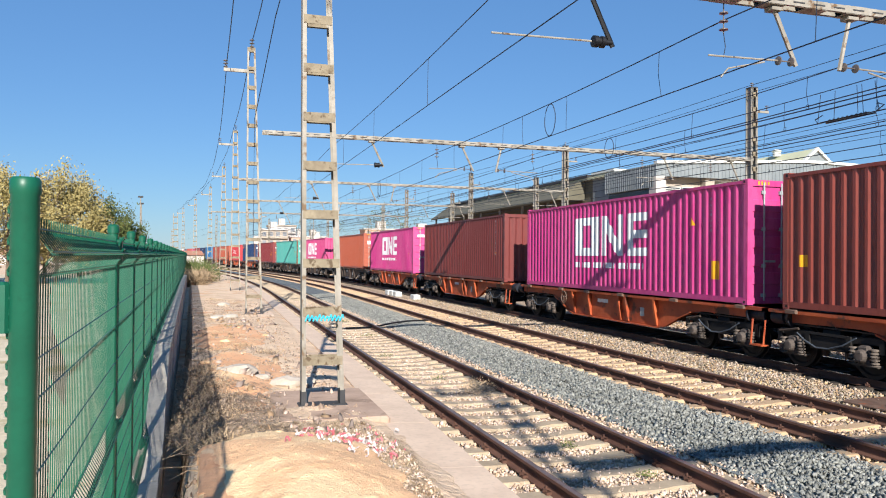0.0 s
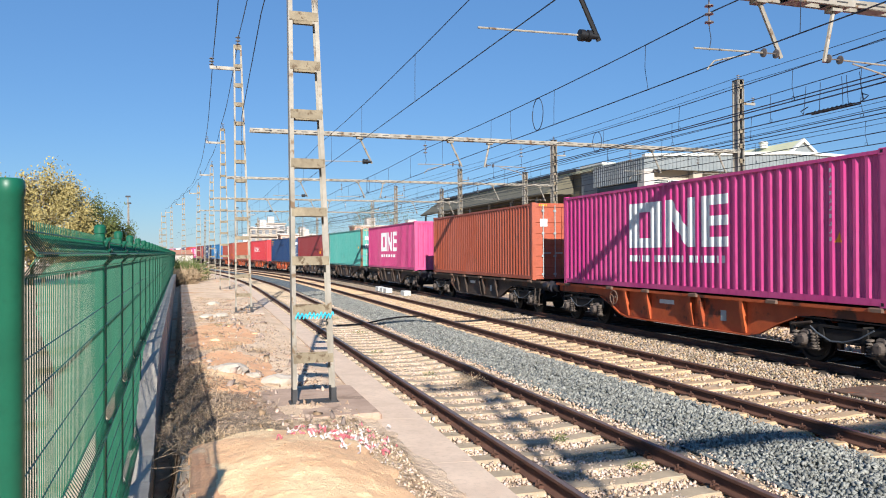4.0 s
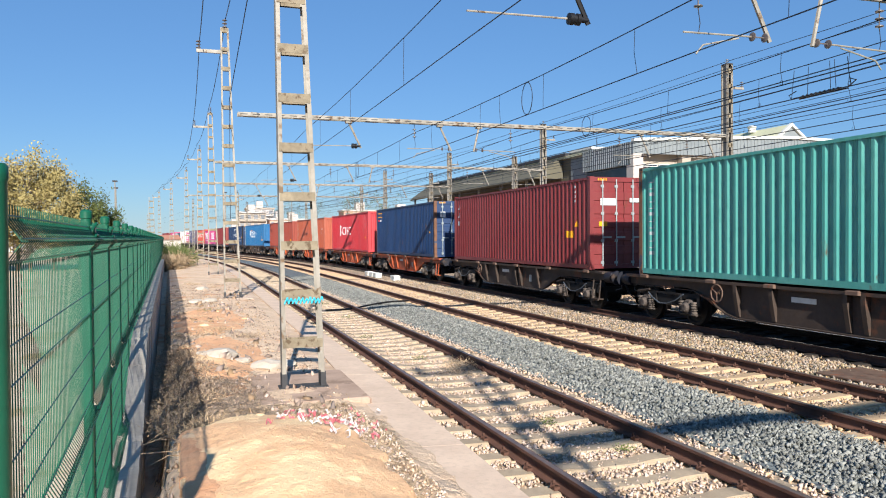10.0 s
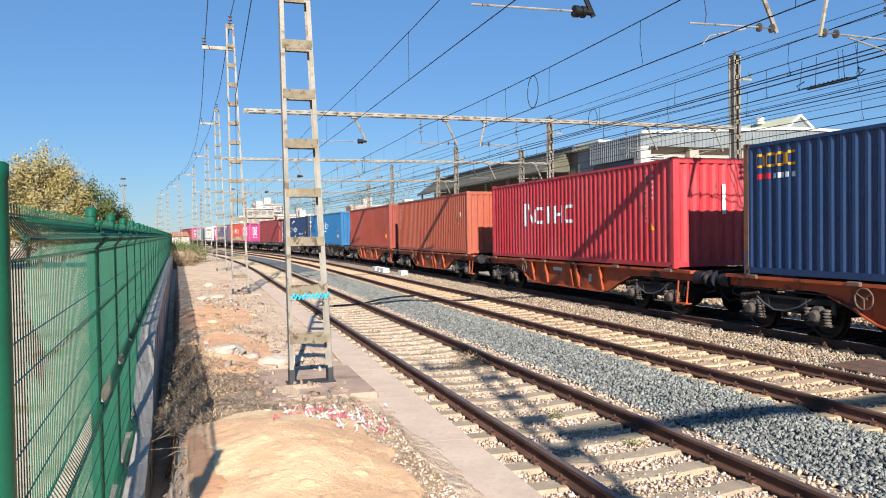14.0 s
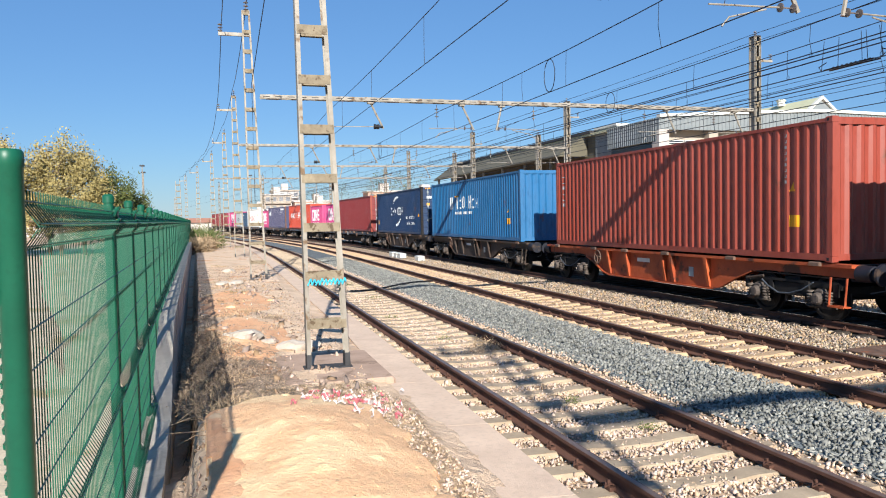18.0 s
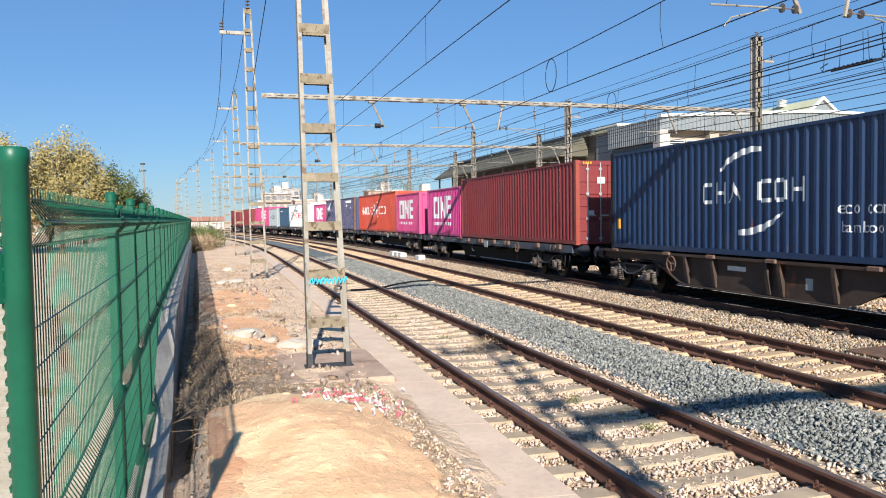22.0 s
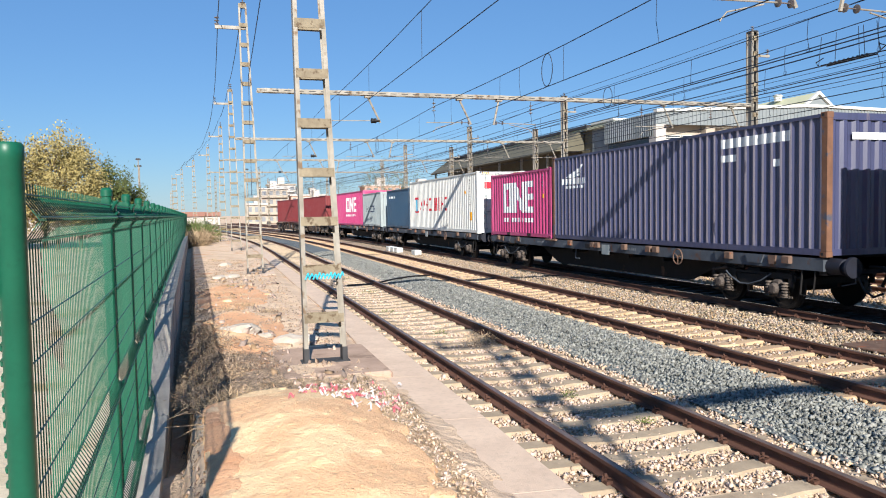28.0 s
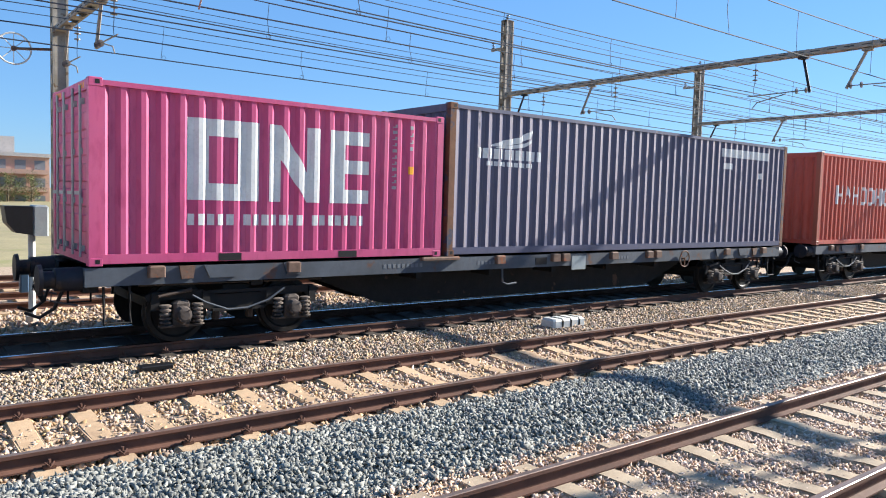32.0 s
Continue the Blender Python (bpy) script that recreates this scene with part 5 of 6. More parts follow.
for k in range(46):
    z = 0.1 + k * 0.052
    part("mesh_loop", Shape().tube([(-0.036, 0.02, z), (-0.047, 0.0, z + 0.012), (-0.047, 0.0, z + 0.026), (-0.036, -0.02, z + 0.038)], 0.007, 5), FENCE_GREEN, gate)
part("post_bracket", Shape().bevel_box(-0.13, -0.04, -0.03, 0.03, 2.05, 2.22, 0.01), FENCE_GREEN, gate)


# ---- lineside masts and portals ----
def ladder_mast(x, y, z0, height, w0, w1, label, lean_x=0.0, tag=False):
    """Two steel channels that draw together upwards, tied by batten plates."""
    m = thing("catenary_mast", label, "mast", pose(x, y, z0), "catenary masts")
    def half(z):
        return (w0 + (w1 - w0) * z / height) / 2
    for s in (-1, 1):
        c0, c1 = s * half(0), s * half(height) + lean_x
        sh = Shape()
        ring = [(s * 0.006, -0.11), (s * 0.006, 0.11), (-s * 0.055, 0.11), (-s * 0.055, 0.098), (-s * 0.006, 0.098), (-s * 0.006, -0.098), (-s * 0.055, -0.098), (-s * 0.055, -0.11)]
        sh.add([(c0 + a, b, 0) for a, b in ring] + [(c1 + a, b, height) for a, b in ring], [(k, (k + 1) % 8, 8 + (k + 1) % 8, 8 + k) for k in range(8)] + [tuple(range(8)), tuple(range(8, 16))])
        leg = part("mast_leg", sh, MAST_GREY, m)
        part("painted_foot", Shape().box(c0 - 0.012 if s < 0 else c0 - 0.065, c0 + 0.065 if s < 0 else c0 + 0.012, -0.115, 0.115, -0.02, 0.22), MAST_FOOT, leg, "dark painted foot of the mast")
    n = int(height / 0.72)
    for i in range(n):
        z = 0.6 + 0.72 * i
        if z > height - 0.1:
            break
        h, c = half(z), lean_x * z / height
        for f in (-0.118, 0.106):
            part("batten_plate", Shape().box(c - h + 0.008, c + h - 0.008, f, f + 0.012, z, z + 0.13), BATTEN, m)
    part("base_plate", Shape().bevel_box(-w0 / 2 - 0.05, w0 / 2 + 0.05, -0.16, 0.16, -0.03, 0.02, 0.01), MAST_FOOT, m)
    return m


def insulator(parent, name, top, length, r=0.06, n=5, axis="z"):
    sh = Shape()
    x, y, z = top
    for k in range(n):
        o = length * (0.15 + 0.7 * k / max(1, n - 1))
        c = (x, y, z - o) if axis == "z" else (x - o, y, z)
        sh.disc(c, axis, [(-0.025, 0.02), (-0.012, r), (0.008, r * 0.95), (0.025, 0.02)], 14)
    end = (x, y, z - length) if axis == "z" else (x - length, y, z)
    sh.tube([top, end], 0.014, 6)
    return part(name, sh, INSULATOR, parent, smooth=True)


def feeder_arms(m, height, lean=0.0):
    part("side_arm", Shape().box(lean - 1.0, lean + 0.1, -0.05, 0.05, height - 0.95, height - 0.83), MAST_GREY, m)
    insulator(m, "post_insulator", (lean - 0.93, 0, height - 0.5), 0.33, 0.09, 3)
    insulator(m, "post_insulator", (lean + 0.02, 0, height + 0.36), 0.36, 0.09, 3)


LEFT = [(1.5, 11.06, 0.05), (1.36, 28.9, 0.03), (1.15, 48.3, 0.0), (0.55, 67.4, -0.1), (-0.7, 87.0, -0.2), (-2.8, 107.0, -0.2), (-5.2, 128.0, -0.2)]
LEAN = (-0.25, -0.2, -0.1, 0, 0, 0, 0)
for k, (x, y, z) in enumerate(LEFT):
    m = ladder_mast(x, y, z, 10.1, 0.62, 0.28, "weathered pale steel ladder mast with batten plates", LEAN[k])
    feeder_arms(m, 10.1, LEAN[k])
for y in (-5.32, -22.3, -36.3):
    feeder_arms(ladder_mast(1.5, y, 0.0, 10.1, 0.62, 0.28, "weathered pale steel ladder mast behind the viewer"), 10.1)
for x, y in ((-4.6, 92.0), (-8.0, 150.0)):
    ladder_mast(x, y, -0.5, 7.6, 0.8, 0.5, "distant pale lattice mast beyond the fence")
base = thing("mast_footing", "flat concrete footing slab under the mast", "footing")
part("slab", Shape().bevel_box(0.78, 2.3, 10.0, 12.3, -0.12, 0.055, 0.03), FOOTING, base)
base2 = thing("mast_footing", "flat concrete footing slab under the mast", "footing")
part("slab", Shape().bevel_box(0.8, 2.1, 28.2, 29.7, -0.15, 0.04, 0.04), PATH_SLAB, base2)

PORTALS = [(-36.3, 6.75), (-22.3, 6.78), (-5.32, 6.72), (11.06, 6.95), (28.9, 6.95), (48.3, 7.05), (67.4, 7.1), (87.0, 7.1)]
TRACKS = [4.14, 8.55, 12.81, 18.13, 21.73]


def box_mast(x, y, height):
    m = thing("portal_mast", "pale slotted steel mast on the far side of the tracks", "mast", pose(x, y, -0.2, 0, 0, 90), "portal masts")
    for s in (-1, 1):
        sh = Shape().box(-0.2, 0.2, s * 0.13 - 0.012, s * 0.13 + 0.012, 0, height)
        sh.box(-0.2, -0.14, s * 0.13 - 0.05, s * 0.13 + 0.05, 0, height).box(0.14, 0.2, s * 0.13 - 0.05, s * 0.13 + 0.05, 0, height)
        part("mast_channel", sh, MAST_GREY, m)
    for i in range(int(height / 0.7)):
        for f in (-0.2, 0.19):
            part("batten_plate", Shape().box(f, f + 0.012, -0.12, 0.12, 0.3 + i * 0.7, 0.3 + i * 0.7 + 0.2), BATTEN, m)
    part("cap", Shape().bevel_box(-0.22, 0.22, -0.18, 0.18, height, height + 0.06, 0.02), MAST_FOOT, m)
    arm = part("bracket_arm", Shape().box(-0.04, 0.04, -0.95, -0.1, height - 1.1, height - 1.0), MAST_GREY, m)
    insulator(m, "post_insulator", (0, -0.85, height - 0.72), 0.28, 0.08, 3)
    insulator(m, "post_insulator", (0.0, 0, height + 0.3), 0.28, 0.08, 3)
    return m


def portal(y, z, x_left, x_right, full):
    """A long slotted beam over all tracks, with drop struts, insulators and steady arms."""
    p = thing("portal_beam", "long pale slotted steel portal beam with hanging arms", "portal", pose(0, y, z), "portal beams")
    for f in (-1, 1):
        ys = sorted((f * 0.15, f * 0.1))
        part("side_channel", Shape().box(x_left, x_right, f * 0.15 - 0.006, f * 0.15 + 0.006, -0.066, 0.066).box(x_left, x_right, ys[0], ys[1], 0.058, 0.07).box(x_left, x_right, ys[0], ys[1], -0.07, -0.058), MAST_GREY, p)
        slots = Shape()
        n = int((x_right - x_left) / 0.45)
        for i in range(n):
            x = x_left + (x_right - x_left) * (i + 0.5) / n
            slots.box(x - 0.13, x + 0.13, f * 0.158 - 0.004, f * 0.158 + 0.004, -0.013, 0.013)
        part("beam_slots", slots, MAST_FOOT, p, "row of dark slots along the beam")["kind"] = "stuff"
    n = int((x_right - x_left) / 0.9)
    for i in range(n):
        x = x_left + (x_right - x_left) * (i + 0.5) / n
        part("beam_plate", Shape().box(x - 0.25, x + 0.25, -0.145, 0.145, 0.071, 0.077), MAST_GREY, p)
        if full:
            part("beam_plate", Shape().box(x - 0.25, x + 0.25, -0.145, 0.145, -0.077, -0.071), MAST_GREY, p)
    for i, tx in enumerate(TRACKS):
        s = bend(y)[0]
        dark = (i == 0 and y < 20) or (y < -10 and i % 2 == 0)
        x = tx - s
        foot = x + (2.19, 1.58, -1.68, 1.6, 1.6)[i]
        lean_s = -0.5 if i != 2 else 0.24
        part("drop_strut", Shape().tube([(foot + lean_s, 0, -0.1), (foot, 0, -1.12)], 0.042, 6).box(foot + lean_s - 0.12, foot + lean_s + 0.12, -0.1, 0.1, -0.16, -0.1), RUBBER if dark else MAST_GREY, p)
        d = 1 if foot > x else -1
        if i == 0:
            part("arm_insulator", Shape().disc((foot - 0.22, 0, -1.05), "x", [(-0.17, 0.03), (-0.15, 0.1), (-0.07, 0.1), (-0.06, 0.08), (-0.02, 0.08), (-0.01, 0.1), (0.05, 0.1), (0.06, 0.05), (0.2, 0.05)], 14), RUBBER, p, "black ribbed insulator", True)
        else:
            insulator(p, "arm_insulator", (foot - d * 0.05, 0, -1.05) if d > 0 else (foot + 0.45, 0, -1.05), 0.4, 0.085, 2, "x")
        sh = Shape().tube([(foot - d * 0.4, 0, -1.05), (foot - d * (2.19 if i == 0 else 1.9), 0, -1.08)], 0.017, 6)
        if full and i:
            sh.tube([(foot - d * 0.7, 0, -1.1), (x + d * 0.1, 0.0, -1.28), (x - d * 0.05, 0, z * 0 - 1.45)], 0.016, 6)
        part("steady_arm", sh, MAST_GREY, p)
        if i:
            part("hanger", Shape().tube([(x, 0, -0.13), (x, 0, -0.3)], 0.012, 5), WIRE, p)
            insulator(p, "string_insulator", (x, 0, -0.24), 0.42, 0.08, 3)
            part("hanger", Shape().tube([(x, 0, -0.66), (x + 0.04, 0, -0.9), (x, 0, -1.1)], 0.008, 5), WIRE, p)
    return p


yard = Shape()
for y in span(-20, 90, 5):
    yard.v += [(-60, y, -0.12), (-8, y, -0.06), (fence_x(y) - 0.1, y, -0.03)]
for j in range(len(yard.v) // 3 - 1):
    yard.f += [(3 * j, 3 * j + 1, 3 * j + 4, 3 * j + 3), (3 * j + 1, 3 * j + 2, 3 * j + 5, 3 * j + 4)]
solid("gravel_yard", yard, YARD, "pale gravel yard beyond the fence", "ground", "", "structure")

for y, z in PORTALS:
    s = bend(y)[0]
    portal(y, z, 1.6 - s - (0.3 if y > 40 else 0), 24.0 - s, abs(y) < 40)
    h = 10.3 if y > 0 else 9.8
    box_mast(24.0 - s, y, h + 0.2)
for x, y in ((33.0, 60), (31.0, 78), (28, 100), (12.5, 118), (24, 125), (6, 140), (16, 150)):
    box_mast(x - 6, y, 9.5)

wheel_mast = thing("tension_wheel", "pale spoked wire tensioning wheel on the mast", "pulley", pose(24.0, -4.2, 6.05), "")
sh = Shape()
sh.tube([(0.0, 0.42 * math.cos(a), 0.42 * math.sin(a)) for a in [2 * math.pi * k / 24 for k in range(25)]], 0.025, 6, False)
part("rim", sh, WHITE_TRIM, wheel_mast)
for k in range(8):
    a = math.pi * k / 4
    part("spoke", Shape().tube([(0, 0, 0), (0, 0.42 * math.cos(a), 0.42 * math.sin(a))], 0.012, 5), WHITE_TRIM, wheel_mast)
part("hub_arm", Shape().tube([(0, 0, 0), (0, -1.1, 0.12)], 0.04, 6).disc((-0.05, 0, 0), "x", [(0, 0.07), (0.1, 0.07)], 10), RUST_PAD, wheel_mast)


# ---- overhead wires ----
def hung(x, ys, z_at, r, name, label, sag=0.0, follow=True):
    """A wire from support to support, with a little sag between."""
    pts = []
    for (y0, z0), (y1, z1) in zip(zip(ys, z_at), zip(ys[1:], z_at[1:])):
        for k in range(6):
            t = k / 6
            y = y0 + (y1 - y0) * t
            pts.append((x - (bend(y)[0] if follow else 0), y, z0 + (z1 - z0) * t - 4 * sag * t * (1 - t)))
    pts.append((x - (bend(ys[-1])[0] if follow else 0), ys[-1], z_at[-1]))
    return solid(name, Shape().tube(pts, r, 5), WIRE, label, "wire", "overhead wires"), pts


WY = [-60, -36.3, -22.3, -5.32, 11.06, 28.9, 48.3, 67.4, 87, 107, 130, 160]
# over each track: place across, contact height, messenger height, droppers in each span
CATENARY = [(4.14, 5.42, 6.45, (0.2, 0.5, 0.8)), (8.55, 5.56, 6.52, (0.12, 0.34, 0.49, 0.6, 0.86)), (12.81, 5.7, 6.47, (0.16, 0.38, 0.62, 0.84)),
            (14.2, 5.65, 6.46, (0.1, 0.26, 0.5, 0.74)), (15.65, 5.6, 6.4, (0.2, 0.42, 0.65, 0.86)), (20.0, 5.6, 6.46, (0.14, 0.4, 0.66, 0.9))]
for i, (tx, low, high, drops) in enumerate(CATENARY):
    hung(tx, WY, [low] * len(WY), 0.009 if i < 1 else 0.012 if i < 2 else 0.015, "contact_wire", "taut copper contact wire over the track", 0.01)
    hung(tx, WY, [high] * len(WY), 0.009 if i < 1 else 0.012, "messenger_wire", "messenger wire carrying the contact wire", 0.1)
    for y0, y1 in zip(WY, WY[1:]):
        for t in drops:
            y = y0 + (y1 - y0) * t + random.uniform(-0.3, 0.3)
            u = (y - y0) / (y1 - y0)
            s = bend(y)[0]
            top, foot = high - 0.4 * u * (1 - u), low - 0.04 * u * (1 - u)
            drop = Shape().tube([(tx - s, y, top), (tx - s, y + 0.03, (top + foot) / 2), (tx - s, y + random.uniform(-0.08, 0.08), foot)], 0.006, 4)
            if i > 1:
                drop.tube([(tx - s, y + 0.05 * math.sin(a), foot + 0.06 + 0.05 * math.cos(a)) for a in [k * math.pi / 4 for k in range(9)]], 0.005, 4, False)
            solid("dropper", drop, WIRE, "thin dropper between the overhead wires", "wire", "droppers")
for x, z, r in ((24.0, 10.48, 0.014), (23.75, 10.05, 0.012), (12.9, 5.82, 0.014), (12.75, 5.58, 0.008), (17.2, 6.13, 0.009), (18.0, 6.26, 0.015), (18.2, 5.66, 0.015), (18.0, 6.47, 0.008), (22.0, 6.66, 0.01)):
    hung(x, WY, [z if y > 0 or z < 9 else z - 0.5 for y in WY], r, "feeder_wire", "dark feeder wire above the tracks", 0.06)
for dx, z in ((-0.15, 10.5), (-1.08, 9.66)):
    pts = []
    for (xa, ya), (xb, yb) in zip([(1.5, -36.3), (1.5, -22.3), (1.5, -5.32)] + [(x, y) for x, y, _ in LEFT], [(1.5, -22.3), (1.5, -5.32)] + [(x, y) for x, y, _ in LEFT]):
        for k in range(8):
            t = k / 8
            pts.append((xa + (xb - xa) * t + dx, ya + (yb - ya) * t, z - 1.6 * t * (1 - t)))
    solid("feeder_wire", Shape().tube(pts, 0.016, 5), WIRE, "dark feeder cable along the near masts", "wire", "overhead wires")
solid("feeder_wire", Shape().tube([(2.0, -20, 9.6), (1.9, 0, 9.4), (1.7, 11, 9.6), (1.4, 20, 8.6), (1.3, 28.7, 7.4), (1.3, 28.8, 3.0)], 0.014, 5), WIRE, "dark earth cable running down to a mast", "wire", "overhead wires")


def wire_loop(x, y, z0, z1, r):
    sh = Shape()
    mid, h = (z0 + z1) / 2, (z1 - z0) / 2
    sh.tube([(x, y + r * math.sin(a), mid + h * math.cos(a)) for a in [2 * math.pi * k / 20 for k in range(21)]], 0.012, 5, False)
    return solid("jumper_loop", sh, WIRE, "round jumper loop joining two overhead wires", "wire", "jumper loops")


wire_loop(8.55, 18.2, 5.56, 6.42, 0.33)
wire_loop(12.81, 22.5, 5.7, 6.38, 0.3)
wire_loop(8.55, 40.0, 5.56, 6.42, 0.3)
sec = thing("section_insulator", "dark section insulator fitted in the contact wire", "insulator", pose(14.2, 13.9, 5.65))
for x in (-0.08, 0.1):
    part("runner", Shape().bevel_box(x - 0.018, x + 0.018, -0.75, 0.7, -0.03, 0.0, 0.008), RUBBER, sec)
for k in range(9):
    part("insulator_rib", Shape().disc((0.01, -0.55 + 0.13 * k, 0.01), "y", [(-0.03, 0.015), (-0.01, 0.034), (0.01, 0.034), (0.03, 0.015)], 10), RUBBER, sec)
for k in (-0.9, -0.5, -0.35, 0.35, 0.85):
    part("hanger", Shape().tube([(0, k, 0), (0, k * 0.9, 0.7)], 0.007, 4), WIRE, sec)
for e in (-1, 1):
    part("horn", Shape().tube([(0, e * 0.85, 0), (0.06, e * 1.0, 0.12), (0.1, e * 0.8, 0.2)], 0.014, 5), RUBBER, sec)


# ---- beyond the tracks: warehouse ----
BARK = surface("grey_bark", srgb(120, 104, 88), srgb(90, 78, 66), 4.0, 0.9, 0, 0.01, 20)
LEAF_GOLD = surface("yellowing_leaves", srgb(176, 160, 106), srgb(150, 138, 90), 0.5, 0.7, 0, 0, 10, srgb(168, 150, 84), 0.55, 0.5, island=0.2)
LEAF_GREEN = surface("dull_green_leaves", srgb(104, 112, 62), srgb(78, 90, 50), 0.6, 0.7, 0, 0, 10, srgb(130, 124, 70), 0.56, 0.6, island=0.22)
LEAF_BROWN = surface("brown_leaves", srgb(176, 152, 122), srgb(150, 130, 104), 0.6, 0.8, 0, 0, 10, None, island=0.22)
DRY_STEM = surface("dry_stems", srgb(200, 176, 144), srgb(164, 138, 110), 2.0, 0.9, 0, 0, 10, None, island=0.35)
SCRUB = surface("dark_dry_scrub", srgb(168, 148, 128), srgb(132, 114, 98), 2.0, 0.9, 0, 0, 10, None, island=0.4)
GREEN_TUFT = surface("green_tuft", srgb(110, 122, 60), srgb(90, 104, 50), 2.0, 0.8, 0, 0, 10, None, island=0.3)
GRASSLAND = surface("dry_grass_bank", srgb(164, 152, 114), srgb(138, 128, 98), 0.4, 0.95, 0, 0.05, 3.0, srgb(140, 136, 90), 0.55, 0.3)
GLASS_DARK = surface("dark_window", srgb(60, 66, 74), srgb(44, 50, 58), 0.5, 0.2)
FACADE = surface("cream_facade", srgb(182, 170, 156), srgb(166, 154, 140), 0.3, 0.9)
# far window grey is lifted: distance haze mixed into the colour
FAR_GLASS_HAZED = surface("hazed_far_window", srgb(140, 142, 146), srgb(118, 122, 128), 0.5, 0.4)
FACADE_PINK = surface("salmon_facade", srgb(206, 168, 150), srgb(192, 154, 138), 0.3, 0.9)
FACADE_WHITE = surface("white_facade", srgb(200, 192, 186), srgb(184, 176, 170), 0.3, 0.9)
ROOF_TILE = surface("clay_roof", srgb(190, 136, 112), srgb(170, 118, 96), 1.0, 0.9)
TAPE_RED = surface("red_tape", srgb(196, 108, 116), srgb(180, 92, 102), 3.0, 0.5)
TAPE_WHITE = surface("white_tape", srgb(216, 206, 204), srgb(190, 178, 176), 3.0, 0.5)
ROCK = surface("white_rubble", srgb(212, 200, 186), srgb(178, 164, 148), 4.0, 0.9, 0, 0.01, 18)
PLASTIC_WHITE = surface("white_plastic", srgb(228, 228, 222), srgb(206, 206, 198), 2.0, 0.5)
GRAFFITI = surface("cyan_spray_paint", srgb(70, 196, 220), srgb(50, 170, 200), 6.0, 0.6)
SIGNAL_GREY = surface("signal_grey", srgb(168, 176, 178), srgb(150, 158, 160), 3.0, 0.5)

house = thing("warehouse", "grey clad industrial warehouse with cream pillars and pitched roof", "warehouse", kind="")
FY, FX0, FX1 = 47.5, 31.0, 92.0
EAVES = [(FX0, 9.3), (44.45, 9.95), (46.9, 9.95), (FX1, 8.9)]


def eaves(x):
    for (xa, za), (xb, zb) in zip(EAVES, EAVES[1:]):
        if x <= xb:
            return za + (zb - za) * (x - xa) / (xb - xa)
    return EAVES[-1][1]


part("upper_cladding", Shape().prism(EAVES + [(FX1, 8.4), (FX0, 8.4)], "y", FY, FY + 0.3), CLADDING, house, "grey ribbed cladding band")
ribs = Shape()
for x in span(FX0 + 0.2, 60, 0.33):
    ribs.box(x - 0.05, x + 0.05, FY - 0.04, FY, 8.4, eaves(x))
part("cladding_ribs", ribs, CLADDING, house)["kind"] = "stuff"
part("trim", Shape().prism(EAVES + [(x, z + 0.22) for x, z in reversed(EAVES)], "y", FY - 0.16, FY + 0.3), WHITE_TRIM, house, "white roof edge")
part("back_wall", Shape().box(FX0 + 0.32, FX1, FY + 0.9, FY + 1.2, 2.2, 8.9), FACADE, house, "tan wall set back under the cladding")
part("plinth_wall", Shape().box(FX0 + 0.32, FX1, FY + 0.85, FY + 1.15, -0.7, 2.2), FACADE_WHITE, house, "whitewashed lower wall")
part("side_wall", Shape().box(FX0, FX0 + 0.3, FY + 0.3, FY + 7.5, 7.6, 9.3), CLADDING, house)
part("side_base", Shape().box(FX0 + 0.35, FX0 + 0.65, FY + 1.2, FY + 7.5, -0.7, 7.6), GLASS_DARK, house, "dark open bay under the side cladding")
sr = Shape()
for y in span(FY + 0.4, FY + 7.4, 0.3):
    sr.box(FX0 - 0.05, FX0, y - 0.05, y + 0.05, 7.6, 9.3)
part("side_ribs", sr, CLADDING, house)["kind"] = "stuff"
part("flat_roof", Shape().prism([(x, z - 0.02) for x, z in EAVES] + [(x, z - 0.2) for x, z in reversed(EAVES)], "y", FY + 0.3, FY + 40), ROOF_CREAM, house)
part("corner_pillar", Shape().box(FX0, FX0 + 0.85, FY - 0.02, FY + 0.9, -0.7, 8.4), FACADE_WHITE, house, "pale concrete corner pillar")
for x in span(35.5, 84, 4.85):
    part("pillar", Shape().box(x, x + 0.8, FY + 0.25, FY + 0.9, -0.7, 8.4), FACADE, house, "cream concrete pillar")
for x in span(31.95, 80.5, 4.85):
    for top in (7.72, 5.9):
        win = part("window", Shape().box(x, x + 3.45, FY + 0.82, FY + 0.86, top - 0.95, top), GLASS_DARK, house)
        for k in range(2):
            xa = x + 0.05 + 1.72 * k
            sash = Shape()
            for a, b in ((xa, xa + 0.06), (xa + 1.57, xa + 1.63)):
                sash.add([(a, FY + 0.8, top), (b, FY + 0.8, top), (b, FY + 0.42, top - 0.8), (a, FY + 0.42, top - 0.8), (a, FY + 0.76, top), (b, FY + 0.76, top), (b, FY + 0.38, top - 0.8), (a, FY + 0.38, top - 0.8)],
                         [(0, 1, 2, 3), (4, 7, 6, 5), (0, 4, 5, 1), (1, 5, 6, 2), (2, 6, 7, 3), (3, 7, 4, 0)])
            for j in range(6):
                d = j / 5
                sash.box(xa, xa + 1.63, FY + 0.76 - 0.38 * d, FY + 0.8 - 0.38 * d, top - 0.8 * d - 0.05, top - 0.8 * d)
            part("tilted_sash", sash, WHITE_TRIM, win, "white window sash tilted open")
gx, gz = 45.68, 11.2
part("gable", Shape().prism([(gx - 1.2, 9.95), (gx + 1.25, 9.95), (gx, gz - 0.1)], "y", FY, FY + 0.3), CLADDING, house)
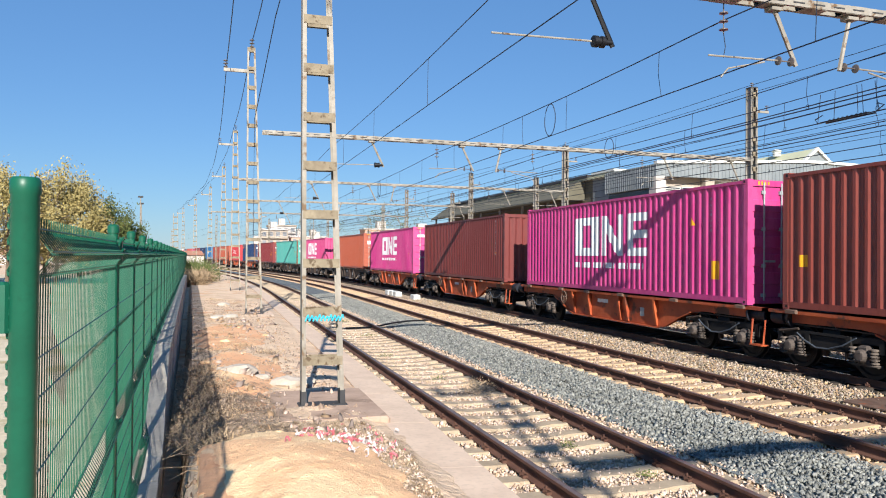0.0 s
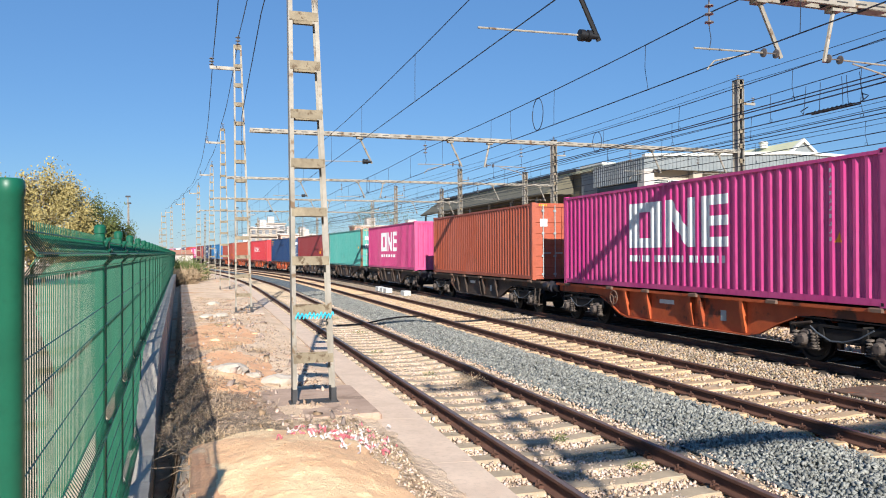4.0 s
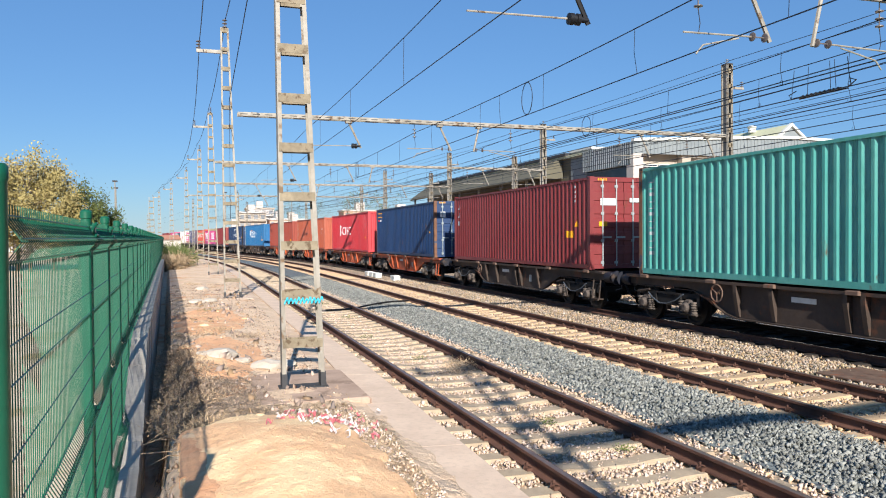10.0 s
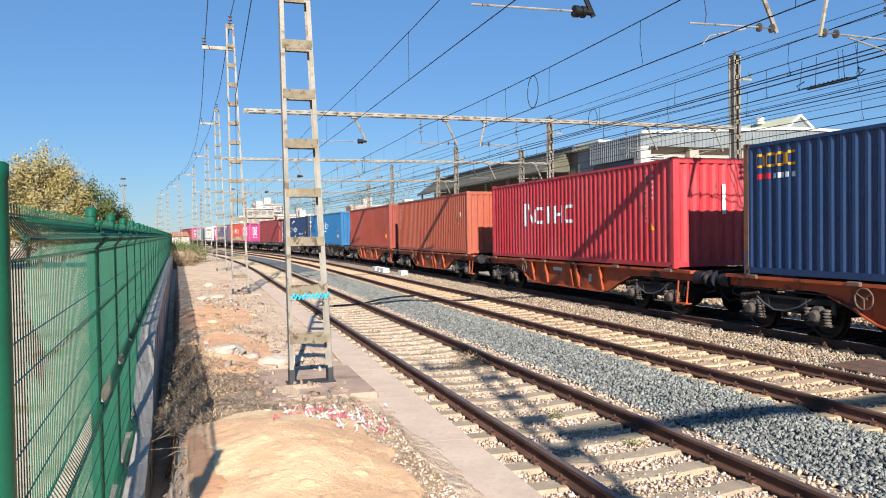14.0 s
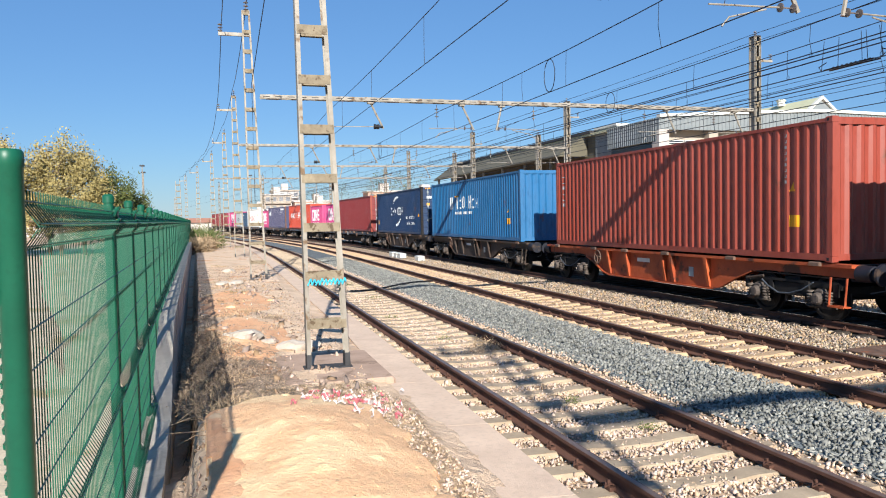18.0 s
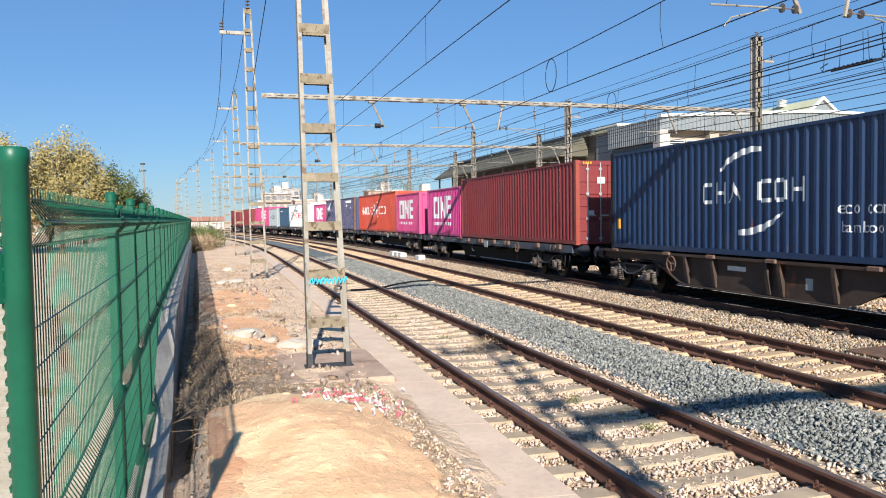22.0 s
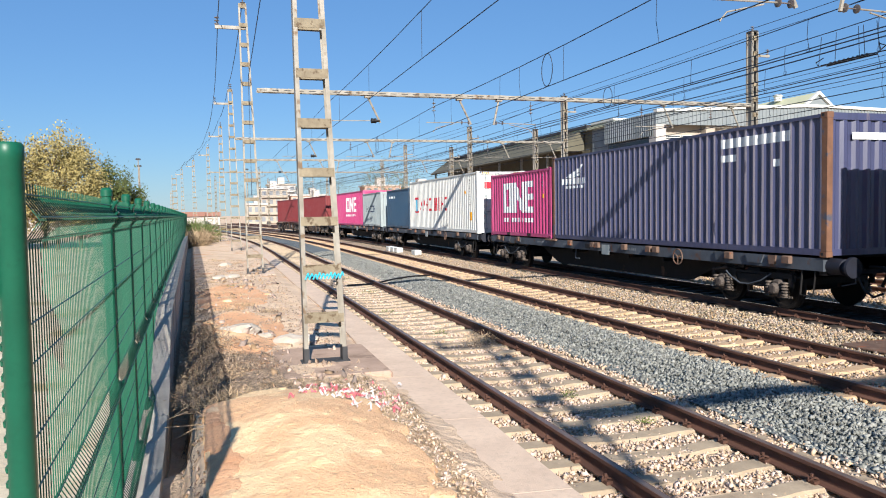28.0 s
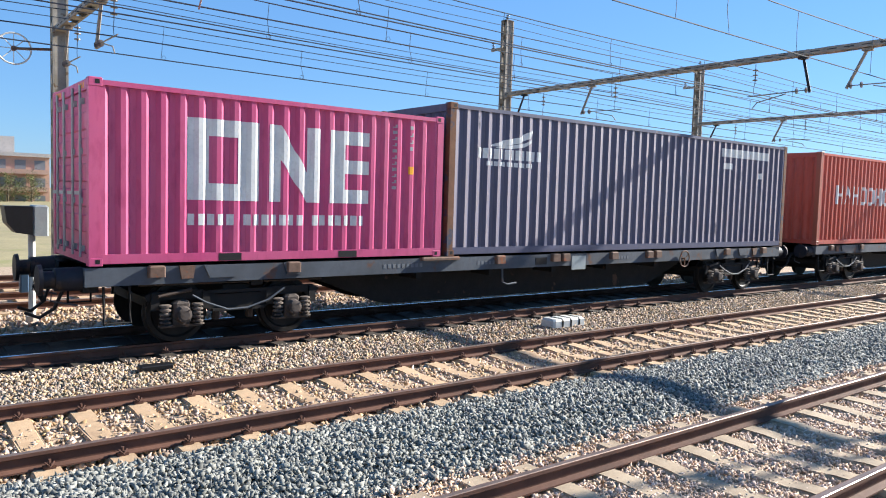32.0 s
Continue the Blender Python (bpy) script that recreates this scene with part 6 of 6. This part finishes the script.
for sd, w in ((-1, 1.3), (1, 1.3)):
    part("gable_trim", Shape().prism([(gx, gz - 0.2), (gx, gz + 0.05), (gx + sd * w, 10.22), (gx + sd * w, 10.0)], "y", FY - 0.2, FY + 0.1), WHITE_TRIM, house, "white gable edge")
    part("roof_slope", Shape().prism([(gx, gz - 0.2), (gx, gz - 0.02), (gx + sd * w, 10.15), (gx + sd * w, 9.95)], "y", FY + 0.1, FY + 14), ROOF_CREAM, house, "pale cream roof sheeting")
for y in (FY + 4, FY + 9):
    part("roof_vent", Shape().disc((gx - 0.3, y, gz - 0.2), "z", [(0, 0.32), (0.35, 0.32), (0.45, 0.42), (0.6, 0.22)], 14), WHITE_TRIM, house)

shed = thing("goods_shed", "long shed with an olive sloping canopy facing the tracks", "shed")
part("light_block", Shape().box(31.4, 33.0, 54.2, 57.8, -0.7, 9.5), CLADDING, shed)
part("block_cap", Shape().box(31.3, 33.1, 54.1, 57.9, 9.5, 9.68), WHITE_TRIM, shed)
part("wall", Shape().box(31.5, 45, 58, 100, -0.7, 9.3), OLIVE_ROOF, shed)
part("roof", Shape().box(30.9, 45.5, 57.9, 100, 9.3, 9.55), MAST_FOOT, shed, "dark flat roof edge")
part("canopy", Shape().prism([(31.2, 9.3), (31.3, 9.15), (28.7, 7.3), (28.6, 7.45)], "y", 59.5, 99), OLIVE_ROOF, shed, "sloping olive canopy")
part("canopy_end", Shape().prism([(31.4, 9.3), (28.6, 7.4), (31.4, 7.4)], "y", 59.3, 59.5), OLIVE_ROOF, shed)
for y in span(62, 98, 6):
    part("canopy_post", Shape().box(29.0, 29.2, y - 0.1, y + 0.1, -0.7, 7.4), MAST_GREY, shed)


# ---- trees beyond the fence ----
def tree(x, y, z, height, spread, leaves, label, density=2600, lean_y=0.0):
    """A tapered trunk with limbs, and a crown of many small leaves in loose clumps."""
    rng = random.Random(round(x * 13 + y * 7))
    t = thing("tree", label, "tree", pose(x, y, z), "trees beyond the fence")
    trunk = Shape().tube([(0, 0, 0), (0.05, 0.03, height * 0.3), (-0.04, 0.05, height * 0.62), (0.03, 0, height * 0.94)], [0.16, 0.12, 0.07, 0.015], 8)
    tips = []
    for k in range(16):
        h = height * (0.22 + 0.7 * k / 16)
        a = k * 2.4 + rng.random()
        r = spread * (0.35 + 0.75 * math.sin(math.pi * min(1, 0.25 + 0.7 * k / 16))) * rng.uniform(0.6, 1.05)
        tip = Vector((math.cos(a) * r, math.sin(a) * r, h + height * rng.uniform(0.1, 0.2)))
        mid = Vector((math.cos(a) * r * 0.4, math.sin(a) * r * 0.4, h + height * 0.04))
        trunk.tube([(0, 0, h), mid, tip], [0.05, 0.03, 0.008], 5)
        tips += [tip, mid.lerp(tip, 0.6), mid.lerp(tip, 0.3) + Vector((0, 0, 0.4)), tip + Vector((0, 0, 0.5))]
    tips += [Vector((rng.uniform(-0.3, 0.3), rng.uniform(-0.3, 0.3), height * q)) for q in (0.9, 0.96, 1.0, 1.03)]
    part("trunk", trunk, BARK, t)
    crown_ = Shape()
    for _ in range(density):
        c = rng.choice(tips)
        q = c + Vector((rng.gauss(0, 0.34), rng.gauss(0, 0.34), rng.gauss(0, 0.42))) * (spread / 2.2)
        a, b = Vector((rng.gauss(0, 1), rng.gauss(0, 1), rng.gauss(0, 1))).normalized(), Vector((rng.gauss(0, 1), rng.gauss(0, 1), rng.gauss(0, 1)))
        b = (b - a * b.dot(a)).normalized()
        s = rng.uniform(0.06, 0.13)
        crown_.add([q - a * s, q + b * s * 0.5, q + a * s, q - b * s * 0.5], [(0, 1, 2, 3)])
    me = bpy.data.meshes.new("crown")
    me.from_pydata(crown_.v, [], crown_.f)
    me.materials.append(leaves)
    ob = new("crown", me)
    ob.parent = t
    return t


for x, y, h, sp, leaf in ((-19.5, 62, 9.0, 2.6, LEAF_GREEN), (-17.0, 60, 9.6, 2.4, LEAF_GOLD), (-15.0, 63, 9.2, 2.3, LEAF_BROWN), (-13.2, 60, 9.0, 2.5, LEAF_GOLD), (-11.4, 63, 8.6, 2.4, LEAF_BROWN),
                          (-10.2, 61, 9.3, 2.4, LEAF_GOLD), (-8.8, 62, 8.6, 2.5, LEAF_GOLD), (-7.3, 64, 7.2, 2.3, LEAF_GREEN), (-6.2, 67, 5.6, 2.0, LEAF_GREEN), (-22.5, 58, 9.4, 2.6, LEAF_GOLD)):
    tree(x - 1.2, y, -0.7, h * (0.88 if x < -8 else 0.86), sp * 0.92, leaf, {LEAF_GREEN: "dull green poplar tree beyond the fence", LEAF_GOLD: "tall poplar tree with yellowing leaves", LEAF_BROWN: "thin poplar tree with brown half-bare crown"}[leaf], 6000 if leaf == LEAF_BROWN else 9000 if leaf == LEAF_GOLD else 10000)


def bush(x, y, z, r, h, mat, count, label, name="bush"):
    rng = random.Random(round(x * 31 + y * 17))
    sh = Shape()
    for _ in range(count):
        a, q = rng.uniform(0, 2 * math.pi), rng.random() ** 0.6
        p0 = Vector((math.cos(a) * r * q, math.sin(a) * r * q, rng.uniform(0, h * 0.5)))
        way = Vector((rng.gauss(0, 1), rng.gauss(0, 1), rng.gauss(0.45, 0.55))).normalized()
        n, step = 3, rng.uniform(0.25, 0.6) * max(h, r * 0.5)
        w = rng.uniform(0.002, 0.006) * (1 if h < 1 else 5)
        for _k in range(n):
            p1 = p0 + way * step / n * 1.2
            p1.z = max(0.0, min(p1.z, h * 1.1))
            side = way.cross(Vector((rng.gauss(0, 1), rng.gauss(0, 1), 1))).normalized() * w
            sh.add([p0 - side, p0 + side, p1 + side * 0.7, p1 - side * 0.7], [(0, 1, 2, 3)])
            p0, way = p1, (way + Vector((rng.gauss(0, 0.5), rng.gauss(0, 0.5), rng.gauss(0, 0.4)))).normalized()
    me = bpy.data.meshes.new(name)
    me.from_pydata(sh.v, [], sh.f)
    me.materials.append(mat)
    return tagged(new(name, me), label, "bush", "weeds on the verge")


def place_bush(ob, x, y, z):
    ob.matrix_basis = pose(x, y, z)
    return ob


for i in range(26):
    y = 8.7 + i * 0.22 + random.uniform(-0.2, 0.2)
    x = fence_x(y) + random.uniform(0.6, 0.95)
    place_bush(bush(x, y, 0, random.uniform(0.3, 0.5), random.uniform(0.12, 0.26), SCRUB if i % 3 else DRY_STEM, 300, "tangled dry scrub beside the wall"), x, y, verge_height(x, y) - 0.04)
for i in range(26):
    y = random.uniform(9, 40)
    x = random.uniform(fence_x(y) + 0.7, 1.1)
    place_bush(bush(x, y, 0, random.uniform(0.2, 0.4), random.uniform(0.06, 0.14), DRY_STEM if i % 4 else SCRUB, 120, "low dry weeds on the verge"), x, y, verge_height(x, y) - 0.01)
for x, y, r, h in ((-1.4, 62, 1.0, 1.7), (-1.2, 66, 1.1, 2.0), (-1.6, 58, 0.8, 1.4), (-1.9, 70, 1.2, 2.2), (-2.2, 76, 1.4, 2.4)):
    place_bush(bush(x, y, 0, r, h, LEAF_GREEN if r > 1.05 else LEAF_BROWN, 1100, "tall ragged bush at the end of the fence"), x, y, -0.2)
for x, y, r in ((4.3, 8.6, 0.14), (4.55, 7.2, 0.12), (3.9, 17.5, 0.2), (4.4, 22, 0.25), (4.2, 14.0, 0.15), (0.4, 24.0, 0.3), (4.4, 27, 0.3)):
    place_bush(bush(x, y, 0, r, 0.1, GREEN_TUFT, 70, "small green weed tuft among the stones"), x, y, -0.16 if x > 2 else 0.02)
for i in range(3):
    x, y = 4.4 + i * 0.2, 12.3 + i * 0.4
    place_bush(bush(x, y, 0, 0.35, 0.14, DRY_STEM if i else SCRUB, 160, "flattened dry brush between the rails"), x, y, -0.15)


# ---- things on the verge ----
def boulder(x, y, r, label, mat, squash=0.4):
    rng = random.Random(round(x * 91 + y * 57))
    bm = bmesh.new()
    bmesh.ops.create_icosphere(bm, subdivisions=2, radius=r)
    for v in bm.verts:
        k = 1 + 0.35 * noise.noise(v.co * (2.2 / r) + Vector((x, y, 0)))
        v.co = Vector((v.co.x * k * rng.uniform(0.92, 1.08), v.co.y * k, v.co.z * k * squash))
    me = bpy.data.meshes.new("rock")
    bm.to_mesh(me)
    bm.free()
    me.materials.append(mat)
    ob = new("rock", me)
    ob.matrix_basis = pose(x, y, verge_height(x, y) + r * squash * 0.3, 0, 0, rng.uniform(0, 360))
    return tagged(ob, label, "rock", "rocks on the verge")


for x, y, r in ((0.38, 13.4, 0.3), (0.75, 13.3, 0.16), (0.1, 13.6, 0.14), (1.15, 12.9, 0.28), (1.45, 13.0, 0.22), (0.05, 27.0, 0.3), (0.5, 27.3, 0.26), (0.3, 34.0, 0.3)):
    boulder(x, y, r, "lump of white rubble on the verge", ROCK)
for x, y, r in ((0.95, 6.6, 0.09), (1.5, 5.1, 0.14), (0.6, 5.8, 0.05), (1.05, 5.3, 0.05), (0.2, 19.0, 0.12), (1.3, 21, 0.1), (-0.2, 15.5, 0.14)):
    boulder(x, y, r, "brown stone lying on the sand", SAND)

def litter(name, count, spot, lengths, mat, label):
    """Dry twigs and stalks strewn flat: thin bent strips in one mesh."""
    rng = random.Random(count)
    sh = Shape()
    for _ in range(count):
        x, y = spot(rng)
        a, n = rng.uniform(0, 6.28), rng.uniform(*lengths)
        w = rng.uniform(0.0025, 0.007)
        for _k in range(2):
            x1, y1 = x + math.cos(a) * n / 2, y + math.sin(a) * n / 2
            z, z1 = verge_height(x, y) + rng.uniform(0.004, 0.035), verge_height(x1, y1) + rng.uniform(0.004, 0.035)
            px, py = -math.sin(a) * w, math.cos(a) * w
            sh.add([(x - px, y - py, z), (x + px, y + py, z), (x1 + px, y1 + py, z1), (x1 - px, y1 - py, z1)], [(0, 1, 2, 3)])
            x, y, a = x1, y1, a + rng.uniform(-0.6, 0.6)
    me = bpy.data.meshes.new(name)
    me.from_pydata(sh.v, [], sh.f)
    me.materials.append(mat)
    return tagged(new(name, me), label, "litter", "", "stuff")


litter("dry_brush_litter", 2300, lambda r: ((lambda y: (fence_x(y) + 0.58 + 1.15 * r.random() ** 1.4, y))(r.uniform(7.9, 13.0))), (0.08, 0.35), SCRUB, "grey dry brush strewn on the verge")
litter("dry_grass_litter", 1300, lambda r: (r.uniform(0.0, 1.9), r.uniform(8.6, 9.9)), (0.05, 0.2), DRY_STEM, "dry grass stalks strewn on the verge")
litter("stalk_litter", 1600, lambda r: ((lambda y: (1.35 + 0.08 * (y - 5) + 0.5 * r.random(), y))(r.uniform(4.4, 8.9))), (0.04, 0.16), DRY_STEM, "pale broken stalks strewn beside the footpath")
pebbles("path_edge_rubble", 1500, lambda rng, n: (lambda x, y: np.stack([x, y, np.array([verge_height(p, q) + 0.02 for p, q in zip(x, y)])], -1))(rng.uniform(1.45, 2.0, n), rng.uniform(4.2, 9.4, n)), (0.01, 0.038), STONE_PALE, "broken pale stones beside the footpath", "rubble")
litter("far_brush_litter", 700, lambda r: ((lambda y: (fence_x(y) + 0.6 + 2.0 * r.random(), y))(r.uniform(13.0, 36.0))), (0.1, 0.4), SCRUB, "thin dry brush farther along the verge")
for i in range(16):
    y = 7.6 + i * 0.3 + random.uniform(-0.1, 0.1)
    x = fence_x(y) + 0.62
    sh = Shape().tube([(0, 0, 0), (-0.12, -0.1, random.uniform(0.02, 0.16)), (-random.uniform(0.25, 0.4), -random.uniform(0.1, 0.4), random.uniform(-0.05, 0.12))], [0.007, 0.005, 0.002], 5)
    solid("dry_branch", sh, DRY_STEM, "pale dry branch hanging over the ditch", "branch", "dry branches", m=pose(x, y, verge_height(x, y) - 0.01))

tape = thing("barrier_tape", "crumpled red and white barrier tape on the ground", "tape")
rng_ = random.Random(5)
for i in range(130):
    x, y = 1.45 + rng_.gauss(0, 0.26), 8.3 + rng_.gauss(0, 0.5)
    z = max(verge_height(x, y), mound_height(x, y)) + 0.02
    pts = []
    a = rng_.uniform(0, 6.28)
    for k in range(5):
        pts.append((x + math.cos(a) * 0.02 * k, y + math.sin(a) * 0.02 * k, z + rng_.uniform(-0.02, 0.05)))
        a += rng_.uniform(-0.7, 0.7)
    sh = Shape()
    for p, q in zip(pts, pts[1:]):
        sh.add([(p[0], p[1], p[2] - 0.01), (q[0], q[1], q[2] - 0.01), (q[0] + 0.014, q[1], q[2] + 0.008), (p[0] + 0.014, p[1], p[2] + 0.008)], [(0, 1, 2, 3)])
    part("tape_strip", sh, TAPE_RED if i % 2 else TAPE_WHITE, tape)

tag_ = thing("spray_scrawl", "cyan spray-painted scrawl on a mast plate", "graffiti")
for k in range(10):
    x = 1.22 + 0.056 * k
    part("paint_stroke", Shape().tube([(x, 10.93, 1.3), (x + 0.045, 10.93, 1.4 - 0.012 * (k % 3))], 0.012, 5), GRAFFITI, tag_)
    part("paint_stroke", Shape().tube([(x + 0.045, 10.93, 1.4 - 0.012 * (k % 3)), (x + 0.06, 10.93, 1.31 + 0.03 * (k % 2))], 0.011, 5), GRAFFITI, tag_)


junction = thing("junction_box", "white plastic trackside box on small feet", "box", pose(10.78, 7.0, -0.16))
part("body", Shape().bevel_box(-0.22, 0.22, -0.4, 0.4, 0.05, 0.3, 0.03), PLASTIC_WHITE, junction)
part("lid", Shape().bevel_box(-0.25, 0.25, -0.43, 0.43, 0.3, 0.38, 0.03), PLASTIC_WHITE, junction)
for s in (-1, 1):
    part("foot", Shape().box(-0.2, 0.2, s * 0.3 - 0.06, s * 0.3 + 0.06, -0.04, 0.05), CONCRETE, junction)
solid("cover_plate", Shape().bevel_box(-0.55, 0.55, -0.7, 0.7, 0, 0.03, 0.01), RUST_PAD, "rusty cover plate lying in the ballast", "plate", m=pose(10.75, 9.35, -0.14, 0, 0, 4))
for dx, dy in ((0.15, -1.1), (0.35, -1.3), (-0.1, -0.95)):
    solid("brick", Shape().bevel_box(-0.06, 0.06, -0.12, 0.12, 0, 0.08, 0.008), ROOF_TILE, "loose reddish brick beside the box", "brick", "loose bricks", m=pose(10.78 + dx, 7.0 + dy, -0.15, 0, 0, 30 * dx * 10))
solid("track_cable", Shape().tube([(4.1, 24.4, -0.13), (4.7, 24.3, -0.12), (5.2, 24.3, -0.07), (5.9, 25.0, -0.04), (6.5, 25.5, -0.03), (7.0, 26.0, -0.06), (7.6, 26.7, -0.12)], 0.03, 6), RUBBER, "black cable lying across the ballast", "cable")
striped = thing("striped_marker", "white and black striped marker block between tracks", "marker", pose(10.72, -11.97, -0.16))
part("block", Shape().bevel_box(-0.2, 0.2, -0.45, 0.45, 0, 0.17, 0.04), PLASTIC_WHITE, striped)
for k in range(3):
    part("stripe", Shape().bevel_box(-0.206, 0.206, -0.32 + k * 0.24, -0.2 + k * 0.24, 0.0, 0.176, 0.04), RUBBER, striped)
solid("track_pad", Shape().bevel_box(-0.09, 0.09, -0.22, 0.22, 0, 0.06, 0.015), RUBBER, "black rubber block lying on the ballast", "block", m=pose(10.84, -4.05, -0.13))
for x, y in ((10.6, 44.0), (10.6, 45.0), (10.6, 46.2), (10.8, 40.5)):
    solid("white_block", Shape().bevel_box(-0.2, 0.2, -0.4, 0.4, 0, 0.28, 0.03), PLASTIC_WHITE, "white plastic block between tracks", "block", "white blocks", m=pose(x, y, -0.17))

sig = thing("ground_signal", "low trackside signal with black hooded back plate on a post", "signal", pose(15.7, -3.32, -0.2))
part("post", Shape().tube([(0, 0, 0), (0, 0, 1.64)], 0.06, 10), WHITE_TRIM, sig)
part("hood", Shape().prism([(-0.1, 2.15), (0.34, 2.15), (0.3, 1.85), (0.16, 1.68), (-0.1, 1.64)], "x", -0.26, 0.26), RUBBER, sig).matrix_basis = pose(0, 0.12, 0)
part("case", Shape().bevel_box(-0.26, 0.26, -0.24, 0.015, 1.62, 2.17, 0.03), SIGNAL_GREY, sig, "grey metal signal case")
part("stem", Shape().tube([(0, 0, 0), (0, 0, 0.15)], 0.1, 8), CONCRETE, sig)
part("small_box", Shape().bevel_box(-0.1, 0.1, 0.06, 0.2, 0.6, 0.95, 0.02), STEEL_BLUE, sig)


# ---- distance ----
sheet("grass_bank", span(30, 260, 20), span(-220, 30, 20), lambda x, y: -0.7 + max(0.0, (x - 34) * 0.014), GRASSLAND, "dry yellow grass rising beyond the railway", "ground")


def block(x, y, w, d, h, mat, label, floors, bays, turn=0.0):
    """A far apartment house: walls, roof, and rows of windows with balconies."""
    b = thing("apartment_building", label, "building", pose(x, y, -0.7, 0, 0, turn), "far buildings")
    part("wall", Shape().box(-w / 2, w / 2, -d / 2, d / 2, 0, h), mat, b)
    part("roof", Shape().box(-w / 2 - 0.4, w / 2 + 0.4, -d / 2 - 0.4, d / 2 + 0.4, h, h + 0.5), FACADE_WHITE if mat is not FACADE_WHITE else FACADE, b)
    part("stair_tower", Shape().box(-w * 0.12, w * 0.12, -d * 0.2, d * 0.2, h + 0.5, h + 3.0), FACADE_WHITE, b)
    fh, bw = h / floors, w / bays
    for i in range(floors):
        for j in range(bays):
            cx, cz = -w / 2 + bw * (j + 0.5), fh * (i + 0.5)
            part("window", Shape().box(cx - bw * 0.28, cx + bw * 0.28, -d / 2 - 0.06, -d / 2 - 0.02, cz - fh * 0.28, cz + fh * 0.3), FAR_GLASS_HAZED, b)
        part("balcony", Shape().box(-w / 2 + bw * 0.1, w / 2 - bw * 0.1, -d / 2 - 1.0, -d / 2, fh * i + fh * 0.02, fh * i + fh * 0.28), mat, b)
    return b


block(19.0, 262, 9, 10, 11.5, FACADE, "cream apartment block in the distance", 4, 4)
block(27.0, 255, 6, 10, 9.0, FACADE_PINK, "salmon apartment block in the distance", 3, 3)
block(24.0, 290, 10, 10, 14.0, FACADE_WHITE, "white apartment block in the distance", 5, 4)
block(34.0, 275, 9, 10, 9.5, FACADE, "cream apartment block in the distance", 3, 4)
block(32.0, 250, 9, 9, 8.0, FACADE_PINK, "salmon apartment block in the distance", 3, 4)
block(52.0, 240, 12, 9, 11.5, FACADE_PINK, "reddish apartment block behind the train", 5, 5)
block(66.0, 240, 12, 9, 11.0, FACADE_PINK, "reddish apartment block behind the train", 5, 5)
block(12.0, 240, 6, 9, 6.0, FACADE, "cream house in the distance", 2, 3)
block(128.0, 1.5, 26, 20, 6.9, FACADE_PINK, "salmon apartment block beyond the bank", 3, 8, -92)
block(126.0, -16.6, 9.5, 20, 7.2, FACADE_PINK, "salmon and white apartment block beyond the bank", 3, 4, -92)
for x, y, w in ((-14, 200, 22), (-32, 205, 16), (-4, 215, 10), (-48, 200, 14)):
    low = thing("far_shed", "long low shed with a reddish roof in the distance", "building", pose(x, y, -0.7), "far sheds")
    part("wall", Shape().box(-w / 2, w / 2, 0, 12, 0, 2.8), FACADE_WHITE, low)
    part("roof", Shape().prism([(-0.5, 2.8), (12.5, 2.8), (6, 4.0)], "x", -w / 2 - 0.3, w / 2 + 0.3), ROOF_TILE, low)
for x, y, h in ((-11.0, 120, 11.5), (-11.6, 128, 11), (6.8, 170, 13), (20, 160, 12)):
    lamp = thing("floodlight_mast", "tall thin floodlight mast in the distance", "lamp post", pose(x, y, -0.7), "floodlight masts")
    part("pole", Shape().tube([(0, 0, 0), (0, 0, h)], [0.14, 0.07], 8), MAST_GREY, lamp)
    part("lamp_head", Shape().bevel_box(-0.35, 0.35, -0.15, 0.15, h, h + 0.25, 0.05), MAST_FOOT, lamp)
for x, y, h, sp, leaf in ((24.0, 110, 9.5, 3.0, LEAF_GREEN), (27.0, 108, 9.0, 3.0, LEAF_GREEN), (23, 190, 12, 4, LEAF_GREEN), (31, 195, 12, 4, LEAF_GREEN), (40, 200, 13, 4.5, LEAF_GREEN), (112, -13.0, 4.6, 1.8, LEAF_GREEN), (112, -15.5, 4.0, 1.6, LEAF_GREEN), (113, -18.4, 4.2, 1.8, LEAF_GREEN), (111, -10, 4.6, 1.8, LEAF_GREEN)):
    tree(x, y, -0.7, h, sp, leaf, "distant dark green tree among buildings", 1400)


def motions():
    """All that moves: boxes and wagons roll along the line together."""
    for ob, y, z in MOVING:
        walk(ob, [(t, on_line(TRAIN_X, y + s, z)) for t, s in RUN])


motions()
